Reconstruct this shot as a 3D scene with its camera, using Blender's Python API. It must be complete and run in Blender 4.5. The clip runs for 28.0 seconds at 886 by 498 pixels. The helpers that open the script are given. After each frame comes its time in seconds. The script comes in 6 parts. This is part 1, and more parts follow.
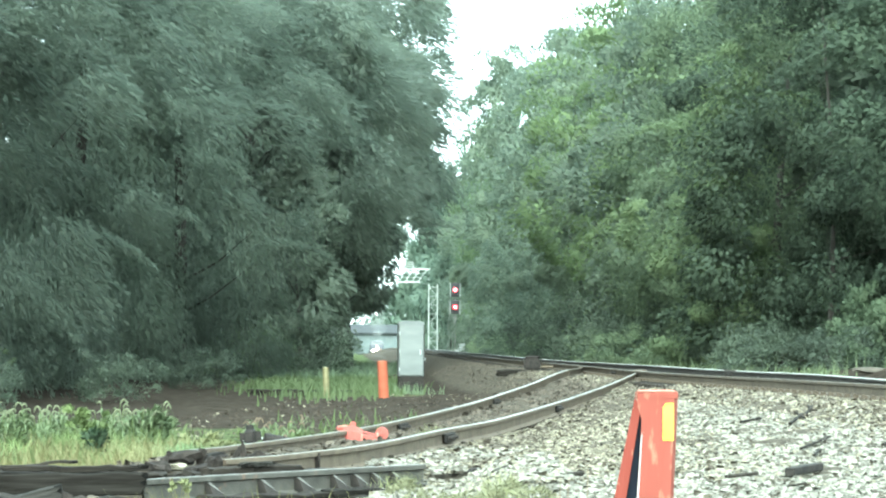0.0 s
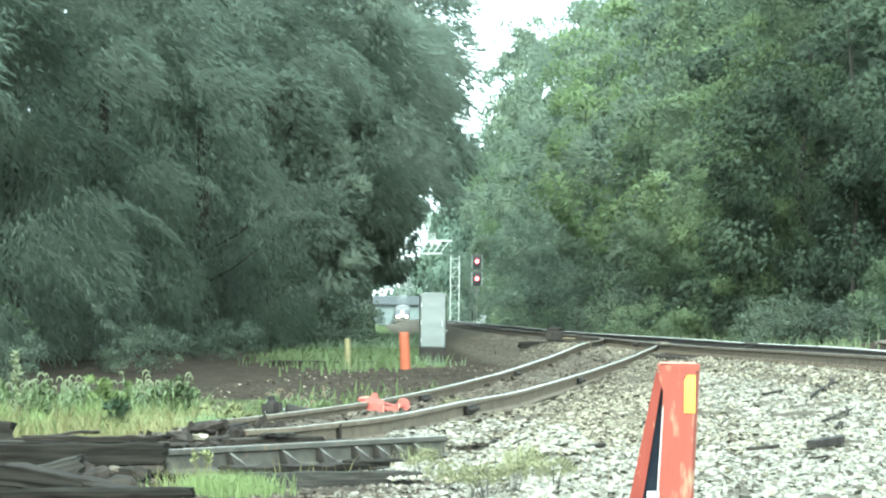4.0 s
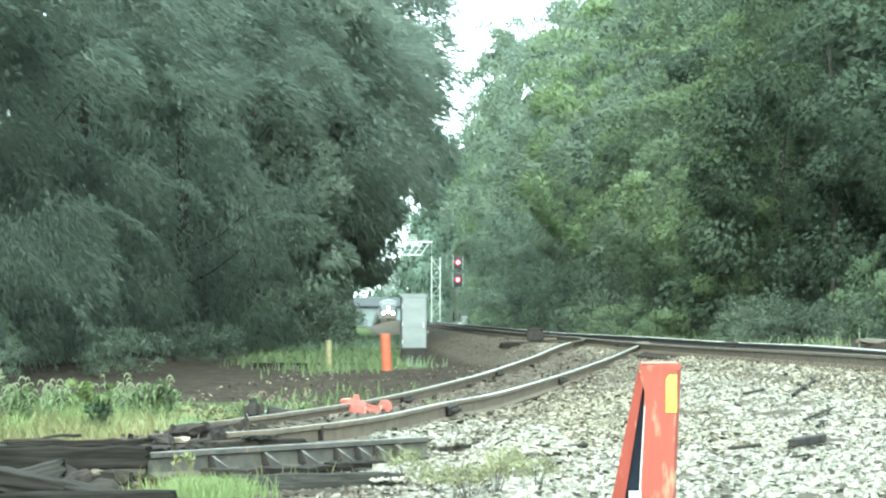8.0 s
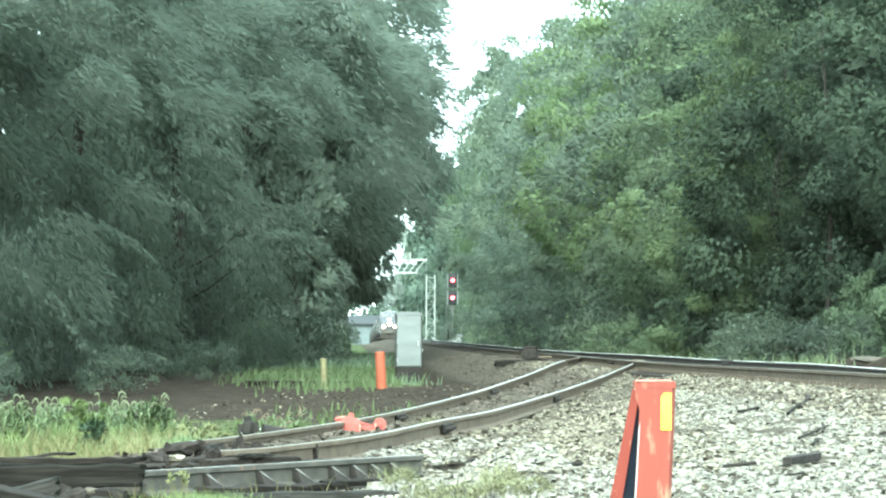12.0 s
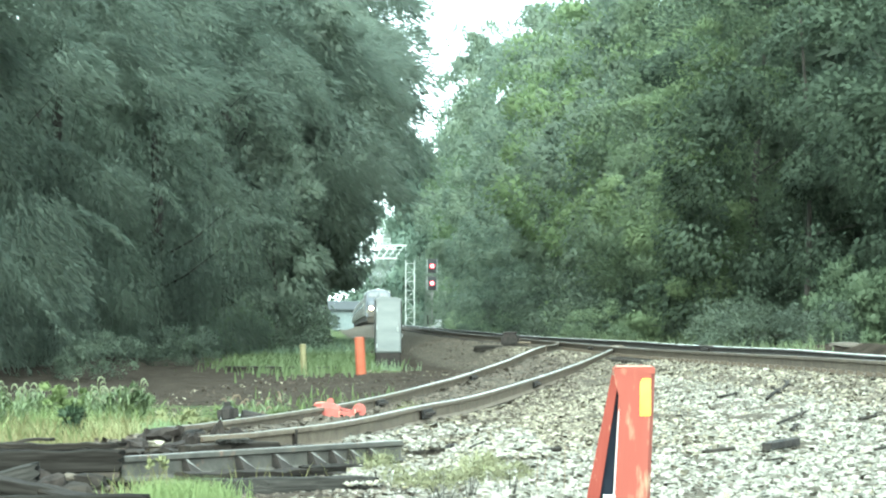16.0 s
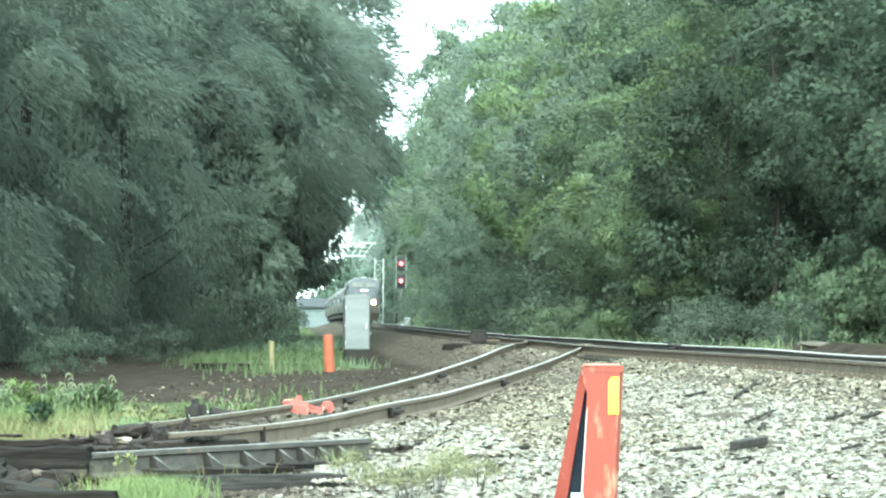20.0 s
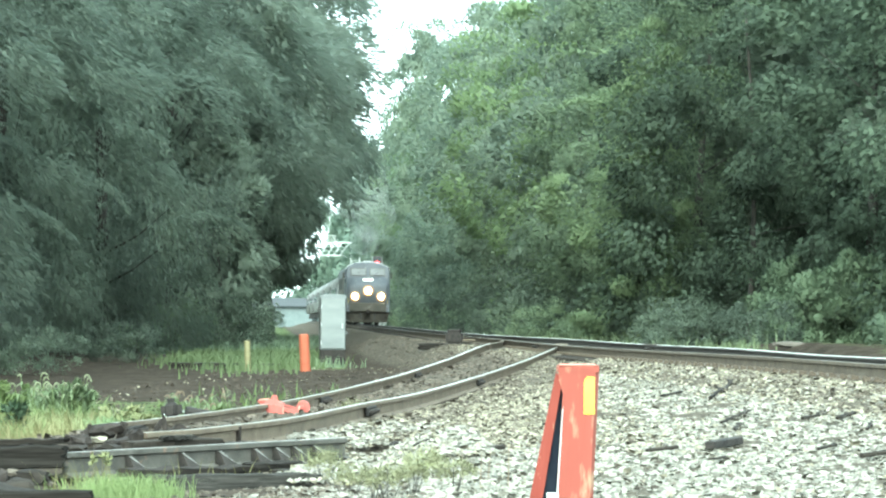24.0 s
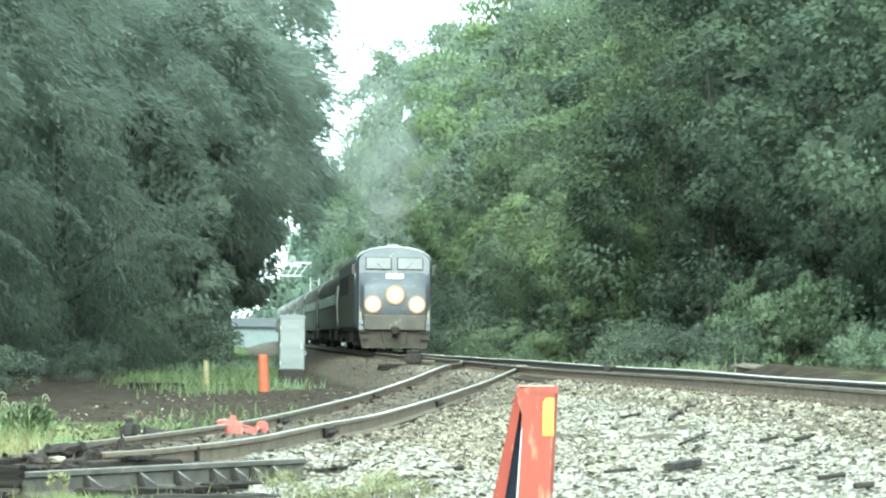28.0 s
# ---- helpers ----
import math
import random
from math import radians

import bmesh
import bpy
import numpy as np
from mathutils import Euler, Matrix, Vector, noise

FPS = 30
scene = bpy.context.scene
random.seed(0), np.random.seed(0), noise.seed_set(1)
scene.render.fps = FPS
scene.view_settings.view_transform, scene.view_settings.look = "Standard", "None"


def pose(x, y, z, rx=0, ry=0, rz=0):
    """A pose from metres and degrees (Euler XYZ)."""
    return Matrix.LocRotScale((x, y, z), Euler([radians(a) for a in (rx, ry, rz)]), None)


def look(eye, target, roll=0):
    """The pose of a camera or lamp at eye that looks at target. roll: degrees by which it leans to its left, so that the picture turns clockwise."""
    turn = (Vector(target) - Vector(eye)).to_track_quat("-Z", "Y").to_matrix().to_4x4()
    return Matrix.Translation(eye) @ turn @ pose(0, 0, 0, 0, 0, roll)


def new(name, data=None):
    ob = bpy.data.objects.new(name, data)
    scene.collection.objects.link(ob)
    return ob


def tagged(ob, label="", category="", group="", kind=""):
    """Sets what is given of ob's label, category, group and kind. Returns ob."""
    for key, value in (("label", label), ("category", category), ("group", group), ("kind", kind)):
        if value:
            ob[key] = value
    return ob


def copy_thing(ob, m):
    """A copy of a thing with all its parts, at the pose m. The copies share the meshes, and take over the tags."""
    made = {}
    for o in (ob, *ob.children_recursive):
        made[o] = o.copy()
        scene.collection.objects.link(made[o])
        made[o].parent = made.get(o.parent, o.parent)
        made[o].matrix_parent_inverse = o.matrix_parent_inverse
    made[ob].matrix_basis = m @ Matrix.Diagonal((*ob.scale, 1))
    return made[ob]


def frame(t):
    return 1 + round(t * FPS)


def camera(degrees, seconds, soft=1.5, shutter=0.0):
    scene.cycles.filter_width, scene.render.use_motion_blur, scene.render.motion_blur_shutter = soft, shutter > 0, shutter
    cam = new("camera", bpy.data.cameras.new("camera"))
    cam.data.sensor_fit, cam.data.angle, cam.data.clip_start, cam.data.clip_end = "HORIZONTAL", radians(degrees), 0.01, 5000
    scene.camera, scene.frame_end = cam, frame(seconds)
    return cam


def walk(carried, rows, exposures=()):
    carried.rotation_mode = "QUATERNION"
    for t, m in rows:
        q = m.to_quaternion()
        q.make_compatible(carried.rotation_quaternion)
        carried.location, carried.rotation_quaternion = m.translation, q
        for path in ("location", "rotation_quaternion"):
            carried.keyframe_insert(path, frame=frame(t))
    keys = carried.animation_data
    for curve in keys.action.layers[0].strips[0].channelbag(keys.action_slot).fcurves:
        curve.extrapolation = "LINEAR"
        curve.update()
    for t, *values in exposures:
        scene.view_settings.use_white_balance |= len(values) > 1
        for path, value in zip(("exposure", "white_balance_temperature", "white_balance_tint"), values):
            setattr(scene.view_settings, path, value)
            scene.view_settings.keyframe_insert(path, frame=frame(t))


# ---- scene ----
# Camera: held by hand at one spot, panning slowly with a long lens.
cam = camera(19.5, 28.0, soft=2.2)
EYE = 1.5
ROWS = [  # seconds, pitch, roll, yaw
    (0.0, 2.072, -0.40, -0.000),
    (0.5, 2.115, -0.52, 0.185),
    (1.0, 1.965, -0.74, 0.194),
    (1.5, 1.652, -0.61, 0.462),
    (2.0, 1.653, -0.66, 0.374),
    (2.5, 1.618, -0.70, 0.280),
    (3.0, 1.505, -0.67, 0.356),
    (3.5, 1.461, -0.58, 0.510),
    (5.5, 1.386, -0.45, 0.301),
    (6.0, 1.556, -0.37, 0.292),
    (6.5, 1.658, -0.25, 0.086),
    (7.0, 1.754, -0.21, -0.224),
    (7.5, 1.812, -0.18, -0.166),
    (8.0, 1.464, -0.21, 0.065),
    (8.5, 1.543, -0.15, 0.083),
    (9.0, 1.595, -0.06, 0.159),
    (9.5, 1.513, -0.07, 0.334),
    (10.0, 1.803, -0.23, 0.178),
    (10.5, 1.885, -0.21, 0.082),
    (11.0, 1.943, -0.17, 0.029),
    (11.5, 1.808, -0.09, 0.024),
    (12.0, 1.865, -0.20, -0.052),
    (12.5, 1.828, -0.18, -0.080),
    (13.0, 1.905, -0.15, -0.220),
    (13.5, 1.961, -0.20, -0.433),
    (15.5, 1.729, -0.16, -0.426),
    (16.0, 1.547, -0.21, -0.508),
    (16.5, 1.645, -0.21, -0.891),
    (17.0, 1.788, -0.20, -1.002),
    (17.5, 1.811, -0.28, -1.061),
    (18.0, 1.642, -0.42, -1.069),
    (18.5, 1.640, -0.39, -0.959),
    (19.0, 1.213, -0.41, -0.946),
    (19.5, 1.368, -0.42, -1.065),
    (20.0, 1.502, -0.45, -1.202),
    (20.5, 1.340, -0.55, -1.162),
    (22.5, 1.495, -0.53, -1.315),
    (23.0, 1.407, -0.49, -1.417),
    (23.5, 1.419, -0.54, -1.566),
    (24.0, 1.500, -0.52, -1.737),
    (24.5, 1.484, -0.55, -1.925),
    (25.0, 1.559, -0.52, -1.906),
    (25.5, 1.491, -0.61, -1.831),
    (26.0, 1.543, -0.62, -2.078),
    (26.5, 1.648, -0.66, -2.041),
    (27.0, 1.785, -0.59, -2.171),
    (27.5, 1.901, -0.72, -2.432),
    (28.0, 1.973, -0.75, -2.639),
]
walk(cam, [(t, pose(0, 0, EYE, 90 + p, r, y)) for t, p, r, y in ROWS], ((0.0, 2.05, 5600, -13), (28.0, 2.05, 5600, -13)))

# Light: hazy bright sky, veiled sun high behind the camera.
SUN_ELEV, SUN_AZ = radians(32), radians(188)   # azimuth from +y, clockwise positive
world = bpy.data.worlds.new("sky")
scene.world = world
world.use_nodes = True
wn = world.node_tree.nodes
sky = wn.new("ShaderNodeTexSky")
sky.sky_type = "NISHITA"
sky.sun_disc = False
sky.sun_elevation, sky.sun_rotation = SUN_ELEV, SUN_AZ
sky.air_density, sky.dust_density, sky.ozone_density = 1.0, 2.0, 1.0
veil = wn.new("ShaderNodeMix")          # thin bright cloud over the whole sky
veil.data_type = "RGBA"
veil.inputs["Factor"].default_value = 0.75
veil.inputs["B"].default_value = (8.6, 8.9, 8.8, 1)
world.node_tree.links.new(sky.outputs[0], veil.inputs["A"])
wn["Background"].inputs["Strength"].default_value = 0.15
world.node_tree.links.new(veil.outputs["Result"], wn["Background"].inputs["Color"])
sun = new("sun", bpy.data.lights.new("sun", "SUN"))
sun.data.energy, sun.data.angle, sun.data.color = 2.3, radians(50), (1.0, 0.96, 0.88)
sd = Vector((math.sin(SUN_AZ) * math.cos(SUN_ELEV), math.cos(SUN_AZ) * math.cos(SUN_ELEV), math.sin(SUN_ELEV)))
sun.matrix_world = look(sd * 100, (0, 0, 0))

# ---- materials ----
def material(name, base, base2=None, rough=0.7, metal=0.0, scale=8.0, bump=0.0, bump_scale=40.0, spots=None, island=0.0, spec=0.5, detail=6.0, objrand=0.0, stretch=None):
    """A surface with colour variation at two scales, fine relief, and spread from piece to piece."""
    m = bpy.data.materials.new(name)
    m.use_nodes = True
    n, l = m.node_tree.nodes, m.node_tree.links
    b = n["Principled BSDF"]
    b.inputs["Roughness"].default_value, b.inputs["Metallic"].default_value = rough, metal
    b.inputs["Specular IOR Level"].default_value = spec
    tc = n.new("ShaderNodeTexCoord")
    place = n.new("ShaderNodeMapping")
    place.inputs["Scale"].default_value = stretch or (1, 1, 1)
    l.new(tc.outputs["Object"], place.inputs["Vector"])
    no = n.new("ShaderNodeTexNoise")
    no.inputs["Scale"].default_value, no.inputs["Detail"].default_value = scale, detail
    l.new(place.outputs["Vector"], no.inputs["Vector"])
    ramp = n.new("ShaderNodeValToRGB")
    ramp.color_ramp.elements[0].position, ramp.color_ramp.elements[1].position = 0.3, 0.7
    ramp.color_ramp.elements[0].color = (*base, 1)
    ramp.color_ramp.elements[1].color = (*(base2 or base), 1)
    l.new(no.outputs["Fac"], ramp.inputs["Fac"])
    col = ramp.outputs["Color"]
    if spots:
        no2 = n.new("ShaderNodeTexNoise")
        no2.inputs["Scale"].default_value, no2.inputs["Detail"].default_value = spots[1], 8.0
        l.new(place.outputs["Vector"], no2.inputs["Vector"])
        mr = n.new("ShaderNodeMapRange")
        mr.inputs["From Min"].default_value, mr.inputs["From Max"].default_value = spots[2], spots[2] + 0.12
        l.new(no2.outputs["Fac"], mr.inputs["Value"])
        mx = n.new("ShaderNodeMix")
        mx.data_type = "RGBA"
        l.new(mr.outputs["Result"], mx.inputs["Factor"])
        l.new(col, mx.inputs["A"])
        mx.inputs["B"].default_value = (*spots[0], 1)
        col = mx.outputs["Result"]
    if island or objrand:
        hs = n.new("ShaderNodeHueSaturation")
        mr = n.new("ShaderNodeMapRange")
        k = island or objrand
        mr.inputs["To Min"].default_value, mr.inputs["To Max"].default_value = 1 - k, 1 + k
        if island:
            l.new(n.new("ShaderNodeNewGeometry").outputs["Random Per Island"], mr.inputs["Value"])
        else:
            l.new(n.new("ShaderNodeObjectInfo").outputs["Random"], mr.inputs["Value"])
        l.new(mr.outputs["Result"], hs.inputs["Value"])
        l.new(col, hs.inputs["Color"])
        col = hs.outputs["Color"]
    l.new(col, b.inputs["Base Color"])
    if bump:
        nb = n.new("ShaderNodeTexNoise")
        nb.inputs["Scale"].default_value, nb.inputs["Detail"].default_value = bump_scale, 8.0
        l.new(place.outputs["Vector"], nb.inputs["Vector"])
        bp = n.new("ShaderNodeBump")
        bp.inputs["Strength"].default_value, bp.inputs["Distance"].default_value = bump, 0.02
        l.new(nb.outputs["Fac"], bp.inputs["Height"])
        l.new(bp.outputs["Normal"], b.inputs["Normal"])
    return m


def leaf_material(name, dark, light, glow=0.35, rough=0.65, spread=0.2, spec=0.25):
    """Foliage: colour spread from leaf to leaf and from bough to bough, with light coming through."""
    m = bpy.data.materials.new(name)
    m.use_nodes = True
    n, l = m.node_tree.nodes, m.node_tree.links
    b, out = n["Principled BSDF"], n["Material Output"]
    b.inputs["Roughness"].default_value, b.inputs["Specular IOR Level"].default_value = rough, spec
    geo, tc, oi = n.new("ShaderNodeNewGeometry"), n.new("ShaderNodeTexCoord"), n.new("ShaderNodeObjectInfo")
    no = n.new("ShaderNodeTexNoise")
    no.inputs["Scale"].default_value, no.inputs["Detail"].default_value = 0.45, 3.0
    l.new(tc.outputs["Object"], no.inputs["Vector"])
    add = n.new("ShaderNodeMath")
    add.operation = "MULTIPLY_ADD"
    add.inputs[1].default_value = spread
    l.new(geo.outputs["Random Per Island"], add.inputs[0])
    l.new(no.outputs["Fac"], add.inputs[2])
    add2 = n.new("ShaderNodeMath")
    add2.operation = "MULTIPLY_ADD"
    add2.inputs[1].default_value = 0.3
    l.new(oi.outputs["Random"], add2.inputs[0])
    l.new(add.outputs[0], add2.inputs[2])
    ramp = n.new("ShaderNodeValToRGB")
    ramp.color_ramp.elements[0].position, ramp.color_ramp.elements[1].position = 0.1, 1.0
    ramp.color_ramp.elements[0].color, ramp.color_ramp.elements[1].color = (*dark, 1), (*light, 1)
    mr = n.new("ShaderNodeMapRange")
    mr.inputs["From Min"].default_value, mr.inputs["From Max"].default_value = 0.42, 0.98
    l.new(add2.outputs[0], mr.inputs["Value"])
    l.new(mr.outputs["Result"], ramp.inputs["Fac"])
    l.new(ramp.outputs["Color"], b.inputs["Base Color"])
    tr = n.new("ShaderNodeBsdfTranslucent")
    l.new(ramp.outputs["Color"], tr.inputs["Color"])
    mix = n.new("ShaderNodeMixShader")
    mix.inputs[0].default_value = glow
    l.new(b.outputs[0], mix.inputs[1])
    l.new(tr.outputs[0], mix.inputs[2])
    l.new(mix.outputs[0], out.inputs["Surface"])
    return m


def glow_material(name, colour, strength):
    m = bpy.data.materials.new(name)
    m.use_nodes = True
    b = m.node_tree.nodes["Principled BSDF"]
    b.inputs["Base Color"].default_value = (*colour, 1)
    b.inputs["Emission Color"].default_value = (*colour, 1)
    b.inputs["Emission Strength"].default_value = strength
    return m


LEAF_OAK = leaf_material("narrow_leaves", (0.162, 0.196, 0.158), (0.240, 0.284, 0.220), 0.57, 0.75, 0.1, 0.15)
LEAF_BROAD = leaf_material("broad_leaves", (0.134, 0.171, 0.119), (0.234, 0.290, 0.175), 0.52, 0.7, 0.2, 0.15)
# Darker green: the shade of the near right wood is put into it.
LEAF_DIMMED = leaf_material("shade_darkened_leaves", (0.056, 0.074, 0.055), (0.113, 0.146, 0.098), 0.45, 0.7, 0.2, 0.10)
LEAF_LIME = leaf_material("lime_green_leaves", (0.145, 0.192, 0.108), (0.26, 0.32, 0.168), 0.52)
# Lighter grey-green for the overhanging oaks, with haze put into the colour.
LEAF_SOFT = leaf_material("haze_lightened_oak_leaves", (0.215, 0.255, 0.208), (0.305, 0.35, 0.275), 0.57, 0.75, 0.1, 0.15)
# Broad leaves made paler and bluer, so the colour carries the haze.
LEAF_HAZED = leaf_material("haze_paled_broad_leaves", (0.156, 0.196, 0.152), (0.268, 0.318, 0.222), 0.55)
# Shade under and behind the trees is mixed into this leaf colour.
LEAF_SHADE = leaf_material("leaves_toned_as_shade", (0.088, 0.108, 0.083), (0.164, 0.198, 0.142), 0.4, 0.75, 0.12, 0.08)
LEAF_LIGHT = leaf_material("light_green_leaves", (0.13, 0.175, 0.10), (0.24, 0.31, 0.152), 0.5)
# Distance haze is tinted into the far trees' green.
LEAF_FAR = leaf_material("haze_tinted_leaves", (0.10, 0.14, 0.11), (0.17, 0.22, 0.16), 0.4)
GRASS_GREEN = leaf_material("green_grass", (0.062, 0.083, 0.034), (0.142, 0.175, 0.068), 0.3)
SEED = leaf_material("seed_heads", (0.13, 0.145, 0.085), (0.22, 0.235, 0.145), 0.3)
SEED_BROWN = leaf_material("brown_seed_heads", (0.13, 0.10, 0.07), (0.22, 0.17, 0.12), 0.3)
STEM_LEAF = leaf_material("grass_leaves", (0.094, 0.122, 0.062), (0.175, 0.212, 0.112), 0.3)
LEAF_DARK = leaf_material("dark_weed_leaves", (0.035, 0.055, 0.03), (0.08, 0.11, 0.06), 0.3)
GRASS_DRY = leaf_material("dry_grass", (0.092, 0.088, 0.036), (0.160, 0.148, 0.068), 0.25)
WEED_YELLOW = leaf_material("yellow_green_weeds", (0.135, 0.145, 0.064), (0.235, 0.24, 0.118), 0.3)
BARK = material("bark", (0.024, 0.021, 0.017), (0.055, 0.049, 0.040), 0.9, scale=3, bump=0.6, bump_scale=14)
STONE = material("ballast_stone", (0.140, 0.131, 0.108), (0.242, 0.230, 0.197), 0.85, scale=11, island=0.45, bump=0.3, bump_scale=60, spec=0.15)
RUST_STONE = material("dirty_ballast_stone", (0.050, 0.041, 0.032), (0.110, 0.094, 0.075), 0.9, scale=9, island=0.45, bump=0.3, bump_scale=60, spec=0.15)
GREY_STONE = material("grey_brown_ballast", (0.065, 0.055, 0.043), (0.13, 0.113, 0.09), 0.9, scale=9, island=0.35, bump=0.3, bump_scale=60, spec=0.15)
TAN_STONE = material("tan_ballast_stone", (0.130, 0.116, 0.084), (0.225, 0.204, 0.155), 0.9, scale=10, island=0.5, bump=0.3, bump_scale=60, spec=0.15)
CLOD = material("earth_clod", (0.025, 0.0195, 0.0145), (0.065, 0.052, 0.040), 0.95, scale=6, island=0.5, spec=0.15)
RAIL_SIDE = material("weathered_rail_steel", (0.074, 0.055, 0.036), (0.138, 0.108, 0.073), 0.8, 0.05, scale=5, bump=0.25, bump_scale=60, spots=((0.10, 0.07, 0.05), 14, 0.56))
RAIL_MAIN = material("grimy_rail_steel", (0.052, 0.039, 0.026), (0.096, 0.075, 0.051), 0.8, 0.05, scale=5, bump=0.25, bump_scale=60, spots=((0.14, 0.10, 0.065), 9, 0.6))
# Far rail's side: its shadow is put into the steel colour.
RAIL_SHADED = material("shade_darkened_rail_steel", (0.022, 0.019, 0.016), (0.05, 0.043, 0.036), 0.8, 0.05, scale=5, bump=0.25, bump_scale=60)
RAIL_TOP = material("polished_rail_steel", (0.24, 0.23, 0.20), (0.36, 0.35, 0.31), 0.30, 0.85, scale=3)
# Worn head; the sky's reflection on it is put into a pale matt colour.
MAIN_TOP = material("worn_rail_head_with_sheen", (0.44, 0.44, 0.42), (0.54, 0.54, 0.52), 0.6, 0.0, scale=3, spec=0.15)
RAIL_OLD = material("old_rail_steel", (0.036, 0.033, 0.027), (0.078, 0.072, 0.060), 0.8, 0.1, scale=6, bump=0.3, bump_scale=50, spots=((0.14, 0.09, 0.06), 9, 0.6))
IRON_DARK = material("black_iron", (0.012, 0.011, 0.010), (0.036, 0.030, 0.026), 0.75, 0.0, scale=12, bump=0.3, bump_scale=50, spec=0.2)
TIE_WOOD = material("creosoted_timber", (0.009, 0.0075, 0.006), (0.036, 0.030, 0.024), 0.9, scale=14, bump=0.5, bump_scale=30, objrand=0.3, spec=0.15, stretch=(0.12, 1, 1))
TIE_GREY = material("weathered_timber", (0.006, 0.005, 0.004), (0.032, 0.029, 0.025), 0.95, scale=26, bump=0.5, bump_scale=60, objrand=0.3, spec=0.06, stretch=(0.06, 1, 1), spots=((0.055, 0.05, 0.043), 4, 0.63))
TIE_PALE = material("sun_bleached_timber", (0.018, 0.017, 0.015), (0.048, 0.045, 0.04), 0.95, scale=30, bump=0.8, bump_scale=60, spec=0.08, stretch=(0.06, 1, 1))
LOG_GREY = material("weathered_grey_log", (0.055, 0.048, 0.038), (0.105, 0.092, 0.075), 0.9, scale=9, bump=0.5, bump_scale=30, stretch=(0.2, 1, 1))
RUSTY = material("rusty_brown_iron", (0.010, 0.008, 0.007), (0.042, 0.035, 0.030), 0.9, scale=14, bump=0.6, bump_scale=50, spec=0.15)
BRACE = material("worn_grey_steel", (0.14, 0.137, 0.128), (0.23, 0.222, 0.205), 0.6, 0.2, scale=20)
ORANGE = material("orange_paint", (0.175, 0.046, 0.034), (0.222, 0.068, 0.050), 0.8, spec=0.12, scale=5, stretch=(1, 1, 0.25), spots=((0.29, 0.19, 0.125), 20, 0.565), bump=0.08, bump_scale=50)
# Wing orange: darker and redder than the plate's.
ORANGE_WING = material("darker_orange_paint", (0.135, 0.028, 0.020), (0.180, 0.046, 0.033), 0.8, spec=0.12, scale=7, stretch=(1, 1, 0.3), spots=((0.27, 0.17, 0.11), 60, 0.64), bump=0.08, bump_scale=50)
ORANGE_POST = material("orange_plastic", (0.26, 0.072, 0.040), (0.31, 0.096, 0.055), 0.8, spec=0.15, scale=5)
RED_IRON = material("red_orange_paint", (0.245, 0.048, 0.036), (0.32, 0.078, 0.060), 0.7, scale=9, spots=((0.30, 0.08, 0.05), 20, 0.62))
# Paler red; on the derail it stands for highlights.
RED_PALE = material("pale_red_paint", (0.42, 0.14, 0.10), (0.52, 0.22, 0.17), 0.5, scale=14)
YELLOW = material("yellow_reflector", (0.47, 0.35, 0.02), (0.54, 0.42, 0.045), 0.45, scale=10, spots=((0.42, 0.2, 0.08), 30, 0.63))
YELLOW_OLD = material("faded_yellow_paint", (0.128, 0.114, 0.052), (0.195, 0.175, 0.088), 0.7, scale=8, spots=((0.25, 0.22, 0.12), 12, 0.6))
SILVER = material("brushed_aluminium", (0.112, 0.122, 0.121), (0.160, 0.171, 0.166), 0.36, 0.3, scale=2.2, bump=0.5, bump_scale=1.6, detail=2.0, stretch=(0.5, 1, 1.6))
GALV = material("galvanised_steel", (0.36, 0.38, 0.37), (0.48, 0.50, 0.49), 0.5, 0.4, scale=8)
WHITE_STEEL = material("white_painted_steel", (0.38, 0.40, 0.37), (0.46, 0.48, 0.45), 0.5, scale=6)
BLACK_PAINT = material("black_paint", (0.015, 0.015, 0.016), (0.03, 0.03, 0.03), 0.6, scale=10)
DARK_GAP = material("dark_gap_fill", (0.008, 0.011, 0.018), (0.018, 0.022, 0.031), 0.8, scale=10, spec=0.1)
CONCRETE = material("concrete", (0.38, 0.37, 0.35), (0.5, 0.49, 0.47), 0.9, scale=4, bump=0.2, bump_scale=30)
LOCO_GREY = material("loco_silver_paint", (0.056, 0.062, 0.072), (0.082, 0.088, 0.098), 0.5, 0.1, scale=2, spots=((0.22, 0.22, 0.21), 5, 0.62))
# Dust brown, with amber lamp light mixed into the colour.
LOCO_SIDE = material("dusty_lamp_warmed_loco_side", (0.050, 0.044, 0.034), (0.088, 0.078, 0.060), 0.6, 0.1, scale=1.5, spots=((0.17, 0.16, 0.14), 3, 0.62))
LOCO_BLUE = material("loco_blue_paint", (0.03, 0.04, 0.065), (0.045, 0.06, 0.09), 0.4, 0.1, scale=3)
LOCO_DARK = material("loco_underframe", (0.028, 0.026, 0.025), (0.07, 0.062, 0.055), 0.8, 0.2, scale=5, bump=0.3, bump_scale=30)
# Pilot brown: the lamps' amber glow is put into the colour.
LOCO_GLOW_BROWN = material("lamp_browned_steel", (0.032, 0.027, 0.020), (0.062, 0.053, 0.040), 0.85, 0.05, scale=4, bump=0.2, bump_scale=30)
STAINLESS = material("stainless_steel", (0.046, 0.044, 0.036), (0.082, 0.078, 0.064), 0.55, 0.2, scale=2, spots=((0.30, 0.29, 0.28), 3, 0.6))
GLASS_DARK = material("tinted_glass", (0.02, 0.025, 0.03), (0.03, 0.035, 0.04), 0.12, scale=2, spec=0.8)
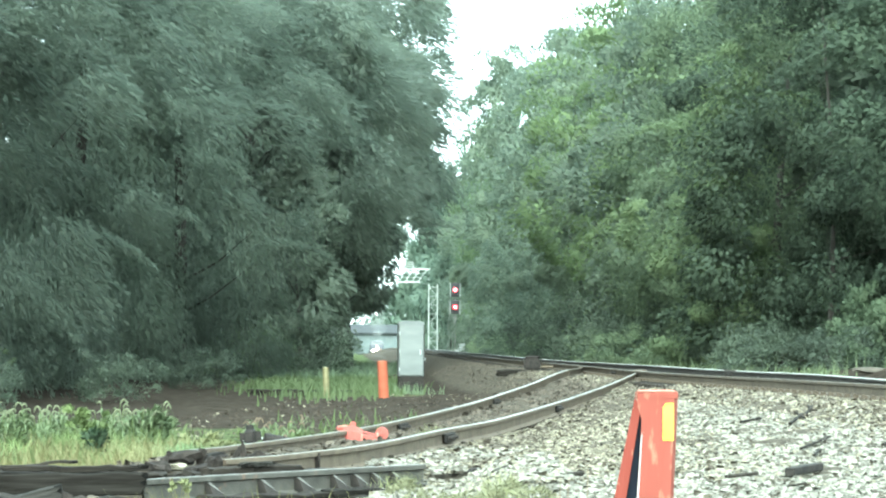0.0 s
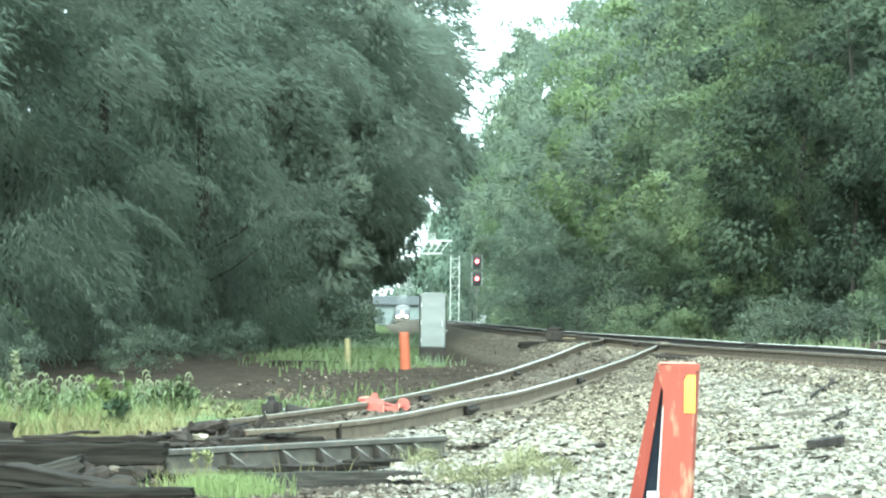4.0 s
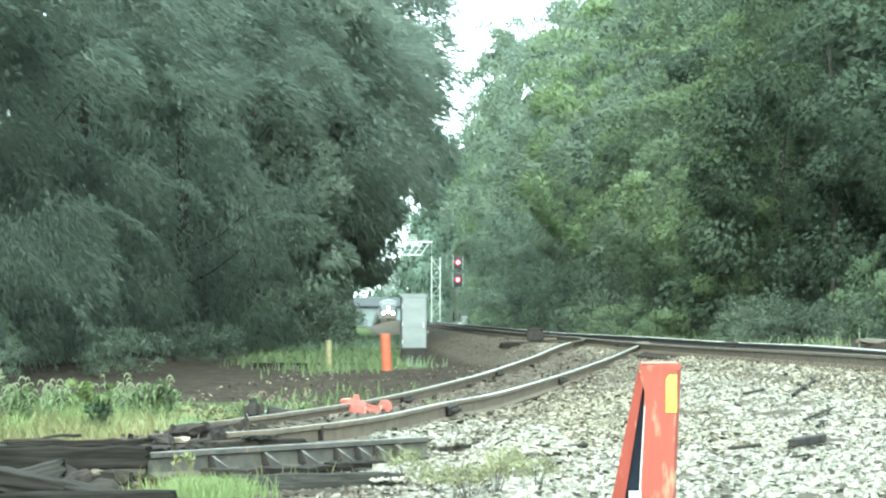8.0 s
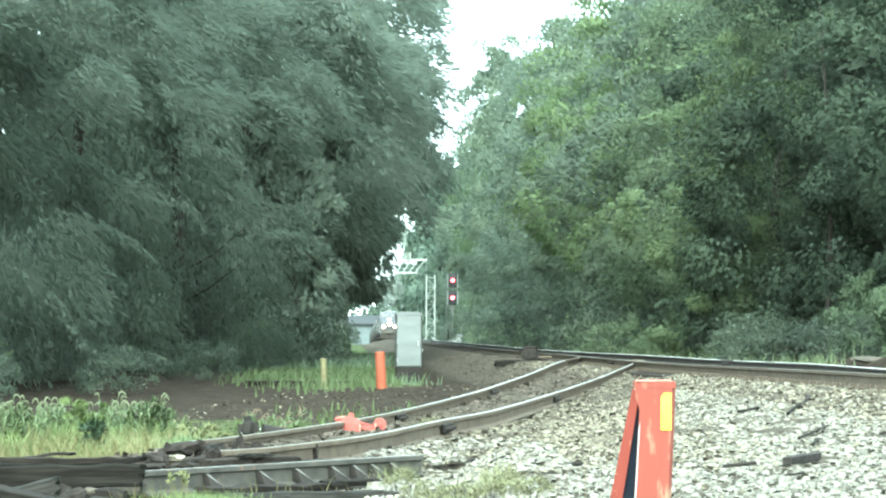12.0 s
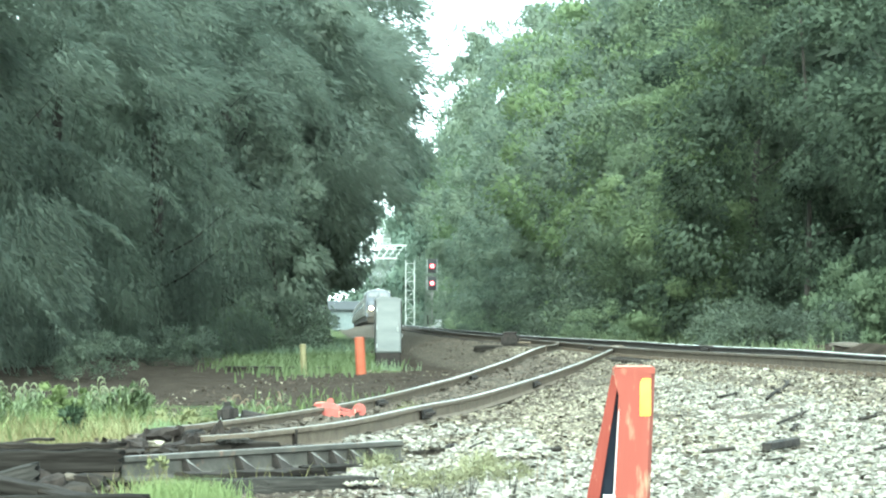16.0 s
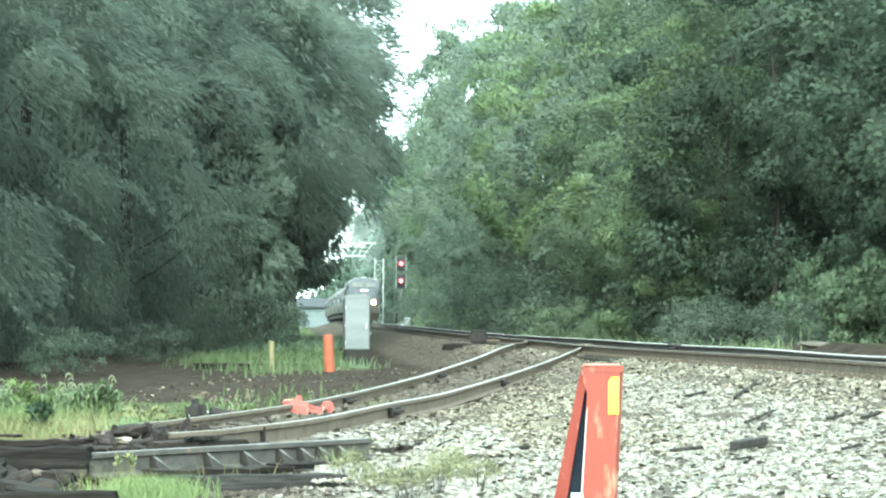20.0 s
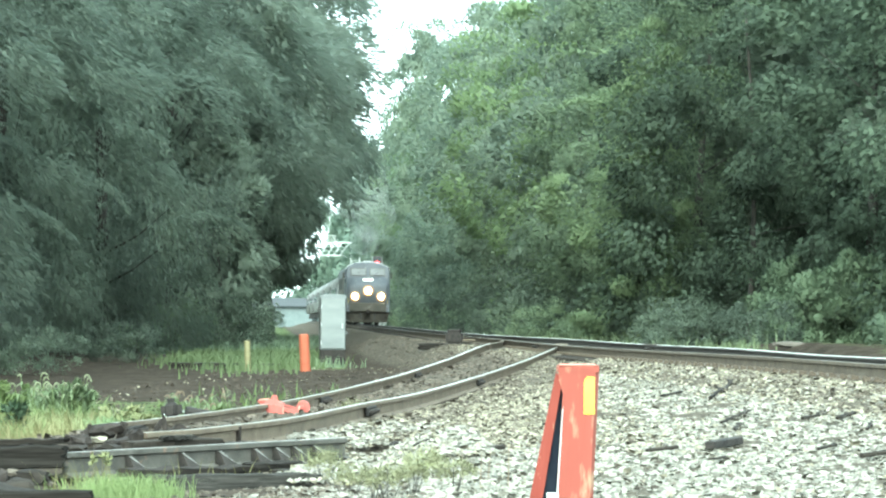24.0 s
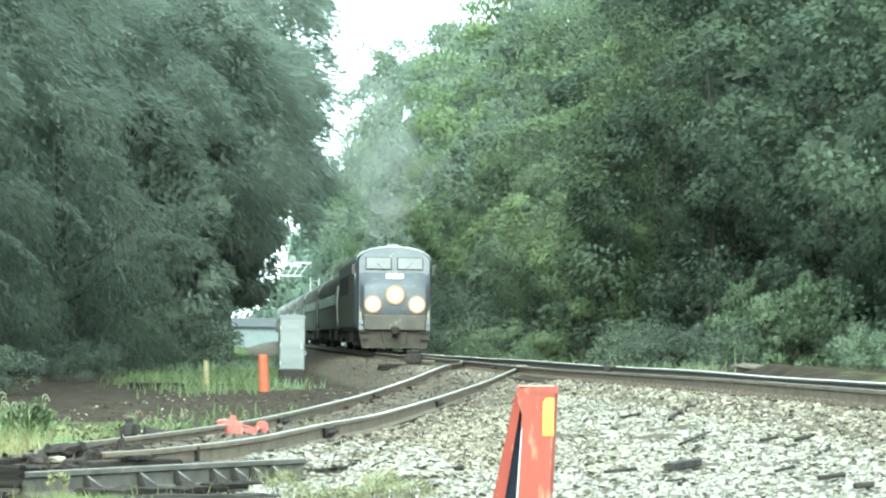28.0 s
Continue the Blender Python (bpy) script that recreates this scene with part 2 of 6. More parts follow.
# Sky reflection is put into the panes' pale base colour.
GLASS_PALE = material("sky_lit_windshield", (0.085, 0.09, 0.09), (0.125, 0.13, 0.13), 0.3, scale=2, spec=0.3)
WALL_BLUE = material("pale_blue_metal_siding", (0.092, 0.114, 0.112), (0.126, 0.150, 0.147), 0.7, 0.0, scale=1.5)
ROOF_DARK = material("dark_grey_roofing", (0.025, 0.028, 0.03), (0.045, 0.05, 0.052), 0.9, scale=1.5)


def lamp_material(name, radius):
    """A lit lamp glass: white hot in the middle; its wide, faint amber rim paints the glow around."""
    m = bpy.data.materials.new(name)
    m.use_nodes = True
    n, l = m.node_tree.nodes, m.node_tree.links
    b = n["Principled BSDF"]
    b.inputs["Base Color"].default_value = (0.06, 0.066, 0.078, 1)
    tc, dist, mr = n.new("ShaderNodeTexCoord"), n.new("ShaderNodeVectorMath"), n.new("ShaderNodeMapRange")
    dist.operation = "LENGTH"
    l.new(tc.outputs["Object"], dist.inputs[0])
    mr.inputs["From Max"].default_value = radius
    l.new(dist.outputs["Value"], mr.inputs["Value"])
    rs, rc = n.new("ShaderNodeValToRGB"), n.new("ShaderNodeValToRGB")
    grey = lambda v: (v, v, v)
    for r, stops in ((rs, ((0.0, grey(1.0)), (0.36, grey(0.6)), (0.46, grey(0.03)), (0.56, grey(0.010)), (0.66, grey(0.0045)), (0.77, grey(0.0021)), (0.89, grey(0.0008)), (1.0, grey(0.0)))), (rc, ((0.0, (1, 0.84, 0.56)), (0.52, (1, 0.78, 0.44)), (0.68, (1, 0.50, 0.13)), (1.0, (1, 0.34, 0.05))))):
        while len(r.color_ramp.elements) < len(stops):
            r.color_ramp.elements.new(0.5)
        for e, (p, c) in zip(r.color_ramp.elements, stops):
            e.position, e.color = p, (*c, 1)
        l.new(mr.outputs["Result"], r.inputs["Fac"])
    mu = n.new("ShaderNodeMath")
    mu.operation = "MULTIPLY"
    mu.inputs[1].default_value = 140.0
    l.new(rs.outputs["Color"], mu.inputs[0])
    l.new(mu.outputs[0], b.inputs["Emission Strength"])
    l.new(rc.outputs["Color"], b.inputs["Emission Color"])
    return m


DITCH_LAMP, HEAD_LAMP = lamp_material("ditch_lamp_glass", 0.38), lamp_material("headlight_glass", 0.42)
WEED_BRIGHT = leaf_material("bright_weed_leaves", (0.128, 0.165, 0.065), (0.228, 0.280, 0.115), 0.4)
LEAF_VINE = leaf_material("vine_leaves", (0.098, 0.130, 0.084), (0.190, 0.240, 0.145), 0.45, 0.7, 0.2, 0.15)
FEATHER = leaf_material("feathery_weed_leaves", (0.165, 0.165, 0.092), (0.27, 0.265, 0.16), 0.35)
MEADOW = leaf_material("meadow_grass", (0.058, 0.078, 0.034), (0.108, 0.138, 0.062), 0.35)
ROOF_EDGE = material("bright_roof_edge", (0.5, 0.5, 0.48), (0.62, 0.62, 0.6), 0.4, scale=3)
RED_GLOW = glow_material("red_signal_glow", (1.0, 0.03, 0.06), 0.9)
RED_CORE = glow_material("red_signal_core", (1.0, 0.4, 0.42), 1.3)


# ---- plan ----
def smooth(a, b, v):
    k = np.clip((v - a) / (b - a), 0, 1)
    return k * k * (3 - 2 * k)


TRACK_Y = (-60, 0, 20, 40, 58, 80, 103, 125, 145, 169, 200, 245, 300, 405, 458, 547, 700, 900)
TRACK_X = (9.2, 7.45, 6.75, 6.05, 5.38, 4.25, 3.0, 2.0, 1.2, 0.25, -0.95, -2.6, -4.7, -8.4, -10.2, -13.4, -19.0, -26.5)
TRACK_FIT = np.polynomial.Polynomial.fit(TRACK_Y, TRACK_X, 7, w=[1, 2, 3, 4, 4, 4, 4, 3, 3, 3, 3, 3, 2, 2, 2, 2, 1, 1])


def track_x(y):
    """The main line's middle, as x over y."""
    y = np.asarray(y, float)
    return TRACK_FIT(y) - 0.30 * np.exp(-((y - 101) / 19) ** 2) + 0.36 * np.exp(-((y - 235) / 72) ** 2)


def rail_z(y):
    """Top of the main line's rails: level, then falling away behind a crest."""
    y = np.asarray(y, float)
    return 0.88 + 0.13 * (1 - smooth(27, 60, y)) - 2.3 * (np.clip(y - 230, 0, 470) / 317) ** 2.5


# The siding's two rails: x, y, height of the top.
SIDING = np.array(((-2.30, 23.7, 0.50), (-2.24, 23.9, 0.50), (-2.18, 24.1, 0.495), (-1.87, 25.5, 0.49), (-1.41, 28.7, 0.46), (-0.99, 31.5, 0.445), (-0.35, 36, 0.46), (0.63, 43.5, 0.513),
                   (1.78, 52, 0.67), (2.62, 58, 0.845), (3.0, 61.5, 0.872)))
SIDING_RIGHT = np.array(((-1.745, 20.45, 0.562), (-1.50, 20.95, 0.56), (-1.25, 21.45, 0.56), (-0.97, 22.2, 0.56), (-0.66, 23.5, 0.56), (0.075, 28.5, 0.555), (0.55, 31.5, 0.53), (1.15, 36, 0.535), (2.1, 43.3, 0.56), (3.3, 51.5, 0.665), (4.26, 57.8, 0.81), (4.75, 61.5, 0.872)))


def siding_at(y):
    y = np.clip(y, SIDING[0, 1], SIDING[-1, 1])
    return np.interp(y, SIDING[:, 1], SIDING[:, 0]), np.interp(y, SIDING[:, 1], SIDING[:, 2])


def ground_z(x, y):
    """Height of the ground: low beside the line, banked with ballast under the tracks."""
    x, y = np.broadcast_arrays(np.asarray(x, float), np.asarray(y, float))
    rise = 0.13 * (1 - smooth(27, 60, y))
    fall = rail_z(y) - rise - 0.88
    d = x - track_x(y)
    low = np.where(d < 0, 0.20 * (1 - smooth(21, 25, y)), 0.25) + 0.12 * np.sin(x * 0.21 + 1.0) * np.sin(y * 0.13)
    low = low + 0.70 * smooth(4.0, 5.4, d) * (1 - smooth(9.0, 14.0, d)) * smooth(48, 57, y) * (1 - smooth(64, 73, y))
    bed = 0.66 + rise
    z = low + (bed - low) * (1 - smooth(1.7, 3.6, np.abs(d)))
    # gravel apron between the siding, the main line and the camera
    sx, sz = siding_at(y)
    apron = 0.56 - 0.10 * smooth(3.0, 7.0, np.abs(d)) + rise * (1 - smooth(1.8, 4.0, np.abs(d)))
    k = np.where(y > 22.5, smooth(-0.2, 1.6, x - sx - 1.5), smooth(-0.1, 0.6, x - 0.05)) * (1 - smooth(54, 66, y)) * (d < 0)
    z = np.where(d < 0, np.maximum(z, low + (apron - low) * k), z)
    # the siding's own bed
    s = x - sx - 0.75
    ks = (1 - smooth(1.0, 2.6, np.abs(s))) * (1 - smooth(62, 74, y)) * smooth(20.8, 23.5, y)
    bed_s = np.minimum(sz - 0.145 + 0.04 * (1 - smooth(28, 38, y)), 0.66)
    z = z * (1 - ks) + bed_s * ks
    return z + fall


def ground(x, y):
    return float(ground_z(x, y))


# ---- mesh helpers ----
def mesh_from(name, verts, faces, mats, index=None, smooth_shade=False):
    """A mesh out of arrays: faces all with the same number of corners."""
    verts, faces = np.asarray(verts, np.float32), np.asarray(faces, np.int32)
    me = bpy.data.meshes.new(name)
    me.vertices.add(len(verts))
    me.vertices.foreach_set("co", verts.ravel())
    n, k = faces.shape
    me.loops.add(n * k)
    me.loops.foreach_set("vertex_index", faces.ravel())
    me.polygons.add(n)
    me.polygons.foreach_set("loop_start", np.arange(0, n * k, k, dtype=np.int32))
    me.polygons.foreach_set("loop_total", np.full(n, k, np.int32))
    for m in mats:
        me.materials.append(m)
    if index is not None:
        me.polygons.foreach_set("material_index", np.asarray(index, np.int32))
    me.polygons.foreach_set("use_smooth", np.full(n, smooth_shade, bool))
    me.update(calc_edges=True)
    me.validate()
    return me


def leaf_mesh(name, cloud, mat):
    """Leaves whose shading follows the roundness of their bough."""
    v, f, nrm = cloud
    v[:, 2] = np.maximum(v[:, 2], 0.03)
    me = mesh_from(name, v, f, (mat,), smooth_shade=True)
    me.normals_split_custom_set_from_vertices(nrm)
    return me


def finish(bm, name, mats, smooth_angle=None):
    me = bpy.data.meshes.new(name)
    bmesh.ops.recalc_face_normals(bm, faces=bm.faces)
    bm.to_mesh(me)
    bm.free()
    for m in mats if isinstance(mats, (list, tuple)) else (mats,):
        me.materials.append(m)
    if smooth_angle:
        for p in me.polygons:
            p.use_smooth = True
        me.set_sharp_from_angle(angle=radians(smooth_angle))
    return me


def part(name, bm, mat, parent, label="", smooth_angle=None):
    """Links a bmesh (or a mesh) as one mesh object under a thing or a part."""
    me = bm if isinstance(bm, bpy.types.Mesh) else finish(bm, name, mat, smooth_angle)
    ob = new(name, me)
    ob.parent = parent
    return tagged(ob, label)


def empty(name, m, label, category, group="", kind=""):
    ob = new(name)
    ob.matrix_world = m
    return tagged(ob, label, category, group, kind)


def box(bm, c, s, m=None, bevel=0.0, seg=1, mat=0):
    """A box of size s round c, turned by m, with its edges taken off."""
    t = bmesh.new()
    bmesh.ops.create_cube(t, size=1, matrix=Matrix.Diagonal((*s, 1)))
    if bevel:
        bmesh.ops.bevel(t, geom=t.edges[:], offset=bevel, segments=seg, affect="EDGES", clamp_overlap=True)
    t.transform(Matrix.Translation(c) @ (m or Matrix()))
    join(bm, t, mat)
    return bm


def join(bm, t, mat=0):
    vs = [bm.verts.new(v.co) for v in t.verts]
    t.verts.index_update()
    for f in t.faces:
        g = bm.faces.new([vs[v.index] for v in f.verts])
        g.material_index = mat
    t.free()


def rod(bm, a, b, r, r2=None, n=8, mat=0):
    """A round bar from a to b."""
    a, b = Vector(a), Vector(b)
    t = bmesh.new()
    bmesh.ops.create_cone(t, cap_ends=True, segments=n, radius1=r, radius2=r if r2 is None else r2, depth=(b - a).length)
    t.transform(Matrix.Translation((a + b) / 2) @ (b - a).to_track_quat("Z", "Y").to_matrix().to_4x4())
    join(bm, t, mat)
    return bm


def disc(bm, c, axis, r, depth, n=20, mat=0, r2=None):
    a = Vector(c) - Vector(axis).normalized() * depth / 2
    return rod(bm, a, a + Vector(axis).normalized() * depth, r, r2, n, mat)


def shape(*boxes):
    bm = bmesh.new()
    for b in boxes:
        box(bm, *b)
    return bm


def sweep(profile, path):
    """A profile (across, up) drawn along a path of (x, y, z)."""
    path = np.asarray(path, float)
    tan = np.gradient(path, axis=0)
    tan[:, 2] = 0
    tan /= np.linalg.norm(tan, axis=1)[:, None]
    right = np.stack((tan[:, 1], -tan[:, 0], 0 * tan[:, 0]), 1)
    prof = np.asarray(profile, float)
    v = path[:, None, :] + right[:, None, :] * prof[None, :, :1] + np.array((0, 0, 1.0)) * prof[None, :, 1:2]
    n, k = len(path), len(prof)
    i = np.arange(n - 1)[:, None] * k + np.arange(k)[None, :]
    j = np.arange(n - 1)[:, None] * k + (np.arange(k)[None, :] + 1) % k
    f = np.stack((i, j, j + k, i + k), 2)
    return v.reshape(-1, 3), f.reshape(-1, 4), np.tile(np.arange(k), n - 1)


# Rail section: top at height 0.
RAIL = ((-0.076, -0.186), (0.076, -0.186), (0.076, -0.174), (0.012, -0.150), (0.010, -0.052), (0.037, -0.040), (0.037, -0.008), (0.028, 0.0), (-0.028, 0.0), (-0.037, -0.008),
        (-0.037, -0.040), (-0.010, -0.052), (-0.012, -0.150), (-0.076, -0.174))


def rail_mesh(name, path, mats=(RAIL_SIDE, RAIL_TOP), bright=(7,)):
    v, f, k = sweep(RAIL, path)
    n = len(RAIL)
    me = mesh_from(name, v, f, mats, np.isin(k, bright))
    bm = bmesh.new()
    bm.from_mesh(me)
    bm.verts.ensure_lookup_table()
    bm.faces.new([bm.verts[i] for i in range(n)])
    bm.faces.new([bm.verts[len(bm.verts) - n + i] for i in range(n)])
    bmesh.ops.recalc_face_normals(bm, faces=bm.faces)
    bm.to_mesh(me)
    bm.free()
    return me


# ---- ground ----
def build_ground():
    xs = np.concatenate((np.array((-900, -500, -250, -120, -70, -45, -32, -24, -19)), np.arange(-16, 16.01, 0.4), np.array((19, 24, 32, 45, 70, 120, 250, 500, 900))))
    ys = np.concatenate((np.array((-300, -120, -60, -30, -12, -4)), np.arange(0, 90, 0.5), np.arange(90, 260, 2.5), np.arange(260, 720, 10), np.array((760, 850, 1000, 1300, 1800, 2600))))
    X, Y = np.meshgrid(xs, ys)
    Z = ground_z(X, Y)
    rng = np.random.default_rng(5)
    near = (np.abs(X) < 18) & (Y < 120)
    Z = Z + np.where(near, rng.normal(0, 0.012, Z.shape), 0)
    nx, ny = len(xs), len(ys)
    a = (np.arange(ny - 1)[:, None] * nx + np.arange(nx - 1)[None, :]).ravel()
    me = mesh_from("ground", np.stack((X, Y, Z), 2).reshape(-1, 3), np.stack((a, a + 1, a + nx + 1, a + nx), 1), (ground_material(),), smooth_shade=True)
    # what covers it: r gravel, g grass, the rest bare earth
    d = X - track_x(Y)
    sx, sz = siding_at(Y)
    gravel = 1 - smooth(2.4, 4.2, np.abs(d))
    apron = np.where(Y > 22.5, smooth(-0.8, 0.3, X - sx - 0.3), smooth(-0.6, 0.2, X)) * (d < 0) * (1 - smooth(60, 75, Y))
    gravel = np.maximum(gravel, apron)
    gravel = np.maximum(gravel, smooth(170, 190, Y) * (1 - smooth(420, 520, Y)) * (1 - smooth(4.0, 5.5, np.abs(d))))
    grass = np.where(d < 0, smooth(4.2, 5.6, -d) * smooth(62, 76, Y) * (1 - smooth(7.0, 9.0, -d) * (1 - smooth(110, 140, Y))), smooth(4.6, 6.5, d) * 0.45)
    grass = np.maximum(grass, (Y < 45) * smooth(1.8, 3.2, sx - X) * 0.5)
    att = me.color_attributes.new("cover", "FLOAT_COLOR", "POINT")
    att.data.foreach_set("color", np.stack((gravel, grass, 0 * d, 0 * d + 1), 2).astype(np.float32).ravel())
    tagged(new("ground", me), "earth, grass and pale ballast gravel beside the railway", "ground", kind="structure")


def ground_material():
    m = bpy.data.materials.new("ground_cover")
    m.use_nodes = True
    n, l = m.node_tree.nodes, m.node_tree.links
    b = n["Principled BSDF"]
    b.inputs["Roughness"].default_value, b.inputs["Specular IOR Level"].default_value = 0.95, 0.05
    tc = n.new("ShaderNodeTexCoord")

    def noise_ramp(scale, c1, c2, detail=8.0):
        t = n.new("ShaderNodeTexNoise")
        t.inputs["Scale"].default_value, t.inputs["Detail"].default_value = scale, detail
        l.new(tc.outputs["Object"], t.inputs["Vector"])
        r = n.new("ShaderNodeValToRGB")
        r.color_ramp.elements[0].position, r.color_ramp.elements[1].position = 0.35, 0.65
        r.color_ramp.elements[0].color, r.color_ramp.elements[1].color = (*c1, 1), (*c2, 1)
        l.new(t.outputs["Fac"], r.inputs["Fac"])
        return r.outputs["Color"], t.outputs["Fac"]

    # Brown gravel bed, darkened to paint the shadow gaps between stones.
    gravel, h1 = noise_ramp(14, (0.040, 0.034, 0.026), (0.100, 0.086, 0.067))
    earth, _ = noise_ramp(2.2, (0.021, 0.0168, 0.0125), (0.050, 0.0400, 0.0305))
    grass, _ = noise_ramp(3.0, (0.05, 0.075, 0.03), (0.115, 0.135, 0.055))
    at = n.new("ShaderNodeVertexColor")
    at.layer_name = "cover"
    sep = n.new("ShaderNodeSeparateColor")
    l.new(at.outputs["Color"], sep.inputs[0])

    def mixed(fac, a, c, wobble):
        ad = n.new("ShaderNodeMath")
        ad.operation = "ADD"
        l.new(fac, ad.inputs[0])
        t = n.new("ShaderNodeTexNoise")
        t.inputs["Scale"].default_value, t.inputs["Detail"].default_value = wobble, 6.0
        l.new(tc.outputs["Object"], t.inputs["Vector"])
        l.new(t.outputs["Fac"], ad.inputs[1])
        mr = n.new("ShaderNodeMapRange")
        mr.inputs["From Min"].default_value, mr.inputs["From Max"].default_value = 0.85, 1.15
        l.new(ad.outputs[0], mr.inputs["Value"])
        mx = n.new("ShaderNodeMix")
        mx.data_type = "RGBA"
        l.new(mr.outputs["Result"], mx.inputs["Factor"])
        l.new(a, mx.inputs["A"])
        l.new(c, mx.inputs["B"])
        return mx.outputs["Result"]

    c = mixed(sep.outputs[1], earth, grass, 1.6)
    c = mixed(sep.outputs[0], c, gravel, 2.5)
    l.new(c, b.inputs["Base Color"])
    bp = n.new("ShaderNodeBump")
    bp.inputs["Strength"].default_value, bp.inputs["Distance"].default_value = 0.8, 0.05
    l.new(h1, bp.inputs["Height"])
    l.new(bp.outputs["Normal"], b.inputs["Normal"])
    return m


build_ground()


# ---- tracks ----
def tie_mesh(name, length, mat, h=0.17, w=0.23):
    bm = bmesh.new()
    box(bm, (0, 0, -h / 2), (length, w, h), None, 0.012)
    return finish(bm, name, mat)


def cant(y):
    """How far the outer rail stands above the inner one."""
    return 0.055 * smooth(37, 47, np.asarray(y, float)) * (1 - smooth(62, 92, np.asarray(y, float)))


def track_path(y0, y1, off, step=1.5):
    y = np.arange(y0, y1 + 0.01, step)
    x = track_x(y)
    sl = np.gradient(x, y)
    c = 1 / np.sqrt(1 + sl ** 2)
    return np.stack((x + off * c, y - off * sl * c, rail_z(y) + (cant(y) if off > 0 else 0)), 1)


def build_main():
    t = empty("main_track", Matrix(), "main line railway track with bright worn rail heads", "railway track", kind="structure")
    for off in (-0.755, 0.755):
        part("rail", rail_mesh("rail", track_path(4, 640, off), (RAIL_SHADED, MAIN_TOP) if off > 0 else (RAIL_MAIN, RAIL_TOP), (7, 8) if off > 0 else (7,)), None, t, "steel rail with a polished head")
    me = tie_mesh("tie", 2.6, TIE_WOOD)
    rng = np.random.default_rng(8)
    rest_v, rest_f = [], []
    for y in np.arange(16, 420, 0.56):
        x, z = float(track_x(y)), float(rail_z(y) + cant(y) / 2) - 0.2
        sl = float(track_x(y + 0.5) - track_x(y - 0.5))
        m = pose(x, y, z, 0, -math.degrees(math.atan(float(cant(y)) / 1.51)), -math.degrees(math.atan(sl)) + rng.normal(0, 0.6))
        if 26 < y < 170:
            ob = part("tie", me, None, t)
            ob.matrix_basis = m
        else:
            k = len(rest_v) * 8
            rest_v.append([(m @ Vector((sx * 1.3, sy * 0.115, sz)))[:] for sz in (-0.17, 0) for sx, sy in ((-1, -1), (1, -1), (1, 1), (-1, 1))])
            rest_f += [(k + 4, k + 5, k + 6, k + 7), (k, k + 1, k + 5, k + 4), (k + 1, k + 2, k + 6, k + 5), (k + 2, k + 3, k + 7, k + 6), (k + 3, k, k + 4, k + 7)]
    tagged(part("ties", mesh_from("ties", np.array(rest_v).reshape(-1, 3), rest_f, (TIE_WOOD,)), None, t), kind="stuff")
    # plates, spikes and anchors along the rail that stands nearest
    pm = shape(((0, 0, 0.008), (0.2, 0.36, 0.016), None, 0.004), ((-0.095, 0.07, 0.03), (0.03, 0.02, 0.05)), ((-0.095, -0.07, 0.03), (0.03, 0.02, 0.05)))
    pm = finish(pm, "tie_plate", RAIL_MAIN)
    am = finish(shape(((-0.09, 0, 0.0), (0.05, 0.03, 0.07), None, 0.008)), "rail_anchor", RAIL_MAIN)
    for y in np.arange(16, 75, 0.56):
        sl = float(track_x(y + 0.5) - track_x(y - 0.5))
        r = pose(float(track_x(y)) - 0.755, y, float(rail_z(y)) - 0.2, 0, 0, -math.degrees(math.atan(sl)))
        part("tie_plate", pm, None, t).matrix_basis = r
        part("rail_anchor", am, None, t).matrix_basis = r @ pose(0, 0.16, 0.03)
    for y, off in ((54.8, 0.755), (63, -0.755)):
        b = shape(((-0.045, 0, -0.09), (0.03, 0.9, 0.085), None, 0.01), ((0.045, 0, -0.09), (0.03, 0.9, 0.085), None, 0.01))
        for k in range(-2, 3):
            rod(b, (-0.09, k * 0.17, -0.09), (0.09, k * 0.17, -0.09), 0.018, n=6)
        sl = float(track_x(y + 0.5) - track_x(y - 0.5))
        m = pose(float(track_x(y)) + off, y, float(rail_z(y) + cant(y) * (off > 0)), 0, 0, -math.degrees(math.atan(sl)))
        part("joint_bar", b, IRON_DARK, t).matrix_basis = m
        if off > 0:
            part("joint_head", shape(((0, 0, 0.002), (0.078, 1.7, 0.014), None, 0.003), ((-0.03, -0.85, 0.012), (0.03, 0.12, 0.03), None, 0.006)), LOG_GREY, t, "dull insulated joint in the rail head").matrix_basis = m


def siding_path(right):
    p = SIDING_RIGHT if right else SIDING
    y = np.arange(p[0, 1], p[-1, 1], 0.75)
    k = np.ones(5) / 5
    x, z = [np.interp(y, p[:, 1], p[:, i]) for i in (0, 2)]
    x, z = [np.concatenate((v[:2], np.convolve(v, k, "valid"), v[-2:])) for v in (x, z)]
    return np.stack((x, y, z), 1)


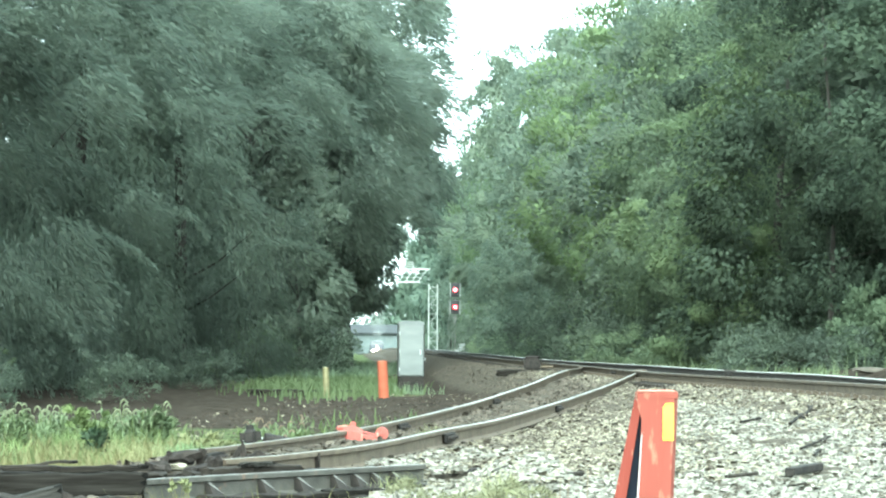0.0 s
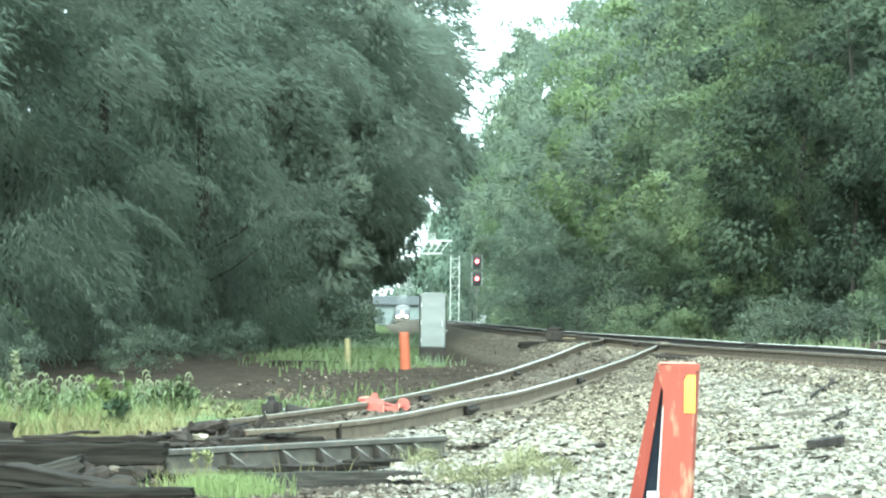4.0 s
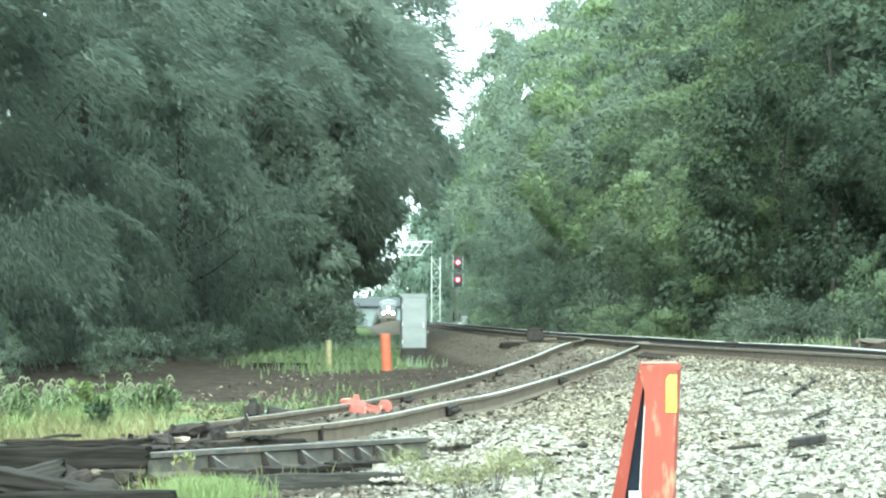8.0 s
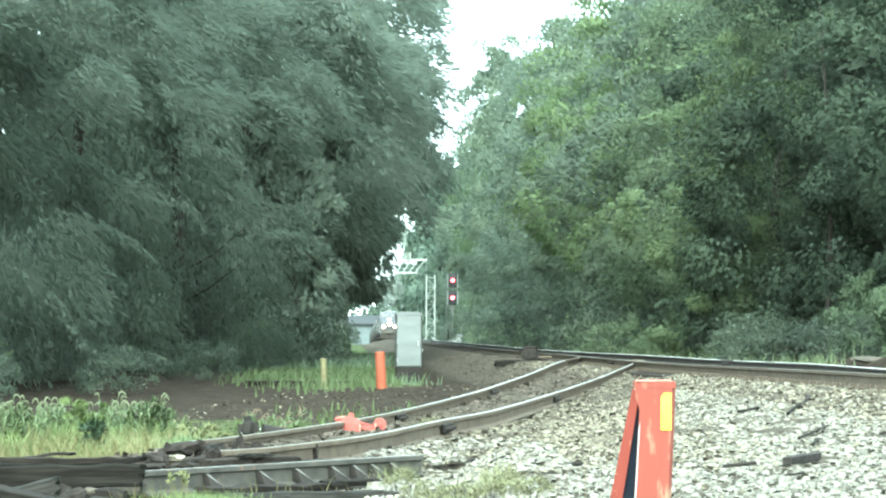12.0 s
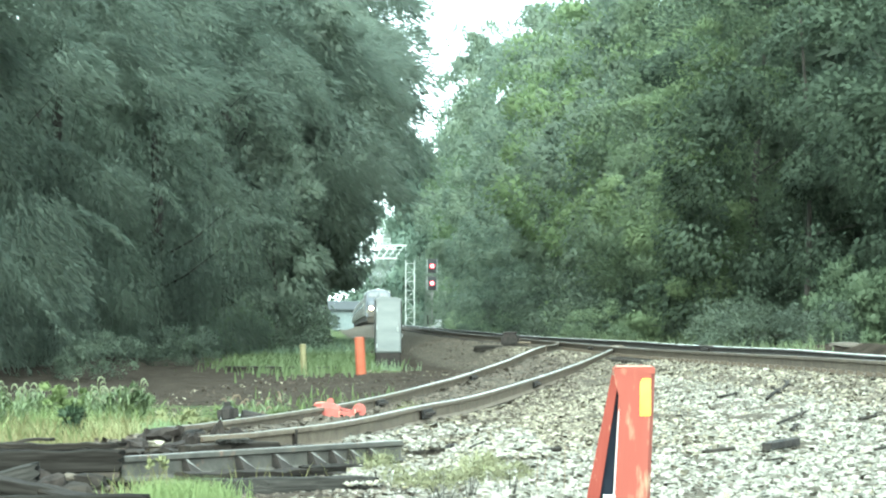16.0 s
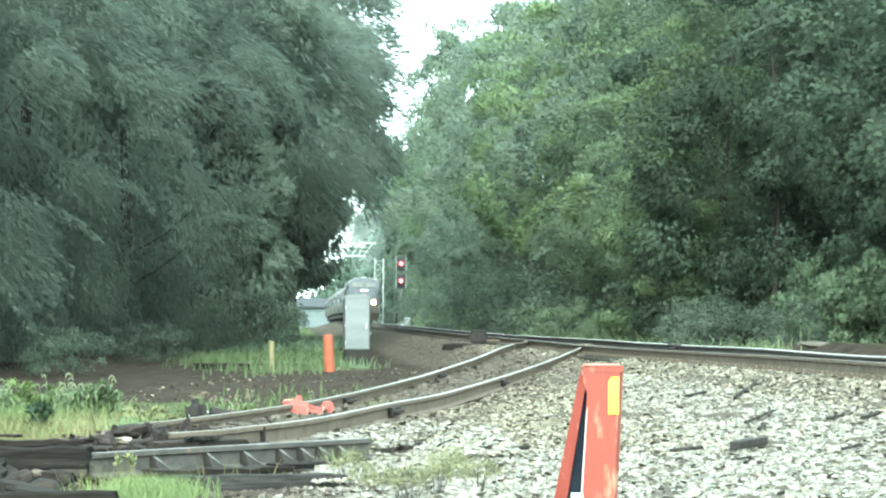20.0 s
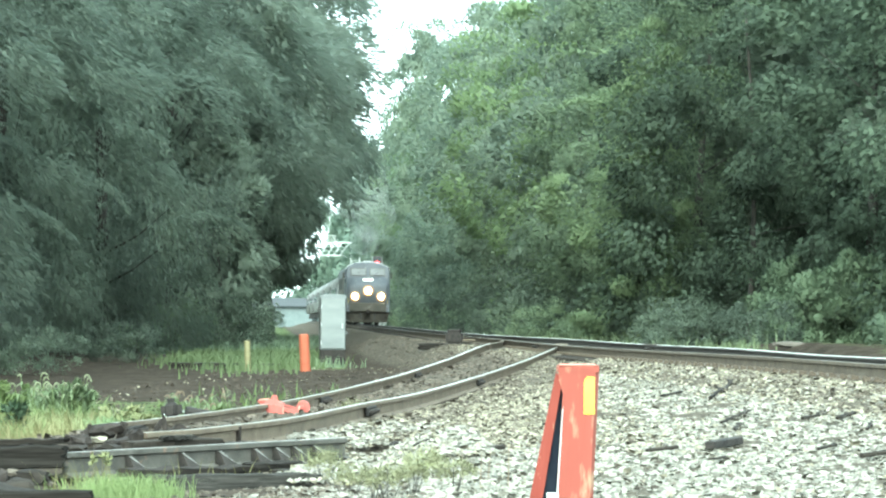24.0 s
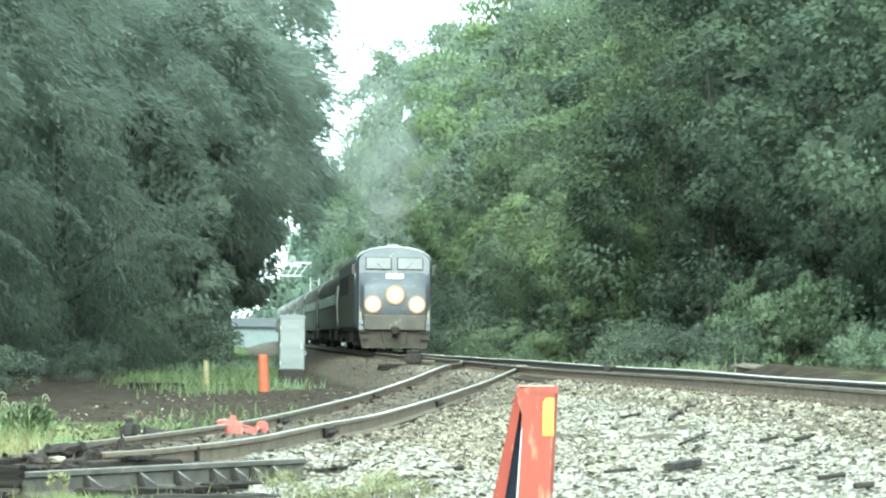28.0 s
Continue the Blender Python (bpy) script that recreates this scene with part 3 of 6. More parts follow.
def build_siding():
    t = empty("siding_track", Matrix(), "rusty siding track climbing to join the main line", "railway track", kind="structure")
    for right in (0, 1):
        part("rail", rail_mesh("rail", siding_path(right)), None, t, "rusty rail with a bright head")
    path = [(3.0 + 0.95 * math.sin(k * 1.9) - 0.3 * k * k, 61.5 + 15 * k, 0.872) for k in np.linspace(0, 1, 11)]
    part("closure_rail", rail_mesh("closure_rail", path, (RAIL_MAIN, RAIL_MAIN)), None, t, "dark closure rail leading to the points")
    part("frog", shape(((4.75, 62.2, 0.80), (0.34, 1.9, 0.13), Matrix.Rotation(radians(-5), 4, "Z"), 0.03)), RAIL_SIDE, t, "worn steel frog casting")
    me = tie_mesh("tie", 2.6, TIE_WOOD)
    rng = np.random.default_rng(9)
    for y in np.arange(23.6, 60, 0.56):
        x, z = siding_at(y)
        x2, z2 = siding_at(y + 0.5)
        ang = -math.degrees(math.atan((x2 - x) / 0.5))
        part("tie", me, None, t).matrix_basis = pose(x + 0.75, y - 0.1, z - 0.21, 0, 2.1 * (y < 55) * -1, ang + rng.normal(0, 1))
    jb = shape(((0.045, 0, -0.09), (0.035, 0.7, 0.1), None, 0.01), ((-0.045, 0, -0.09), (0.035, 0.7, 0.1), None, 0.01))
    for k in range(-1, 3):
        rod(jb, (0.04, k * 0.16 - 0.08, -0.09), (0.11, k * 0.16 - 0.08, -0.09), 0.022, n=6)
    jb = finish(jb, "joint_bar", IRON_DARK)
    for right, y in ((0, 34.5), (1, 28.2), (0, 45.5), (1, 41), (0, 24.2)):
        p = siding_path(right)
        x, z = np.interp(y, p[:, 1], p[:, 0]), np.interp(y, p[:, 1], p[:, 2])
        part("joint_bar", jb, None, t).matrix_basis = pose(x, y, z, 0, 0, -8)
    p = siding_path(1)
    part("rail_gap", shape(((0, 0, -0.095), (0.10, 0.03, 0.165), None, 0.004)), RUSTY, t, "open rusty gap between two rail ends").matrix_basis = pose(np.interp(22.1, p[:, 1], p[:, 0]), 22.1, np.interp(22.1, p[:, 1], p[:, 2]) + 0.002, 0, 0, -22)


build_main()
build_siding()


# ---- trees ----
def leaf_cloud(rng, centres, outs, radii, per, size, aspect, droop, flat=0.75, grain=0.75, comb=False):
    """Leaves in boughs: each leaf a pointed blade on the outer side of its bough."""
    n = len(centres) * per
    c = np.repeat(centres, per, 0)
    o = np.repeat(outs, per, 0)
    r = np.repeat(radii, per)
    d = rng.normal(size=(n, 3))
    d /= np.linalg.norm(d, axis=1)[:, None]
    d = d + 0.55 * o + np.array((0, 0, 0.25))
    d /= np.linalg.norm(d, axis=1)[:, None]
    rad = r * (0.35 + 0.65 * rng.random(n) ** 0.5)
    p = c + d * rad[:, None] * np.array((1, 1, flat))
    # stray sprays that break the outline
    stray = rng.random(n) < 0.07
    p[stray] += d[stray] * (r[stray] * rng.random(stray.sum()) * 0.55)[:, None]
    axis = 0.8 * d + 0.7 * o + rng.normal(0, 0.45, (n, 3)) + np.array((0, 0, -droop))
    if comb:
        # feathery foliage: the leaves of a bough hang one way
        way = outs * np.array((1.0, 1.0, 0.4)) + rng.normal(0, 0.22, outs.shape) + np.array((0, 0, -droop))
        p += np.repeat(way / np.linalg.norm(way, axis=1)[:, None], per, 0) * (r * (1.3 * rng.random(n) - 0.35))[:, None]
        axis = np.repeat(way, per, 0) + 0.45 * d + rng.normal(0, 0.30, (n, 3))
    axis /= np.linalg.norm(axis, axis=1)[:, None]
    nrm = 0.6 * d + rng.normal(0, 0.5, (n, 3)) + np.array((0, 0, 0.6))
    side = np.cross(axis, nrm)
    side /= np.linalg.norm(side, axis=1)[:, None] + 1e-9
    up = np.cross(side, axis)
    L = size * (0.6 + 0.8 * rng.random(n))[:, None]
    W = L * aspect
    v = np.stack((p - axis * L * 0.42 - side * W * 0.35, p + side * W * 0.65 - axis * L * 0.1 + up * L * 0.12, p + axis * L * 0.58 - up * L * 0.05), 1)
    face = np.cross(v[:, 1] - v[:, 0], v[:, 2] - v[:, 0])
    face /= np.linalg.norm(face, axis=1)[:, None] + 1e-9
    back = (face * (d + 0.5 * o)).sum(1) < 0
    v[back] = v[back][:, (1, 0, 2)]
    face[back] *= -1
    soft = (0.5 * d + 0.75 * o if comb else 0.9 * d + 0.45 * o) + np.array((0, 0, 0.2)) + grain * face
    soft /= np.linalg.norm(soft, axis=1)[:, None]
    return v.reshape(-1, 3), np.arange(n * 3).reshape(-1, 3), np.repeat(soft, 3, 0)


def limb_mesh(rng, height, trunk_r, crown_base, tips, lean=0.0):
    bm = bmesh.new()
    pts = [Vector((lean * k * k * 0.6 + 0.25 * math.sin(k * 5), 0.2 * math.sin(k * 4 + 1), height * 0.86 * k)) for k in np.linspace(0, 1, 7)]
    pts[0].z = -0.3
    for i in range(6):
        rod(bm, pts[i], pts[i + 1] + (pts[i + 1] - pts[i]) * 0.03, trunk_r * (1 - 0.15 * i), trunk_r * (1 - 0.15 * (i + 1)), 9)
    for tip in tips:
        z0 = max(crown_base * 0.8, tip[2] * 0.72 - 0.8)
        k = min(0.97, z0 / (height * 0.86))
        i = min(5, int(k * 6))
        a = pts[i].lerp(pts[i + 1], k * 6 - i)
        b = a.lerp(Vector(tip), 0.82)
        mid = a.lerp(b, 0.5) + Vector((0, 0, -0.25)) + Vector(rng.normal(0, 0.2, 3))
        r = trunk_r * 0.22 * (1 - 0.6 * k)
        rod(bm, a, mid, r, r * 0.6, 6)
        rod(bm, mid, b, r * 0.6, r * 0.2, 5)
    return bm


def tree(name, seed, height, radius, base, mat, label, category, boughs=110, per=210, size=0.30, aspect=0.45, droop=0.25, trunk_r=0.22, lumps=6, bough_r=1.25, grain=0.75, sprays=0, comb=False):
    """A tree: trunk with limbs, and a crown of many leaves gathered in boughs of uneven size."""
    rng = np.random.default_rng(seed)
    t = empty(name, Matrix(), label, category)
    # crown: several overlapping lobes along the stem
    c, o = [], []
    lobes = []
    for i in range(lumps):
        k = (i + 0.5) / lumps
        z = base + (height - base) * k
        w = radius * math.sin(math.pi * min(0.95, 0.22 + 0.72 * k)) ** 0.7
        a = rng.random() * 6.28
        lobes.append((np.array((math.cos(a), math.sin(a), 0)) * w * 0.34 + np.array((0, 0, z)), w * (0.62 + 0.25 * rng.random()), (height - base) / lumps * 0.85))
        a += 2.5
        lobes.append((np.array((math.cos(a), math.sin(a), 0)) * w * 0.42 + np.array((0, 0, z + rng.normal(0, 0.4))), w * (0.5 + 0.25 * rng.random()), (height - base) / lumps * 0.7))
    for i in range(boughs):
        lc, lw, lh = lobes[i % len(lobes)]
        d = rng.normal(size=3)
        d /= np.linalg.norm(d)
        q = lc + d * np.array((lw, lw, lh)) * (0.75 + 0.3 * rng.random())
        foot = base * 0.8 + 0.3
        q[2] = foot + abs(q[2] - foot) * (0.75 if q[2] < foot else 1.0)
        c.append(q)
        out = q - np.array((0, 0, base + (height - base) * 0.45))
        o.append(out / (np.linalg.norm(out) + 1e-6))
    c, o = np.array(c), np.array(o)
    r = bough_r * (0.55 + 0.75 * rng.random(boughs))
    leaves = leaf_cloud(rng, c, o, r, per, size, aspect, droop, 0.75, grain, comb)
    if sprays:
        # long feathery branch ends that reach out of the crown and hang
        q, d = [], []
        for i in rng.choice(boughs, sprays, replace=True):
            flat = np.array((o[i, 0], o[i, 1], 0.12)) + rng.normal(0, 0.12, 3)
            flat /= np.linalg.norm(flat)
            reach = 0.24 + 0.12 * rng.random()
            for k in range(8):
                q.append(c[i] + flat * (0.6 * r[i] + reach * k) + np.array((0, 0, -0.022 * k * k)))
                d.append(flat + np.array((0, 0, -0.1 * k)))
        d = np.array(d)
        end = leaf_cloud(rng, np.array(q), d / np.linalg.norm(d, axis=1)[:, None], np.tile(np.linspace(0.34, 0.14, 8), sprays), 26, size, aspect * 0.8, droop, 0.6, grain, comb)
        leaves = (np.concatenate((leaves[0], end[0])), np.concatenate((leaves[1], end[1] + len(leaves[0]))), np.concatenate((leaves[2], end[2])))
    tips = c[rng.choice(boughs, min(14, boughs), replace=False)]
    part("trunk", limb_mesh(rng, height, trunk_r, base, tips), BARK, t)
    part("crown", leaf_mesh("crown", leaves, mat), None, t)
    return t


def shrub(name, seed, w, h, mat, label, boughs=40, per=150, size=0.125, aspect=0.6):
    rng = np.random.default_rng(seed)
    t = empty(name, Matrix(), label, "shrub")
    a, k = rng.random(boughs) * 6.28, rng.random(boughs) ** 0.5
    zz = h * (0.05 + 0.85 * rng.random(boughs) * (1 - 0.5 * k))
    c = np.stack((np.cos(a) * k * w, np.sin(a) * k * w, zz), 1)
    o = np.stack((np.cos(a) * k, np.sin(a) * k, 0.5 + 0 * a), 1)
    leaves = leaf_cloud(rng, c, o, 0.27 * w * (0.6 + 0.7 * rng.random(boughs)), per, size, aspect, 0.1, 0.75, 0.35)
    bm = bmesh.new()
    for i in range(0, boughs, 4):
        rod(bm, (c[i, 0] * 0.15, c[i, 1] * 0.15, -0.1), c[i], 0.014, 0.005, 5)
    part("stem", bm, BARK, t)
    part("foliage", leaf_mesh("foliage", leaves, mat), None, t)
    return t


def plant_all():
    rng = random.Random(21)
    oaks = [tree("oak_tree", 31 + i, 21 + i, 6.4, 0.6, LEAF_OAK, "tall dark green oak with fine drooping foliage to the ground", "tree", 200, 450, 0.26, 0.20, 0.75, 0.3, 7, 1.25, 0.12, 46, True) for i in range(3)]
    deep = [tree("oak_tree", 38 + i, 21 + i, 6.6, 1.0, LEAF_OAK, "tall dark oak standing deep in the wood", "tree", 120, 80, 0.8, 0.4, 0.5, 0.3, 6, 1.6, 0.3) for i in range(2)]
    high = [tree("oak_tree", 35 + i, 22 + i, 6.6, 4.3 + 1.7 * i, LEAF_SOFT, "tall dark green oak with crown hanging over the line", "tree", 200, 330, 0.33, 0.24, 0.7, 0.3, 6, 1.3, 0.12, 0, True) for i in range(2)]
    poplars = [tree("broadleaf_tree", 41 + i, 20 + i, 5.2, 0.8, LEAF_BROAD, ("tall broadleaf tree with dense mid-green crown", "tall broadleaf tree with layered green boughs")[i], "tree", 120, 580, 0.175, 0.62, 0.2, 0.24, 6, 1.35, 0.32, 22) for i in range(2)]
    poplars_on = [tree("broadleaf_tree", 41 + i, 20 + i, 5.2, 0.8, (LEAF_HAZED, LEAF_HAZED, LEAF_LIGHT)[i], "tall broadleaf tree further along the line", "tree", 150, 240, 0.27, 0.65, 0.2, 0.24, 7, 1.5, 0.38) for i in range(3)]
    dusky = [tree("broadleaf_tree", 48 + i, 20 + i, 5.2, 0.8, LEAF_DIMMED, "tall broadleaf tree with leaves darkened as shade", "tree", 120, 520, 0.175, 0.62, 0.2, 0.24, 6, 1.35, 0.32, 22) for i in range(2)]
    bowers = [tree("broadleaf_tree", 44, 21, 5.4, 1.2, LEAF_DIMMED, "tall broadleaf tree with deep shade put into its leaves", "tree", 130, 480, 0.18, 0.62, 0.25, 0.12, 5, 1.3, 0.55, 30)]
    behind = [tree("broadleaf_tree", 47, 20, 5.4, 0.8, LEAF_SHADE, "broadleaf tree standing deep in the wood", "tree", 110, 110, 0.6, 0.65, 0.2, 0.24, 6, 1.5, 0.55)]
    bushes = [shrub("shrub", 51 + i, 1.9 + 0.4 * i, 2.6 + 0.7 * i, (LEAF_BROAD, LEAF_VINE, LEAF_SHADE)[i], ("dense green bush at the wood's edge", "bright green sapling bush at the wood's edge", "bush with tree shade put into its leaves")[i]) for i in range(3)]
    far = [tree("distant_tree", 61 + i, 15 + 2 * i, 5.5, 0.5, LEAF_FAR, "haze-tinted green tree far down the line", "tree", 80, 40, 1.1, 0.65, 0.2, 0.25, 5, 1.7) for i in range(2)]
    far_edge = [tree("distant_tree", 65 + i, 15 + 2 * i, 5.5, 0.5, LEAF_FAR, "haze-tinted green tree down the line beyond the signals", "tree", 80, 130, 0.55, 0.65, 0.2, 0.25, 5, 1.7) for i in range(2)]
    used = set()

    def put(kinds, i, x, y, s=1.0, rz=None, dz=0.0, tall=1.0):
        src = kinds[i % len(kinds)]
        m = pose(x, y, ground(x, y) + dz, 0, 0, rng.uniform(0, 360) if rz is None else rz)
        if src.name in used:
            ob = copy_thing(src, m)
        else:
            used.add(src.name)
            src.matrix_world = m
            ob = src
        ob.scale = (s, s, s * tall)
        return ob

    # left wall of trees, x and y of the stems, then size
    left = ((-15.0, 50, 0.85), (-17.0, 57, 0.95), (-13.8, 66, 0.9), (-13.0, 75, 1.0), (-12.0, 85, 0.95), (-10.0, 96, 1.0), (-8.2, 107, 1.0), (-7.0, 117, 1.05), (-6.95, 127, 1.1), (-7.2, 140, 1.1), (-9.4, 156, 1.1), (-11.2, 174, 1.05),
            (-13.2, 200, 1.05), (-16.0, 232, 1.05), (-20.0, 270, 1.1),
            (-21, 64, 1.05), (-20.5, 80, 1.1), (-17.5, 97, 1.1), (-14.5, 113, 1.15), (-12.5, 130, 1.2), (-13, 146, 1.2), (-16, 165, 1.1), (-22, 200, 1.1))
    for i, (x, y, s) in enumerate(left):
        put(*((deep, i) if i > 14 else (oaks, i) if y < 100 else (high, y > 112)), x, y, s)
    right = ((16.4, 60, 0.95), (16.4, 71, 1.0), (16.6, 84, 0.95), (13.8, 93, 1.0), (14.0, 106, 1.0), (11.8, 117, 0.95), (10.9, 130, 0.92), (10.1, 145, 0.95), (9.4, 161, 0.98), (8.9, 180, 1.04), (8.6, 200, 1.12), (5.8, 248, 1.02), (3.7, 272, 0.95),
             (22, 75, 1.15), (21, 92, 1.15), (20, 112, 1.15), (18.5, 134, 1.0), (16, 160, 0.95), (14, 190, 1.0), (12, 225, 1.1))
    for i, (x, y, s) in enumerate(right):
        # Index 2: lighter leaves carry the bright highlights on these crowns.
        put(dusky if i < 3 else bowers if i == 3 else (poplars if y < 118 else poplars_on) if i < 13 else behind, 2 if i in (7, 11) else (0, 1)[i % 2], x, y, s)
    put(poplars_on, 0, 6.0, 235, 1.02, 40, tall=1.33)
    young = [tree("broadleaf_tree", 58, 11.4, 2.75, 0.6, LEAF_LIME, "young broadleaf tree with bright yellow-green leaves", "tree", 80, 420, 0.155, 0.62, 0.2, 0.13, 5, 0.85, 0.55, 12)]
    put(young, 0, 9.9, 96)
    put(poplars, 0, -16.6, 64, 0.8, 10)
    sapling = [tree("oak_tree", 71, 9, 2.3, 0.4, LEAF_SOFT, "young oak with drooping boughs at the wood's edge", "tree", 80, 200, 0.34, 0.30, 0.6, 0.1, 5, 0.8)]
    put(sapling, 0, -5.95, 104)
    hanging = [tree("oak_tree", 73, 9.5, 2.2, 3.3, LEAF_SOFT, "young oak leaning over the line with a high crown", "tree", 70, 200, 0.34, 0.30, 0.6, 0.1, 4, 0.8)]
    put(hanging, 0, -4.4, 110)
    put(hanging, 0, -4.0, 114, 1.05, 200)
    arching = [tree("oak_tree", 75, 18, 4.5, 5.9, LEAF_SOFT, "oak with a high crown arching towards the line", "tree", 150, 240, 0.34, 0.30, 0.5, 0.22, 6, 1.2)]
    put(arching, 0, -5.65, 121)
    put(arching, 0, -6.8, 146, 1.15, 250)
    put(arching, 0, -6.0, 133, 0.95, 130, 1.7)
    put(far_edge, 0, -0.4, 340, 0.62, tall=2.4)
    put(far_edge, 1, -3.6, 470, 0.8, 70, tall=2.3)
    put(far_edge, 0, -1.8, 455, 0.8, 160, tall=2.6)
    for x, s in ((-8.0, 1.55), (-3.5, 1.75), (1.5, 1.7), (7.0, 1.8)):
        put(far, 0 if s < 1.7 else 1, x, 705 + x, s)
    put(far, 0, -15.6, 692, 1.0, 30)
    # undergrowth
    put(bushes, 2, -5.25, 101, 0.75, 40)
    rng.seed(8)
    for i in range(44):
        y = 58 + i * 4.6 + rng.uniform(-1.5, 1.5)
        x = float(track_x(y)) + rng.uniform(5.0, 7.0)
        if y < 112 and i % 2:
            continue
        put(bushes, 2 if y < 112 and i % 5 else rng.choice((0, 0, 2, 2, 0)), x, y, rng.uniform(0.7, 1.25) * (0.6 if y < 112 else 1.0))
    for i in range(25):
        y = 101 + i * 5 + rng.uniform(-2, 2)
        x = float(np.interp(y, (50, 75, 95, 110, 114, 130, 170, 240), (-10.5, -9.2, -7.6, -6.8, -9.5, -10.0, -11.5, -17.0))) + rng.uniform(-1.0, 1.0)
        put(bushes, rng.choice((0, 0, 2)), x, y, rng.uniform(0.7, 1.2))
    for x, y, s in ((17.0, 76, 1.0), (15.6, 68, 0.6), (17.4, 83, 1.1)):
        put(bushes, 1, x, y, s)
    # vines that climb over the wood's edge
    vines = [shrub("vine_covered_bush", 57 + i, 1.5 + 0.3 * i, 3.1 + 0.5 * i, LEAF_VINE, "green vines hanging over a bush at the wood's edge", 60, 190, 0.13, 0.7) for i in range(2)]
    for i, (x, y, s, tall) in enumerate(((13.1, 73, 0.95, 1.15), (14.3, 75, 1.0, 1.15), (15.4, 73.5, 0.85, 0.8), (13.9, 82, 0.8, 1.4))):
        put(vines, i, x, y, s, 70 * i, tall=tall)
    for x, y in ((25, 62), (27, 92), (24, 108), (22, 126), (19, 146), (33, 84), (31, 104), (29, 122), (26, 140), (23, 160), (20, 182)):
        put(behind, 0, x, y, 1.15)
    for x, y, s in ((-9.8, 54, 0.38), (-8.0, 65, 0.42), (-7.0, 78, 0.42)):
        put(bushes, 2, x, y, s)
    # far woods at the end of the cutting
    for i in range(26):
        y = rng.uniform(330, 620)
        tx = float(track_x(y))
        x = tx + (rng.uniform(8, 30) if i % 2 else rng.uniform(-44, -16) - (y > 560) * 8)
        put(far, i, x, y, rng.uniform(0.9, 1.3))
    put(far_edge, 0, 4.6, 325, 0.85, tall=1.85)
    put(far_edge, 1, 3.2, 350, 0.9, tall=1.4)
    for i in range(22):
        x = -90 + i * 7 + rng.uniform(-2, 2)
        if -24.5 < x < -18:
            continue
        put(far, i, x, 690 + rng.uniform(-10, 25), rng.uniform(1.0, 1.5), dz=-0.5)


plant_all()


# ---- train ----
def loft(sections):
    """A skin over closed rings with the same number of points."""
    bm = bmesh.new()
    rings = [[bm.verts.new(p) for p in s] for s in sections]
    n = len(rings[0])
    for a, b in zip(rings, rings[1:]):
        for i in range(n):
            bm.faces.new((a[i], a[(i + 1) % n], b[(i + 1) % n], b[i]))
    bm.faces.new(rings[0])
    bm.faces.new(rings[-1])
    return bm


def truck(parent, y, base, r, name="truck"):
    """A bogie with side frames and two wheelsets."""
    bm = bmesh.new()
    for s in (-1, 1):
        box(bm, (s * 1.05, 0, 0.62), (0.16, base + 1.2, 0.26), None, 0.05)
        box(bm, (s * 1.07, 0, 0.5), (0.2, 0.9, 0.34), None, 0.06)
        for k in (-1, 1):
            box(bm, (s * 1.12, k * base / 2, 0.52), (0.16, 0.36, 0.36), None, 0.05)
            rod(bm, (s * 1.1, k * 0.55, 0.45), (s * 1.1, k * 0.55, 0.85), 0.1, n=8)
    box(bm, (0, 0, 0.66), (2.0, 0.5, 0.3), None, 0.05)
    t = part(name, bm, LOCO_DARK, parent)
    t.location = (0, y, 0)
    for k in (-1, 1):
        w = bmesh.new()
        for s in (-1, 1):
            disc(w, (s * 0.73, 0, r), (1, 0, 0), r, 0.13, 24)
            disc(w, (s * 0.66, 0, r), (1, 0, 0), r + 0.03, 0.03, 24)
        rod(w, (-1.0, 0, r), (1.0, 0, r), 0.09)
        part("wheelset", w, IRON_DARK, t).location = (0, k * base / 2, 0)


def lamp_dome(r, d):
    """A bulging lamp glass that looks to -y."""
    return loft([[(r * q * math.cos(a), -d * h, r * q * math.sin(a)) for a in np.linspace(0, 6.283, 21)[:-1]] for q, h in ((1.0, 0.0), (0.97, 0.3), (0.85, 0.62), (0.6, 0.87), (0.2, 1.0))])


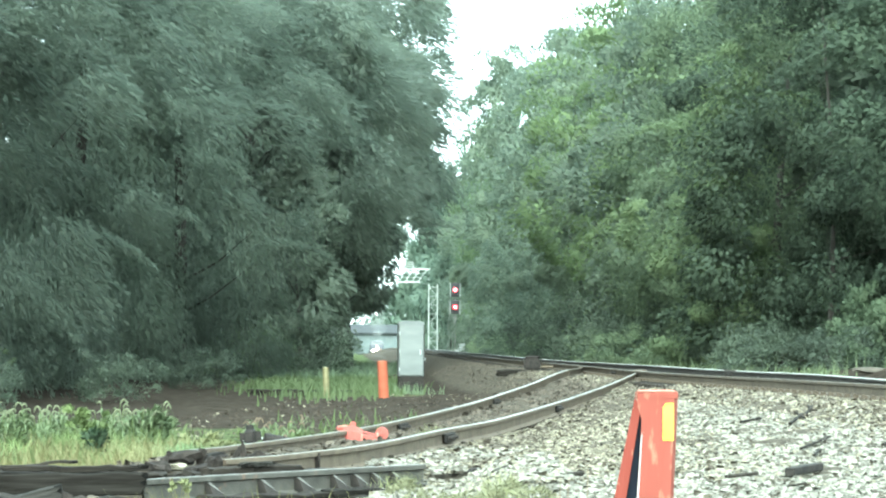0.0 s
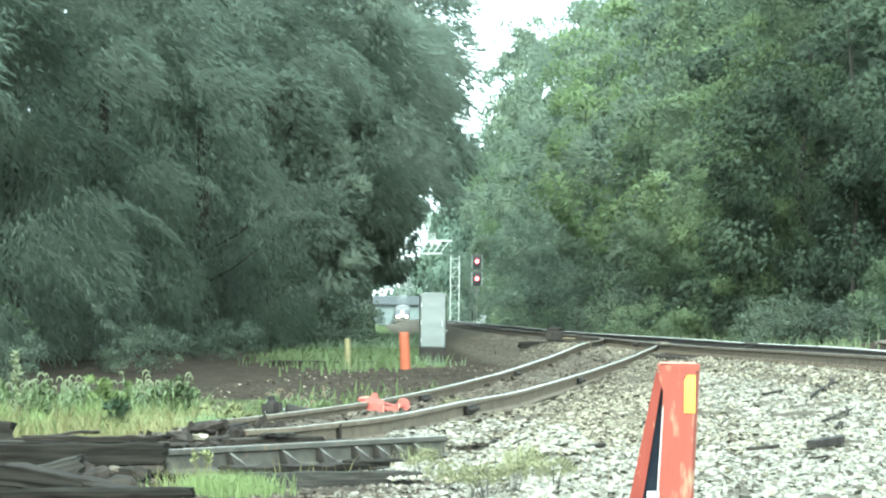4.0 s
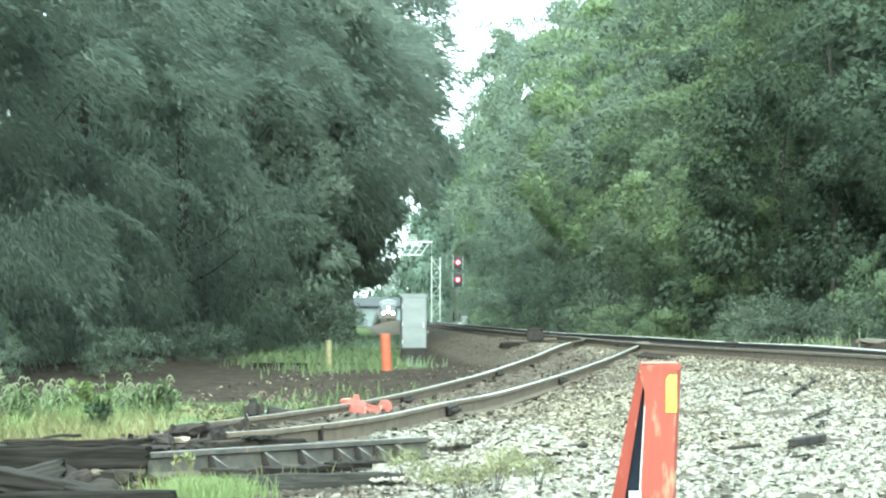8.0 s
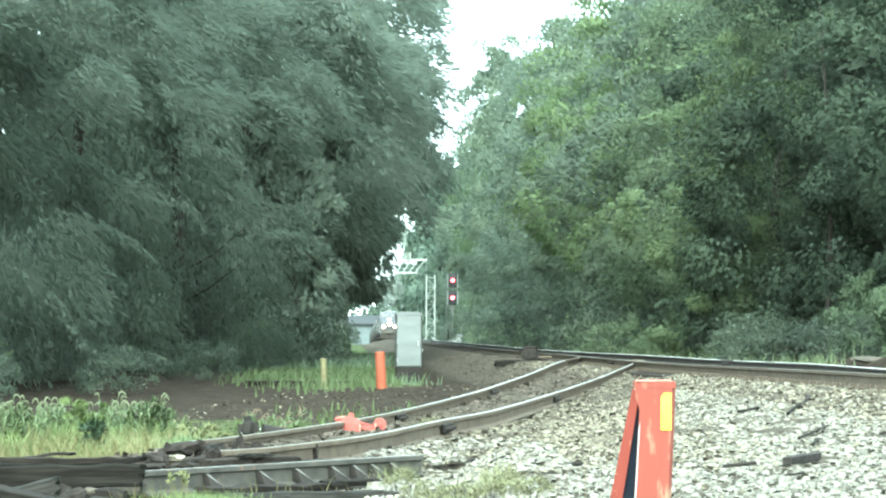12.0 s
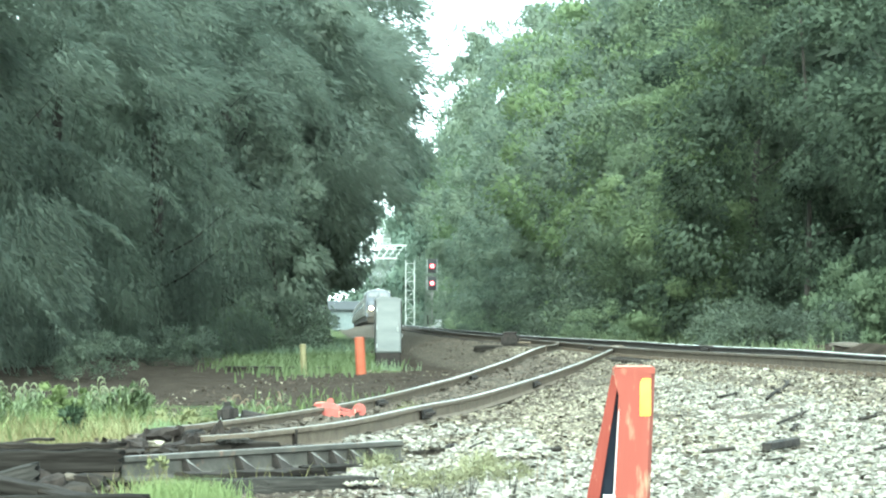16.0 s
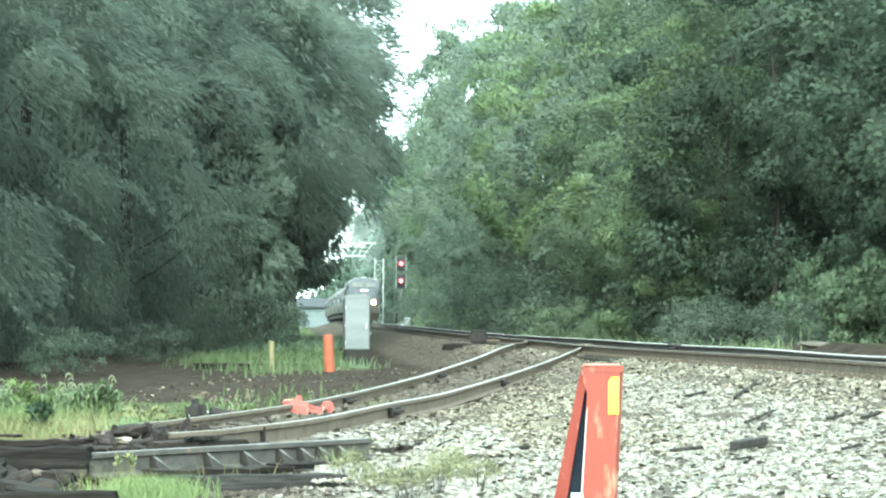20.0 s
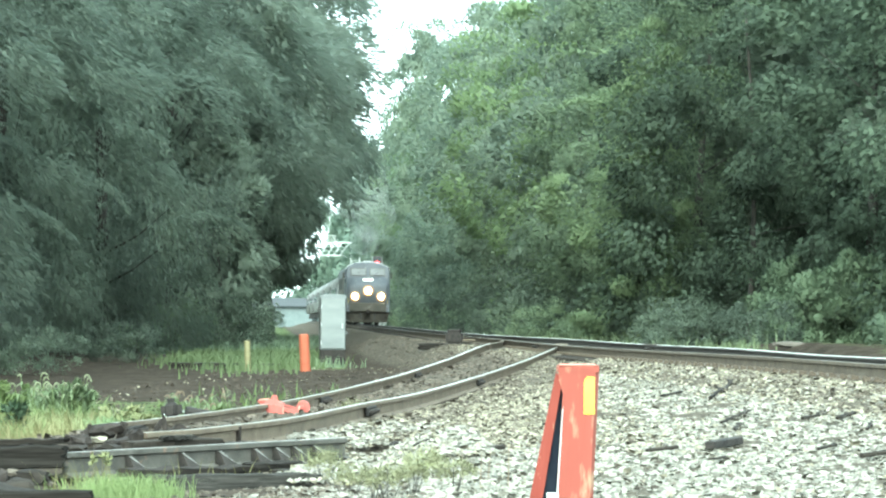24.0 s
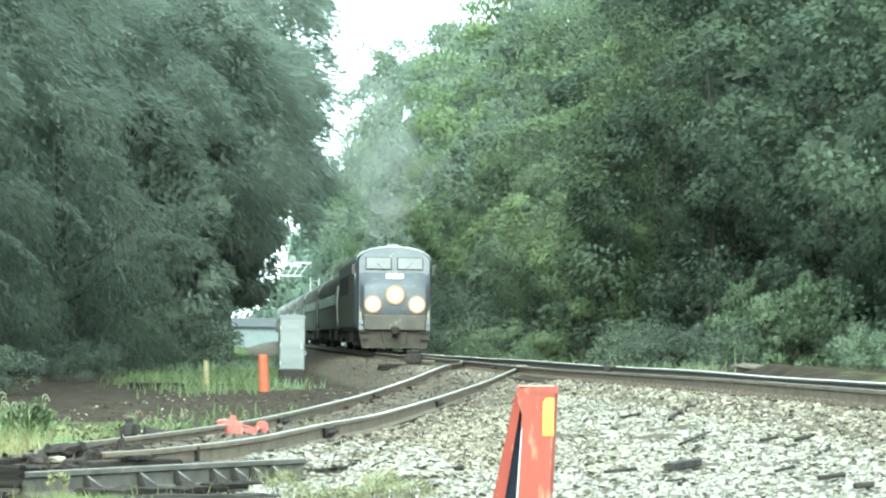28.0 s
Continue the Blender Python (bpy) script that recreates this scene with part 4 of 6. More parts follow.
def locomotive():
    """Streamlined passenger diesel; its nose points to -y, origin on the rail head midway."""
    t = empty("locomotive", Matrix(), "silver and blue streamlined passenger diesel locomotive with lit headlights", "locomotive")
    L = 10.2

    def ring(y, w, zt, zs, zb, lean=0.0):
        """Body section: half width, top, shoulder, bottom."""
        pts = [(w, zb), (w, zs)] + [(w * q, zs + (zt - zs) * u) for q, u in ((0.985, 0.22), (0.93, 0.42), (0.82, 0.62), (0.62, 0.82), (0.38, 0.95), (0.15, 1.0))]
        left = [(-x, z) for x, z in reversed(pts)]
        return [(x, y + lean * (z - 2.4), z) for x, z in pts + left]

    body = [ring(L, 1.50, 4.27, 3.70, 1.05), ring(-6.9, 1.50, 4.27, 3.70, 1.05), ring(-8.3, 1.50, 4.29, 3.70, 1.0), ring(-8.95, 1.49, 4.26, 3.70, 0.95, lean=0.12), ring(-9.35, 1.42, 4.20, 3.66, 0.9, lean=0.28)]
    part("body", loft(body), [LOCO_GREY], t, "silver grey car body", 30)
    rim = loft([[(x * q, y, z) for x, _, z in ring(0, 1.5, 4.30, 3.72, 3.71)] for y, q in ((-8.62, 1.003), (-8.5, 1.003))])
    part("roof_rim", rim, ROOF_EDGE, t, "bright rim over the windshield", 30)
    # nose: vertical below the windows, set a little forward
    nose = bmesh.new()
    prof = [(-9.62, 0.95), (-9.82, 1.3), (-9.82, 2.55), (-9.72, 2.8), (-9.20, 3.2), (-9.10, 0.95)]
    rings = []
    for x, d in ((-1.40, 0.30), (-1.22, 0.08), (-0.6, 0.0), (0.6, 0.0), (1.22, 0.08), (1.40, 0.30)):
        rings.append([(x, y + d * (1 if y < -9.4 else 0), z) for y, z in prof])
    join(nose, loft(rings))
    nose = part("nose", nose, LOCO_GREY, t, "", 35)
    # dark blue sides and roof bands
    for s in (-1, 1):
        part("side_band", shape(((s * 1.503, 0.75, 2.2), (0.02, 18.6, 2.2), None, 0.005)), LOCO_SIDE, t, "dusty grey-brown side")
        part("corner_band", shape(((s * 1.505, -8.32, 2.45), (0.03, 0.5, 2.6), None, 0.005)), LOCO_BLUE, t, "dark blue cab corner")
        gr = part("side_grille", shape(((s * 1.508, 3.5, 2.87), (0.02, 9.1, 0.8))), LOCO_DARK, t)
        for k in range(8):
            part("slat", shape(((s * 1.516, 3.5, 2.55 + k * 0.09), (0.025, 9.0, 0.05), None, 0.008)), LOCO_DARK, gr)
        part("cab_door", shape(((s * 1.506, -7.1, 2.15), (0.036, 0.75, 2.0), None, 0.01)), LOCO_BLUE, t)
        part("side_window", shape(((s * 1.514, -8.0, 3.0), (0.03, 0.6, 0.5), None, 0.02)), GLASS_DARK, t)
        mi = bmesh.new()
        box(mi, (s * 1.62, -8.35, 3.35), (0.12, 0.06, 0.42), None, 0.02)
        rod(mi, (s * 1.46, -8.3, 3.4), (s * 1.62, -8.35, 3.4), 0.015)
        part("mirror", mi, LOCO_SIDE, t)
        # windshield panes lean back with the cab front
        lean = Matrix.Rotation(math.atan(0.28), 4, "X")
        wf = shape(((s * 0.64, -9.035, 3.58), (1.06, 0.05, 0.54), lean.inverted(), 0.03))
        fr = part("windshield_frame", wf, LOCO_SIDE, t)
        part("windshield", shape(((s * 0.64, -9.05, 3.58), (1.00, 0.05, 0.48), lean.inverted(), 0.02)), GLASS_PALE, fr)
        part("wiper", rod(bmesh.new(), (s * 0.35, -9.20, 3.25), (s * 0.7, -9.08, 3.6), 0.010), BLACK_PAINT, fr)
        # ditch lights
        h = part("ditch_light", disc(bmesh.new(), (s * 0.88, -9.78, 1.93), (0, -1, 0), 0.30, 0.06), LOCO_GREY, t)
        part("lens", lamp_dome(0.38, 0.015), DITCH_LAMP, h, "glowing lamp glass with painted halo", 60).location = (s * 0.88, -9.85, 1.93)
        for k in range(3):
            part("step", shape(((s * 1.2, -9.72, 0.55 + k * 0.28), (0.34, 0.16, 0.03))), LOCO_DARK, t)
        part("grab_iron", rod(bmesh.new(), (s * 1.33, -9.62, 1.2), (s * 1.33, -9.55, 2.3), 0.018), YELLOW, t)
    h = part("headlight", disc(bmesh.new(), (0, -9.82, 2.31), (0, -1, 0), 0.36, 0.09, 28), LOCO_GREY, t)
    part("lens", lamp_dome(0.42, 0.015), HEAD_LAMP, h, "glowing lamp glass with painted halo", 60).location = (0, -9.875, 2.31)
    nb = part("number_board", shape(((0, -9.47, 3.06), (0.68, 0.05, 0.22), Matrix.Rotation(radians(-38), 4, "X"), 0.02)), glow_material("number_board_glow", (0.9, 0.88, 0.72), 0.35), t, "lit white board with dark bars")
    for x in (-0.18, -0.06, 0.06, 0.18):
        part("bar", shape(((x, -9.495, 3.08), (0.06, 0.03, 0.12), Matrix.Rotation(radians(-38), 4, "X"))), BLACK_PAINT, nb)
    # pilot, coupler, underframe, roof gear
    pl = loft([[(x, y, z) for x, z in ((-1.45, 0.95), (1.45, 0.95), (1.3, 0.18), (-1.3, 0.18))] for y in (-9.3, -9.66)])
    part("pilot", pl, LOCO_GLOW_BROWN, t, "dark steel pilot plow")
    cp = shape(((0, -9.95, 0.88), (0.26, 0.5, 0.3), None, 0.06), ((0, -10.2, 0.88), (0.34, 0.2, 0.34), None, 0.07))
    part("coupler", cp, IRON_DARK, t)
    for s in (-1, 1):
        part("air_hose", rod(bmesh.new(), (s * 0.5, -9.7, 0.85), (s * 0.42, -9.85, 0.35), 0.03), BLACK_PAINT, t)
    # Panel added; its brown stands for amber lamp light on the nose.
    part("lower_nose", shape(((0, -9.80, 1.2), (2.5, 0.1, 0.62), None, 0.04)), LOCO_SIDE, t, "lower nose panel browned as amber lamp glow")
    part("underframe", shape(((0, 0.3, 0.98), (2.7, 19.2, 0.2), None, 0.03)), LOCO_DARK, t)
    part("fuel_tank", shape(((0, 0.2, 0.62), (2.6, 4.8, 0.75), None, 0.15, 2)), LOCO_DARK, t)
    for y, s in ((-2.5, (1.5, 2.6, 0.12)), (2.0, (1.7, 3.2, 0.16)), (6.2, (1.8, 3.2, 0.18))):
        part("roof_hatch", shape(((0, y, 4.25), s, None, 0.04)), LOCO_SIDE, t)
    part("exhaust_stack", shape(((0, 0.2, 4.31), (0.5, 0.9, 0.22), None, 0.05)), LOCO_DARK, t)
    for x in (-0.16, 0, 0.16):
        part("horn", rod(bmesh.new(), (x, -7.2, 4.33), (x, -7.6, 4.35), 0.03, 0.06), GALV, t)
    truck(t, -6.6, 2.9, 0.51)
    truck(t, 6.6, 2.9, 0.51)
    return t


def coach(label, tall):
    """Stainless passenger coach, origin on the rail head midway."""
    t = empty("passenger_coach", Matrix(), label, "railway coach", "coaches of the train")
    L, zt = 12.75, 3.9 + tall

    def ring(y, k=1.0):
        pts = [(1.44 * k, 1.0), (1.52 * k, 1.5), (1.55 * k, 2.3), (1.48 * k, 3.0)]
        for i in range(1, 7):
            a = i / 7 * math.pi / 2
            pts.append((1.48 * k * (0.35 + 0.65 * math.cos(a)), 3.0 + (zt - 3.0) * math.sin(a)))
        left = [(-x, z) for x, z in reversed(pts)]
        return [(x, y, z) for x, z in pts + left]

    part("body", loft([ring(-L, 0.96), ring(-L + 0.25), ring(L - 0.25), ring(L, 0.96)]), [STAINLESS], t, "", 30)
    for s in (-1, 1):
        band = part("window_band", shape(((s * 1.545, 0, 2.42), (0.04, 21.4, 0.72), None, 0.01)), BLACK_PAINT, t)
        wm = finish(shape(((0, 0, 0), (0.03, 1.35, 0.52), None, 0.04)), "window", GLASS_DARK)
        for k in range(-5, 6):
            part("window", wm, None, band).location = (s * 1.56, k * 1.9, 2.42)
        for e in (-1, 1):
            part("door", shape(((s * 1.53, e * 11.7, 2.05), (0.06, 0.9, 2.0), None, 0.02)), STAINLESS, t)
        for k, z in enumerate((1.35, 1.55, 1.75, 2.9)):
            part("rib", shape(((s * (1.51 + 0.013 * k if k < 3 else 1.49), 0, z), (0.03, 24.6, 0.03), None, 0.008)), STAINLESS, t)
    for e in (-1, 1):
        part("diaphragm", shape(((0, e * (L + 0.16), 2.2), (1.1, 0.34, 2.3), None, 0.06)), BLACK_PAINT, t)
        part("end_trim", loft([ring(e * (L - 0.75), 1.008), ring(e * (L - 0.3), 1.008)]), STAINLESS, t)
        # Pale rim added to carry the highlight on the coach's roof end.
        part("end_rim", loft([ring(e * (L - 0.28), 1.012), ring(e * (L - 0.2), 1.012)]), ROOF_EDGE, t)
        truck(t, e * 9.1, 2.6, 0.46)
    for c, s in (((0, -2.5, 0.72), (2.3, 4.0, 0.6)), ((0, 3.2, 0.7), (2.4, 3.0, 0.62))):
        part("underfloor_case", shape((c, s, None, 0.05)), LOCO_DARK, t)
    for y in (-6.0, 6.0):
        part("roof_unit", shape(((0, y, zt + 0.03), (1.2, 3.0, 0.14), None, 0.04)), STAINLESS, t)
    return t


LOCO = locomotive()
COACHES = [coach("stainless steel passenger coach with dark window band", 0.0)]
for _i in range(5):
    COACHES.append(copy_thing(COACHES[0], Matrix()))


# ---- things beside the track ----
def at(x, y, z=None, rz=0, rx=0, ry=0):
    return pose(x, y, ground(x, y) if z is None else z, rx, ry, rz)


def relay_cabinet():
    t = empty("relay_cabinet", at(-0.95, 76, -0.05, 4), "tall silver metal signal relay cabinet on a dark base", "cabinet")
    part("pedestal", shape(((0, 0, 0.25), (0.74, 0.55, 0.65), None, 0.02)), IRON_DARK, t, "dark base half hidden in weeds")
    part("body", shape(((0, 0, 1.32), (0.76, 0.6, 1.55), None, 0.02)), SILVER, t)
    d = part("door", shape(((0, -0.312, 1.32), (0.70, 0.025, 1.49), None, 0.01)), SILVER, t)
    part("handle", shape(((0.27, -0.34, 1.25), (0.03, 0.04, 0.16), None, 0.008)), GALV, d)
    for z in (0.75, 1.28, 1.8):
        part("hinge", rod(bmesh.new(), (-0.35, -0.325, z - 0.06), (-0.35, -0.325, z + 0.06), 0.014), GALV, d)
    rf = loft([[(-0.395, y, 2.06), (0.395, y, 2.06), (0.395, y, 2.10), (0.34, y, 2.145), (0.2, y, 2.17), (-0.2, y, 2.17), (-0.34, y, 2.145), (-0.395, y, 2.10)] for y in (-0.34, 0.34)])
    part("roof", rf, SILVER, t, "", 40)
    for s in (-1, 1):
        part("edge_trim", shape(((s * 0.383, -0.29, 1.3), (0.016, 0.05, 1.6), None, 0.004)), IRON_DARK, t, "dark strip down the edge")
    part("side_bracket", shape(((0.40, -0.1, 1.05), (0.05, 0.12, 0.1), None, 0.01)), GALV, t)


def marker_post(x, y, z, h, mat, label, lean, r=0.075):
    t = empty("marker_post", at(x, y, z, 0, 0, lean), label, "marker post")
    bm = bmesh.new()
    rod(bm, (0, 0, -0.2), (0, 0, h - 0.02), r, r * 0.96, 14)
    rod(bm, (0, 0, h - 0.02), (0, 0, h), r * 0.96, r * 0.7, 14)
    part("post", bm, mat, t, "", 40)
    return t


def sheet_marker():
    """Folded orange marker with a sprung wing that leaves a dark gap, close to the camera."""
    t = empty("sheet_marker_post", pose(0.746, 9.1, 0.40, 0, 0.0, 0), "battered orange sheet metal marker post with yellow reflector", "marker post")
    H = 0.93

    def plate(pts, d):
        """A plate of thickness d through four corners."""
        bm = bmesh.new()
        n = (Vector(pts[1]) - Vector(pts[0])).cross(Vector(pts[3]) - Vector(pts[0])).normalized() * d
        a = [bm.verts.new(Vector(p)) for p in pts]
        b = [bm.verts.new(Vector(p) + n) for p in pts]
        bm.faces.new(a)
        bm.faces.new(b[::-1])
        for i in range(4):
            bm.faces.new((a[i], a[(i + 1) % 4], b[(i + 1) % 4], b[i]))
        bmesh.ops.bevel(bm, geom=bm.edges[:], offset=0.0015, segments=1, affect="EDGES")
        return bm

    # Dark sheet added so the gap behind the wing reads as shade.
    core = plate([(-0.28, 0.06, -0.2), (0.02, 0.06, -0.2), (0.05, 0.05, H - 0.06), (-0.05, 0.05, H - 0.06)], 0.012)
    part("core", core, DARK_GAP, t, "dark sheet added to fill the gap")
    front = bmesh.new()
    rings = []
    for z, l, rr in ((-0.2, -0.095, 0.046), (0.3, -0.072, 0.062), (0.55, -0.060, 0.071), (0.83, -0.044, 0.082), (H - 0.05, -0.058, 0.084), (H - 0.02, -0.060, 0.085)):
        rings.append([(l, 0.0, z), (0.03, -0.010, z), (rr - 0.014, -0.004, z), (rr, 0.02, z), (rr, 0.055, z), (rr - 0.006, 0.055, z), (rr - 0.008, 0.022, z), (0.03, 0.0, z), (l, 0.008, z)])
    join(front, loft(rings))
    part("front_plate", front, ORANGE, t, "faded orange plate with scuffs", 40)
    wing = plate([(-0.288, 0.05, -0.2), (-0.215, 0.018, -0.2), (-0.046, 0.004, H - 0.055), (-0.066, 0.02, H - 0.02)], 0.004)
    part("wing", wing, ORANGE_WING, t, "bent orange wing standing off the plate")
    edge = plate([(-0.104, -0.004, -0.2), (-0.094, -0.004, -0.2), (-0.042, -0.004, H - 0.14), (-0.047, -0.004, H - 0.16)], 0.003)
    part("bare_edge", edge, GALV, t, "bright bare metal edge")
    cap = loft([[(x, y, z) for x, y in ((-0.065, 0.03), (-0.060, -0.001), (0.03, -0.0115), (0.0835, -0.004), (0.0865, 0.03), (0.06, 0.06), (-0.04, 0.06))] for z in (H - 0.022, H - 0.004)] + [[(x, y, H + 0.002) for x, y in ((-0.062, 0.03), (-0.056, 0.002), (0.03, -0.008), (0.080, 0.0), (0.082, 0.03), (0.056, 0.055), (-0.036, 0.055))]])
    part("cap", cap, ORANGE, t, "folded orange top", 25)
    rf = loft([[(0.030 + (0.010 if z > 0.12 else 0), y, H - 0.17 + z), (0.068, y + 0.004, H - 0.17 + z), (0.068, y + 0.006, H - 0.17 + z), (0.030 + (0.010 if z > 0.12 else 0), y + 0.003, H - 0.17 + z)] for z, y in ((0.0, -0.0125), (0.07, -0.0125), (0.115, -0.0125), (0.132, -0.0125))])
    part("reflector", rf, YELLOW, t, "yellow reflective sticker")
    part("cap_rim", shape(((0.008, 0.01, H + 0.003), (0.128, 0.04, 0.007), None, 0.003)), RED_PALE, t, "pale top edge")
    part("label_plate", shape(((-0.078, -0.008, 0.462), (0.042, 0.006, 0.042))), WHITE_STEEL, t)


def derail():
    """Red-orange hinged derail block on the siding's left rail."""
    t = empty("derail_device", pose(-1.18, 30.5, 0.315, 0, 0, 0), "red-orange iron derail clamped across the siding rail", "derail")
    part("base_plate", shape(((0.25, 0.0, 0.0), (0.58, 0.44, 0.04), None, 0.008)), RED_IRON, t)
    part("housing", loft([[(x, y, z) for x, z in ((0.02, 0.0), (0.48, 0.0), (0.47, 0.07), (0.30, 0.085), (0.14, 0.13), (0.03, 0.12))] for y in (-0.12, 0.12)]), RED_IRON, t)
    for x, h in ((0.235, 0.10), (0.42, 0.12)):
        part("side_rib", shape(((x, -0.13, h / 2), (0.022, 0.05, h), None, 0.006)), RED_PALE, t, "rib in paler red")
    beak = loft([[(-0.07, -0.02, 0.155), (-0.07, 0.03, 0.155), (-0.07, 0.03, 0.172), (-0.07, -0.02, 0.172)], [(0.02, -0.09, 0.11), (0.02, 0.10, 0.11), (0.02, 0.09, 0.18), (0.02, -0.08, 0.18)], [(0.12, -0.1, 0.10), (0.12, 0.11, 0.10), (0.12, 0.09, 0.20), (0.12, -0.08, 0.20)], [(0.24, -0.09, 0.09), (0.24, 0.09, 0.09), (0.24, 0.08, 0.145), (0.24, -0.08, 0.145)]])
    part("block", beak, RED_IRON, t, "curved deflecting block")
    # Highlight on the block's top is put into a paler plate.
    part("block_top", shape(((0.0, -0.01, 0.186), (0.11, 0.12, 0.016), Matrix.Rotation(radians(-8), 4, "Y"), 0.006)), RED_PALE, t, "pale upper face as painted highlight")
    part("knob", disc(bmesh.new(), (0.125, 0.0, 0.205), (0, 1, 0), 0.038, 0.07, 14), RED_IRON, t)
    part("arm", loft([[(0.14, y, 0.19), (0.24, y, 0.135), (0.40, y, 0.092), (0.40, y, 0.07), (0.14, y, 0.15)] for y in (-0.05, 0.05)]), RED_IRON, t)
    part("hinge_lug", disc(bmesh.new(), (0.465, 0.02, 0.10), (0, 1, 0), 0.078, 0.22, 20), RED_IRON, t)
    part("hinge_pin", rod(bmesh.new(), (0.455, -0.15, 0.105), (0.455, 0.16, 0.105), 0.022, n=10), RED_IRON, t)
    bolt = finish(disc(bmesh.new(), (0, 0, 0), (0, 0, 1), 0.022, 0.03, 6), "bolt", RUSTY)
    for bx in (0.04, 0.14, 0.34, 0.5):
        part("bolt", bolt, None, t).location = (bx, -0.17, 0.015)


def loose_rail_panel():
    """A length of old rail with braces on its near side, lying on old timbers."""
    a, b = Vector((-2.22, 19.2, 0.468)), Vector((-0.165, 21.9, 0.468))
    t = empty("loose_rail_panel", Matrix(), "short length of old grey rail with braces lying on timbers", "rail")
    d = (b - a).normalized()
    path = [tuple(a.lerp(b, k)) for k in np.linspace(0, 1, 5)]
    # Paler steel on the head paints its lit top edge.
    part("rail", rail_mesh("rail", path, (RAIL_OLD, BRACE)), None, t)
    rz = math.degrees(math.atan2(d.y, d.x))
    br = finish(rod(bmesh.new(), (-0.07, -0.04, -0.05), (0.06, -0.13, -0.175), 0.0065, n=6), "rail_brace", BRACE)
    gs = finish(loft([[(-0.09, -0.015, -0.184), (-0.09, -0.13, -0.184), (-0.09, -0.06, -0.058), (-0.09, -0.015, -0.05)], [(0.07, -0.015, -0.184), (0.07, -0.16, -0.184), (0.07, -0.145, -0.176), (0.07, -0.015, -0.168)]]), "gusset", IRON_DARK)
    for k in (0.22, 0.40, 0.53, 0.66, 0.74, 0.81, 0.885):
        m = pose(*a.lerp(b, k), 0, 0, rz)
        part("rail_brace", br, None, t).matrix_basis = m
        part("gusset", gs, None, t).matrix_basis = m
    front = worn_tie(83, 1.25, TIE_PALE, 0.2, 0.13)
    part("timber", front, None, t, "grey timber half sunk in grit before the rail").matrix_basis = pose(-0.93, 18.42, 0.368, 0, 0, 23)
    for k, off, ln, mat in ((0.34, -0.30, 1.5, TIE_WOOD), (0.66, -0.34, 1.1, TIE_GREY), (0.82, -0.2, 0.7, TIE_WOOD)):
        p = a.lerp(b, k)
        part("timber", worn_tie(int(k * 100), ln, mat, 0.16, 0.10), None, t).matrix_basis = pose(p.x - off * d.y, p.y + off * d.x, 0.325, 3, 1, rz + 5 * math.sin(k * 30))
    tm = tie_mesh("timber", 1.1, TIE_WOOD, 0.16, 0.2)
    for k in (0.1, 0.36, 0.62, 0.9):
        p = a.lerp(b, k)
        part("timber", tm, None, t).matrix_basis = pose(p.x, p.y - 0.15, 0.282, 0, 0, rz + 90 + 8 * math.sin(k * 9))


def worn_tie(seed, length, mat, w=0.23, h=0.175):
    """An old tie: split and grooved faces, rounded arrises and ragged ends."""
    rng = np.random.default_rng(seed)
    rings = []
    n = 13
    outline = []
    for a0, b0, a1, b1 in ((-1, -1, 1, -1), (1, -1, 1, 1), (1, 1, -1, 1), (-1, 1, -1, -1)):
        for q in (0.06, 0.25, 0.42, 0.58, 0.76, 0.94):
            outline.append((a0 + (a1 - a0) * q, b0 + (b1 - b0) * q))
    groove = rng.normal(0, 0.0016, len(outline)) - 0.006 * (rng.random(len(outline)) < 0.12)
    drift = rng.normal(0, 0.008, (n, 2))
    for i in range(n):
        x = (i / (n - 1) - 0.5) * length
        end = i in (0, n - 1)
        k = 0.90 if end else 1.0
        ring = []
        for j, (a, b) in enumerate(outline):
            g = 1 + (groove[j] + rng.normal(0, 0.002)) / 0.1
            ring.append((x + (rng.normal(0, 0.03) if end else rng.normal(0, 0.01)), a * w / 2 * k * g + drift[i, 0], -h / 2 + b * h / 2 * k * g + drift[i, 1] * 0.6))
        rings.append(ring)
    return finish(loft(rings), "old_tie", mat, 20)


def lump(seed, sx, sy, sz, rough=0.3, ruin=1.0):
    """A broken, irregular piece."""
    bm = bmesh.new()
    bmesh.ops.create_icosphere(bm, subdivisions=2, radius=1.0)
    for v in bm.verts:
        c = v.co.copy()
        m = max(abs(c.x), abs(c.y), abs(c.z))
        c = c.lerp(c / m, 0.6 * ruin)
        c *= 1 + rough * (noise.noise(c * 1.7 + Vector((seed * 3.1, 0, 0))) + 0.7 * noise.noise(c * 4.0 + Vector((seed * 5.1, 0, 0))))
        v.co = (c.x * sx / 2, c.y * sy / 2, c.z * sz / 2)
    return bm


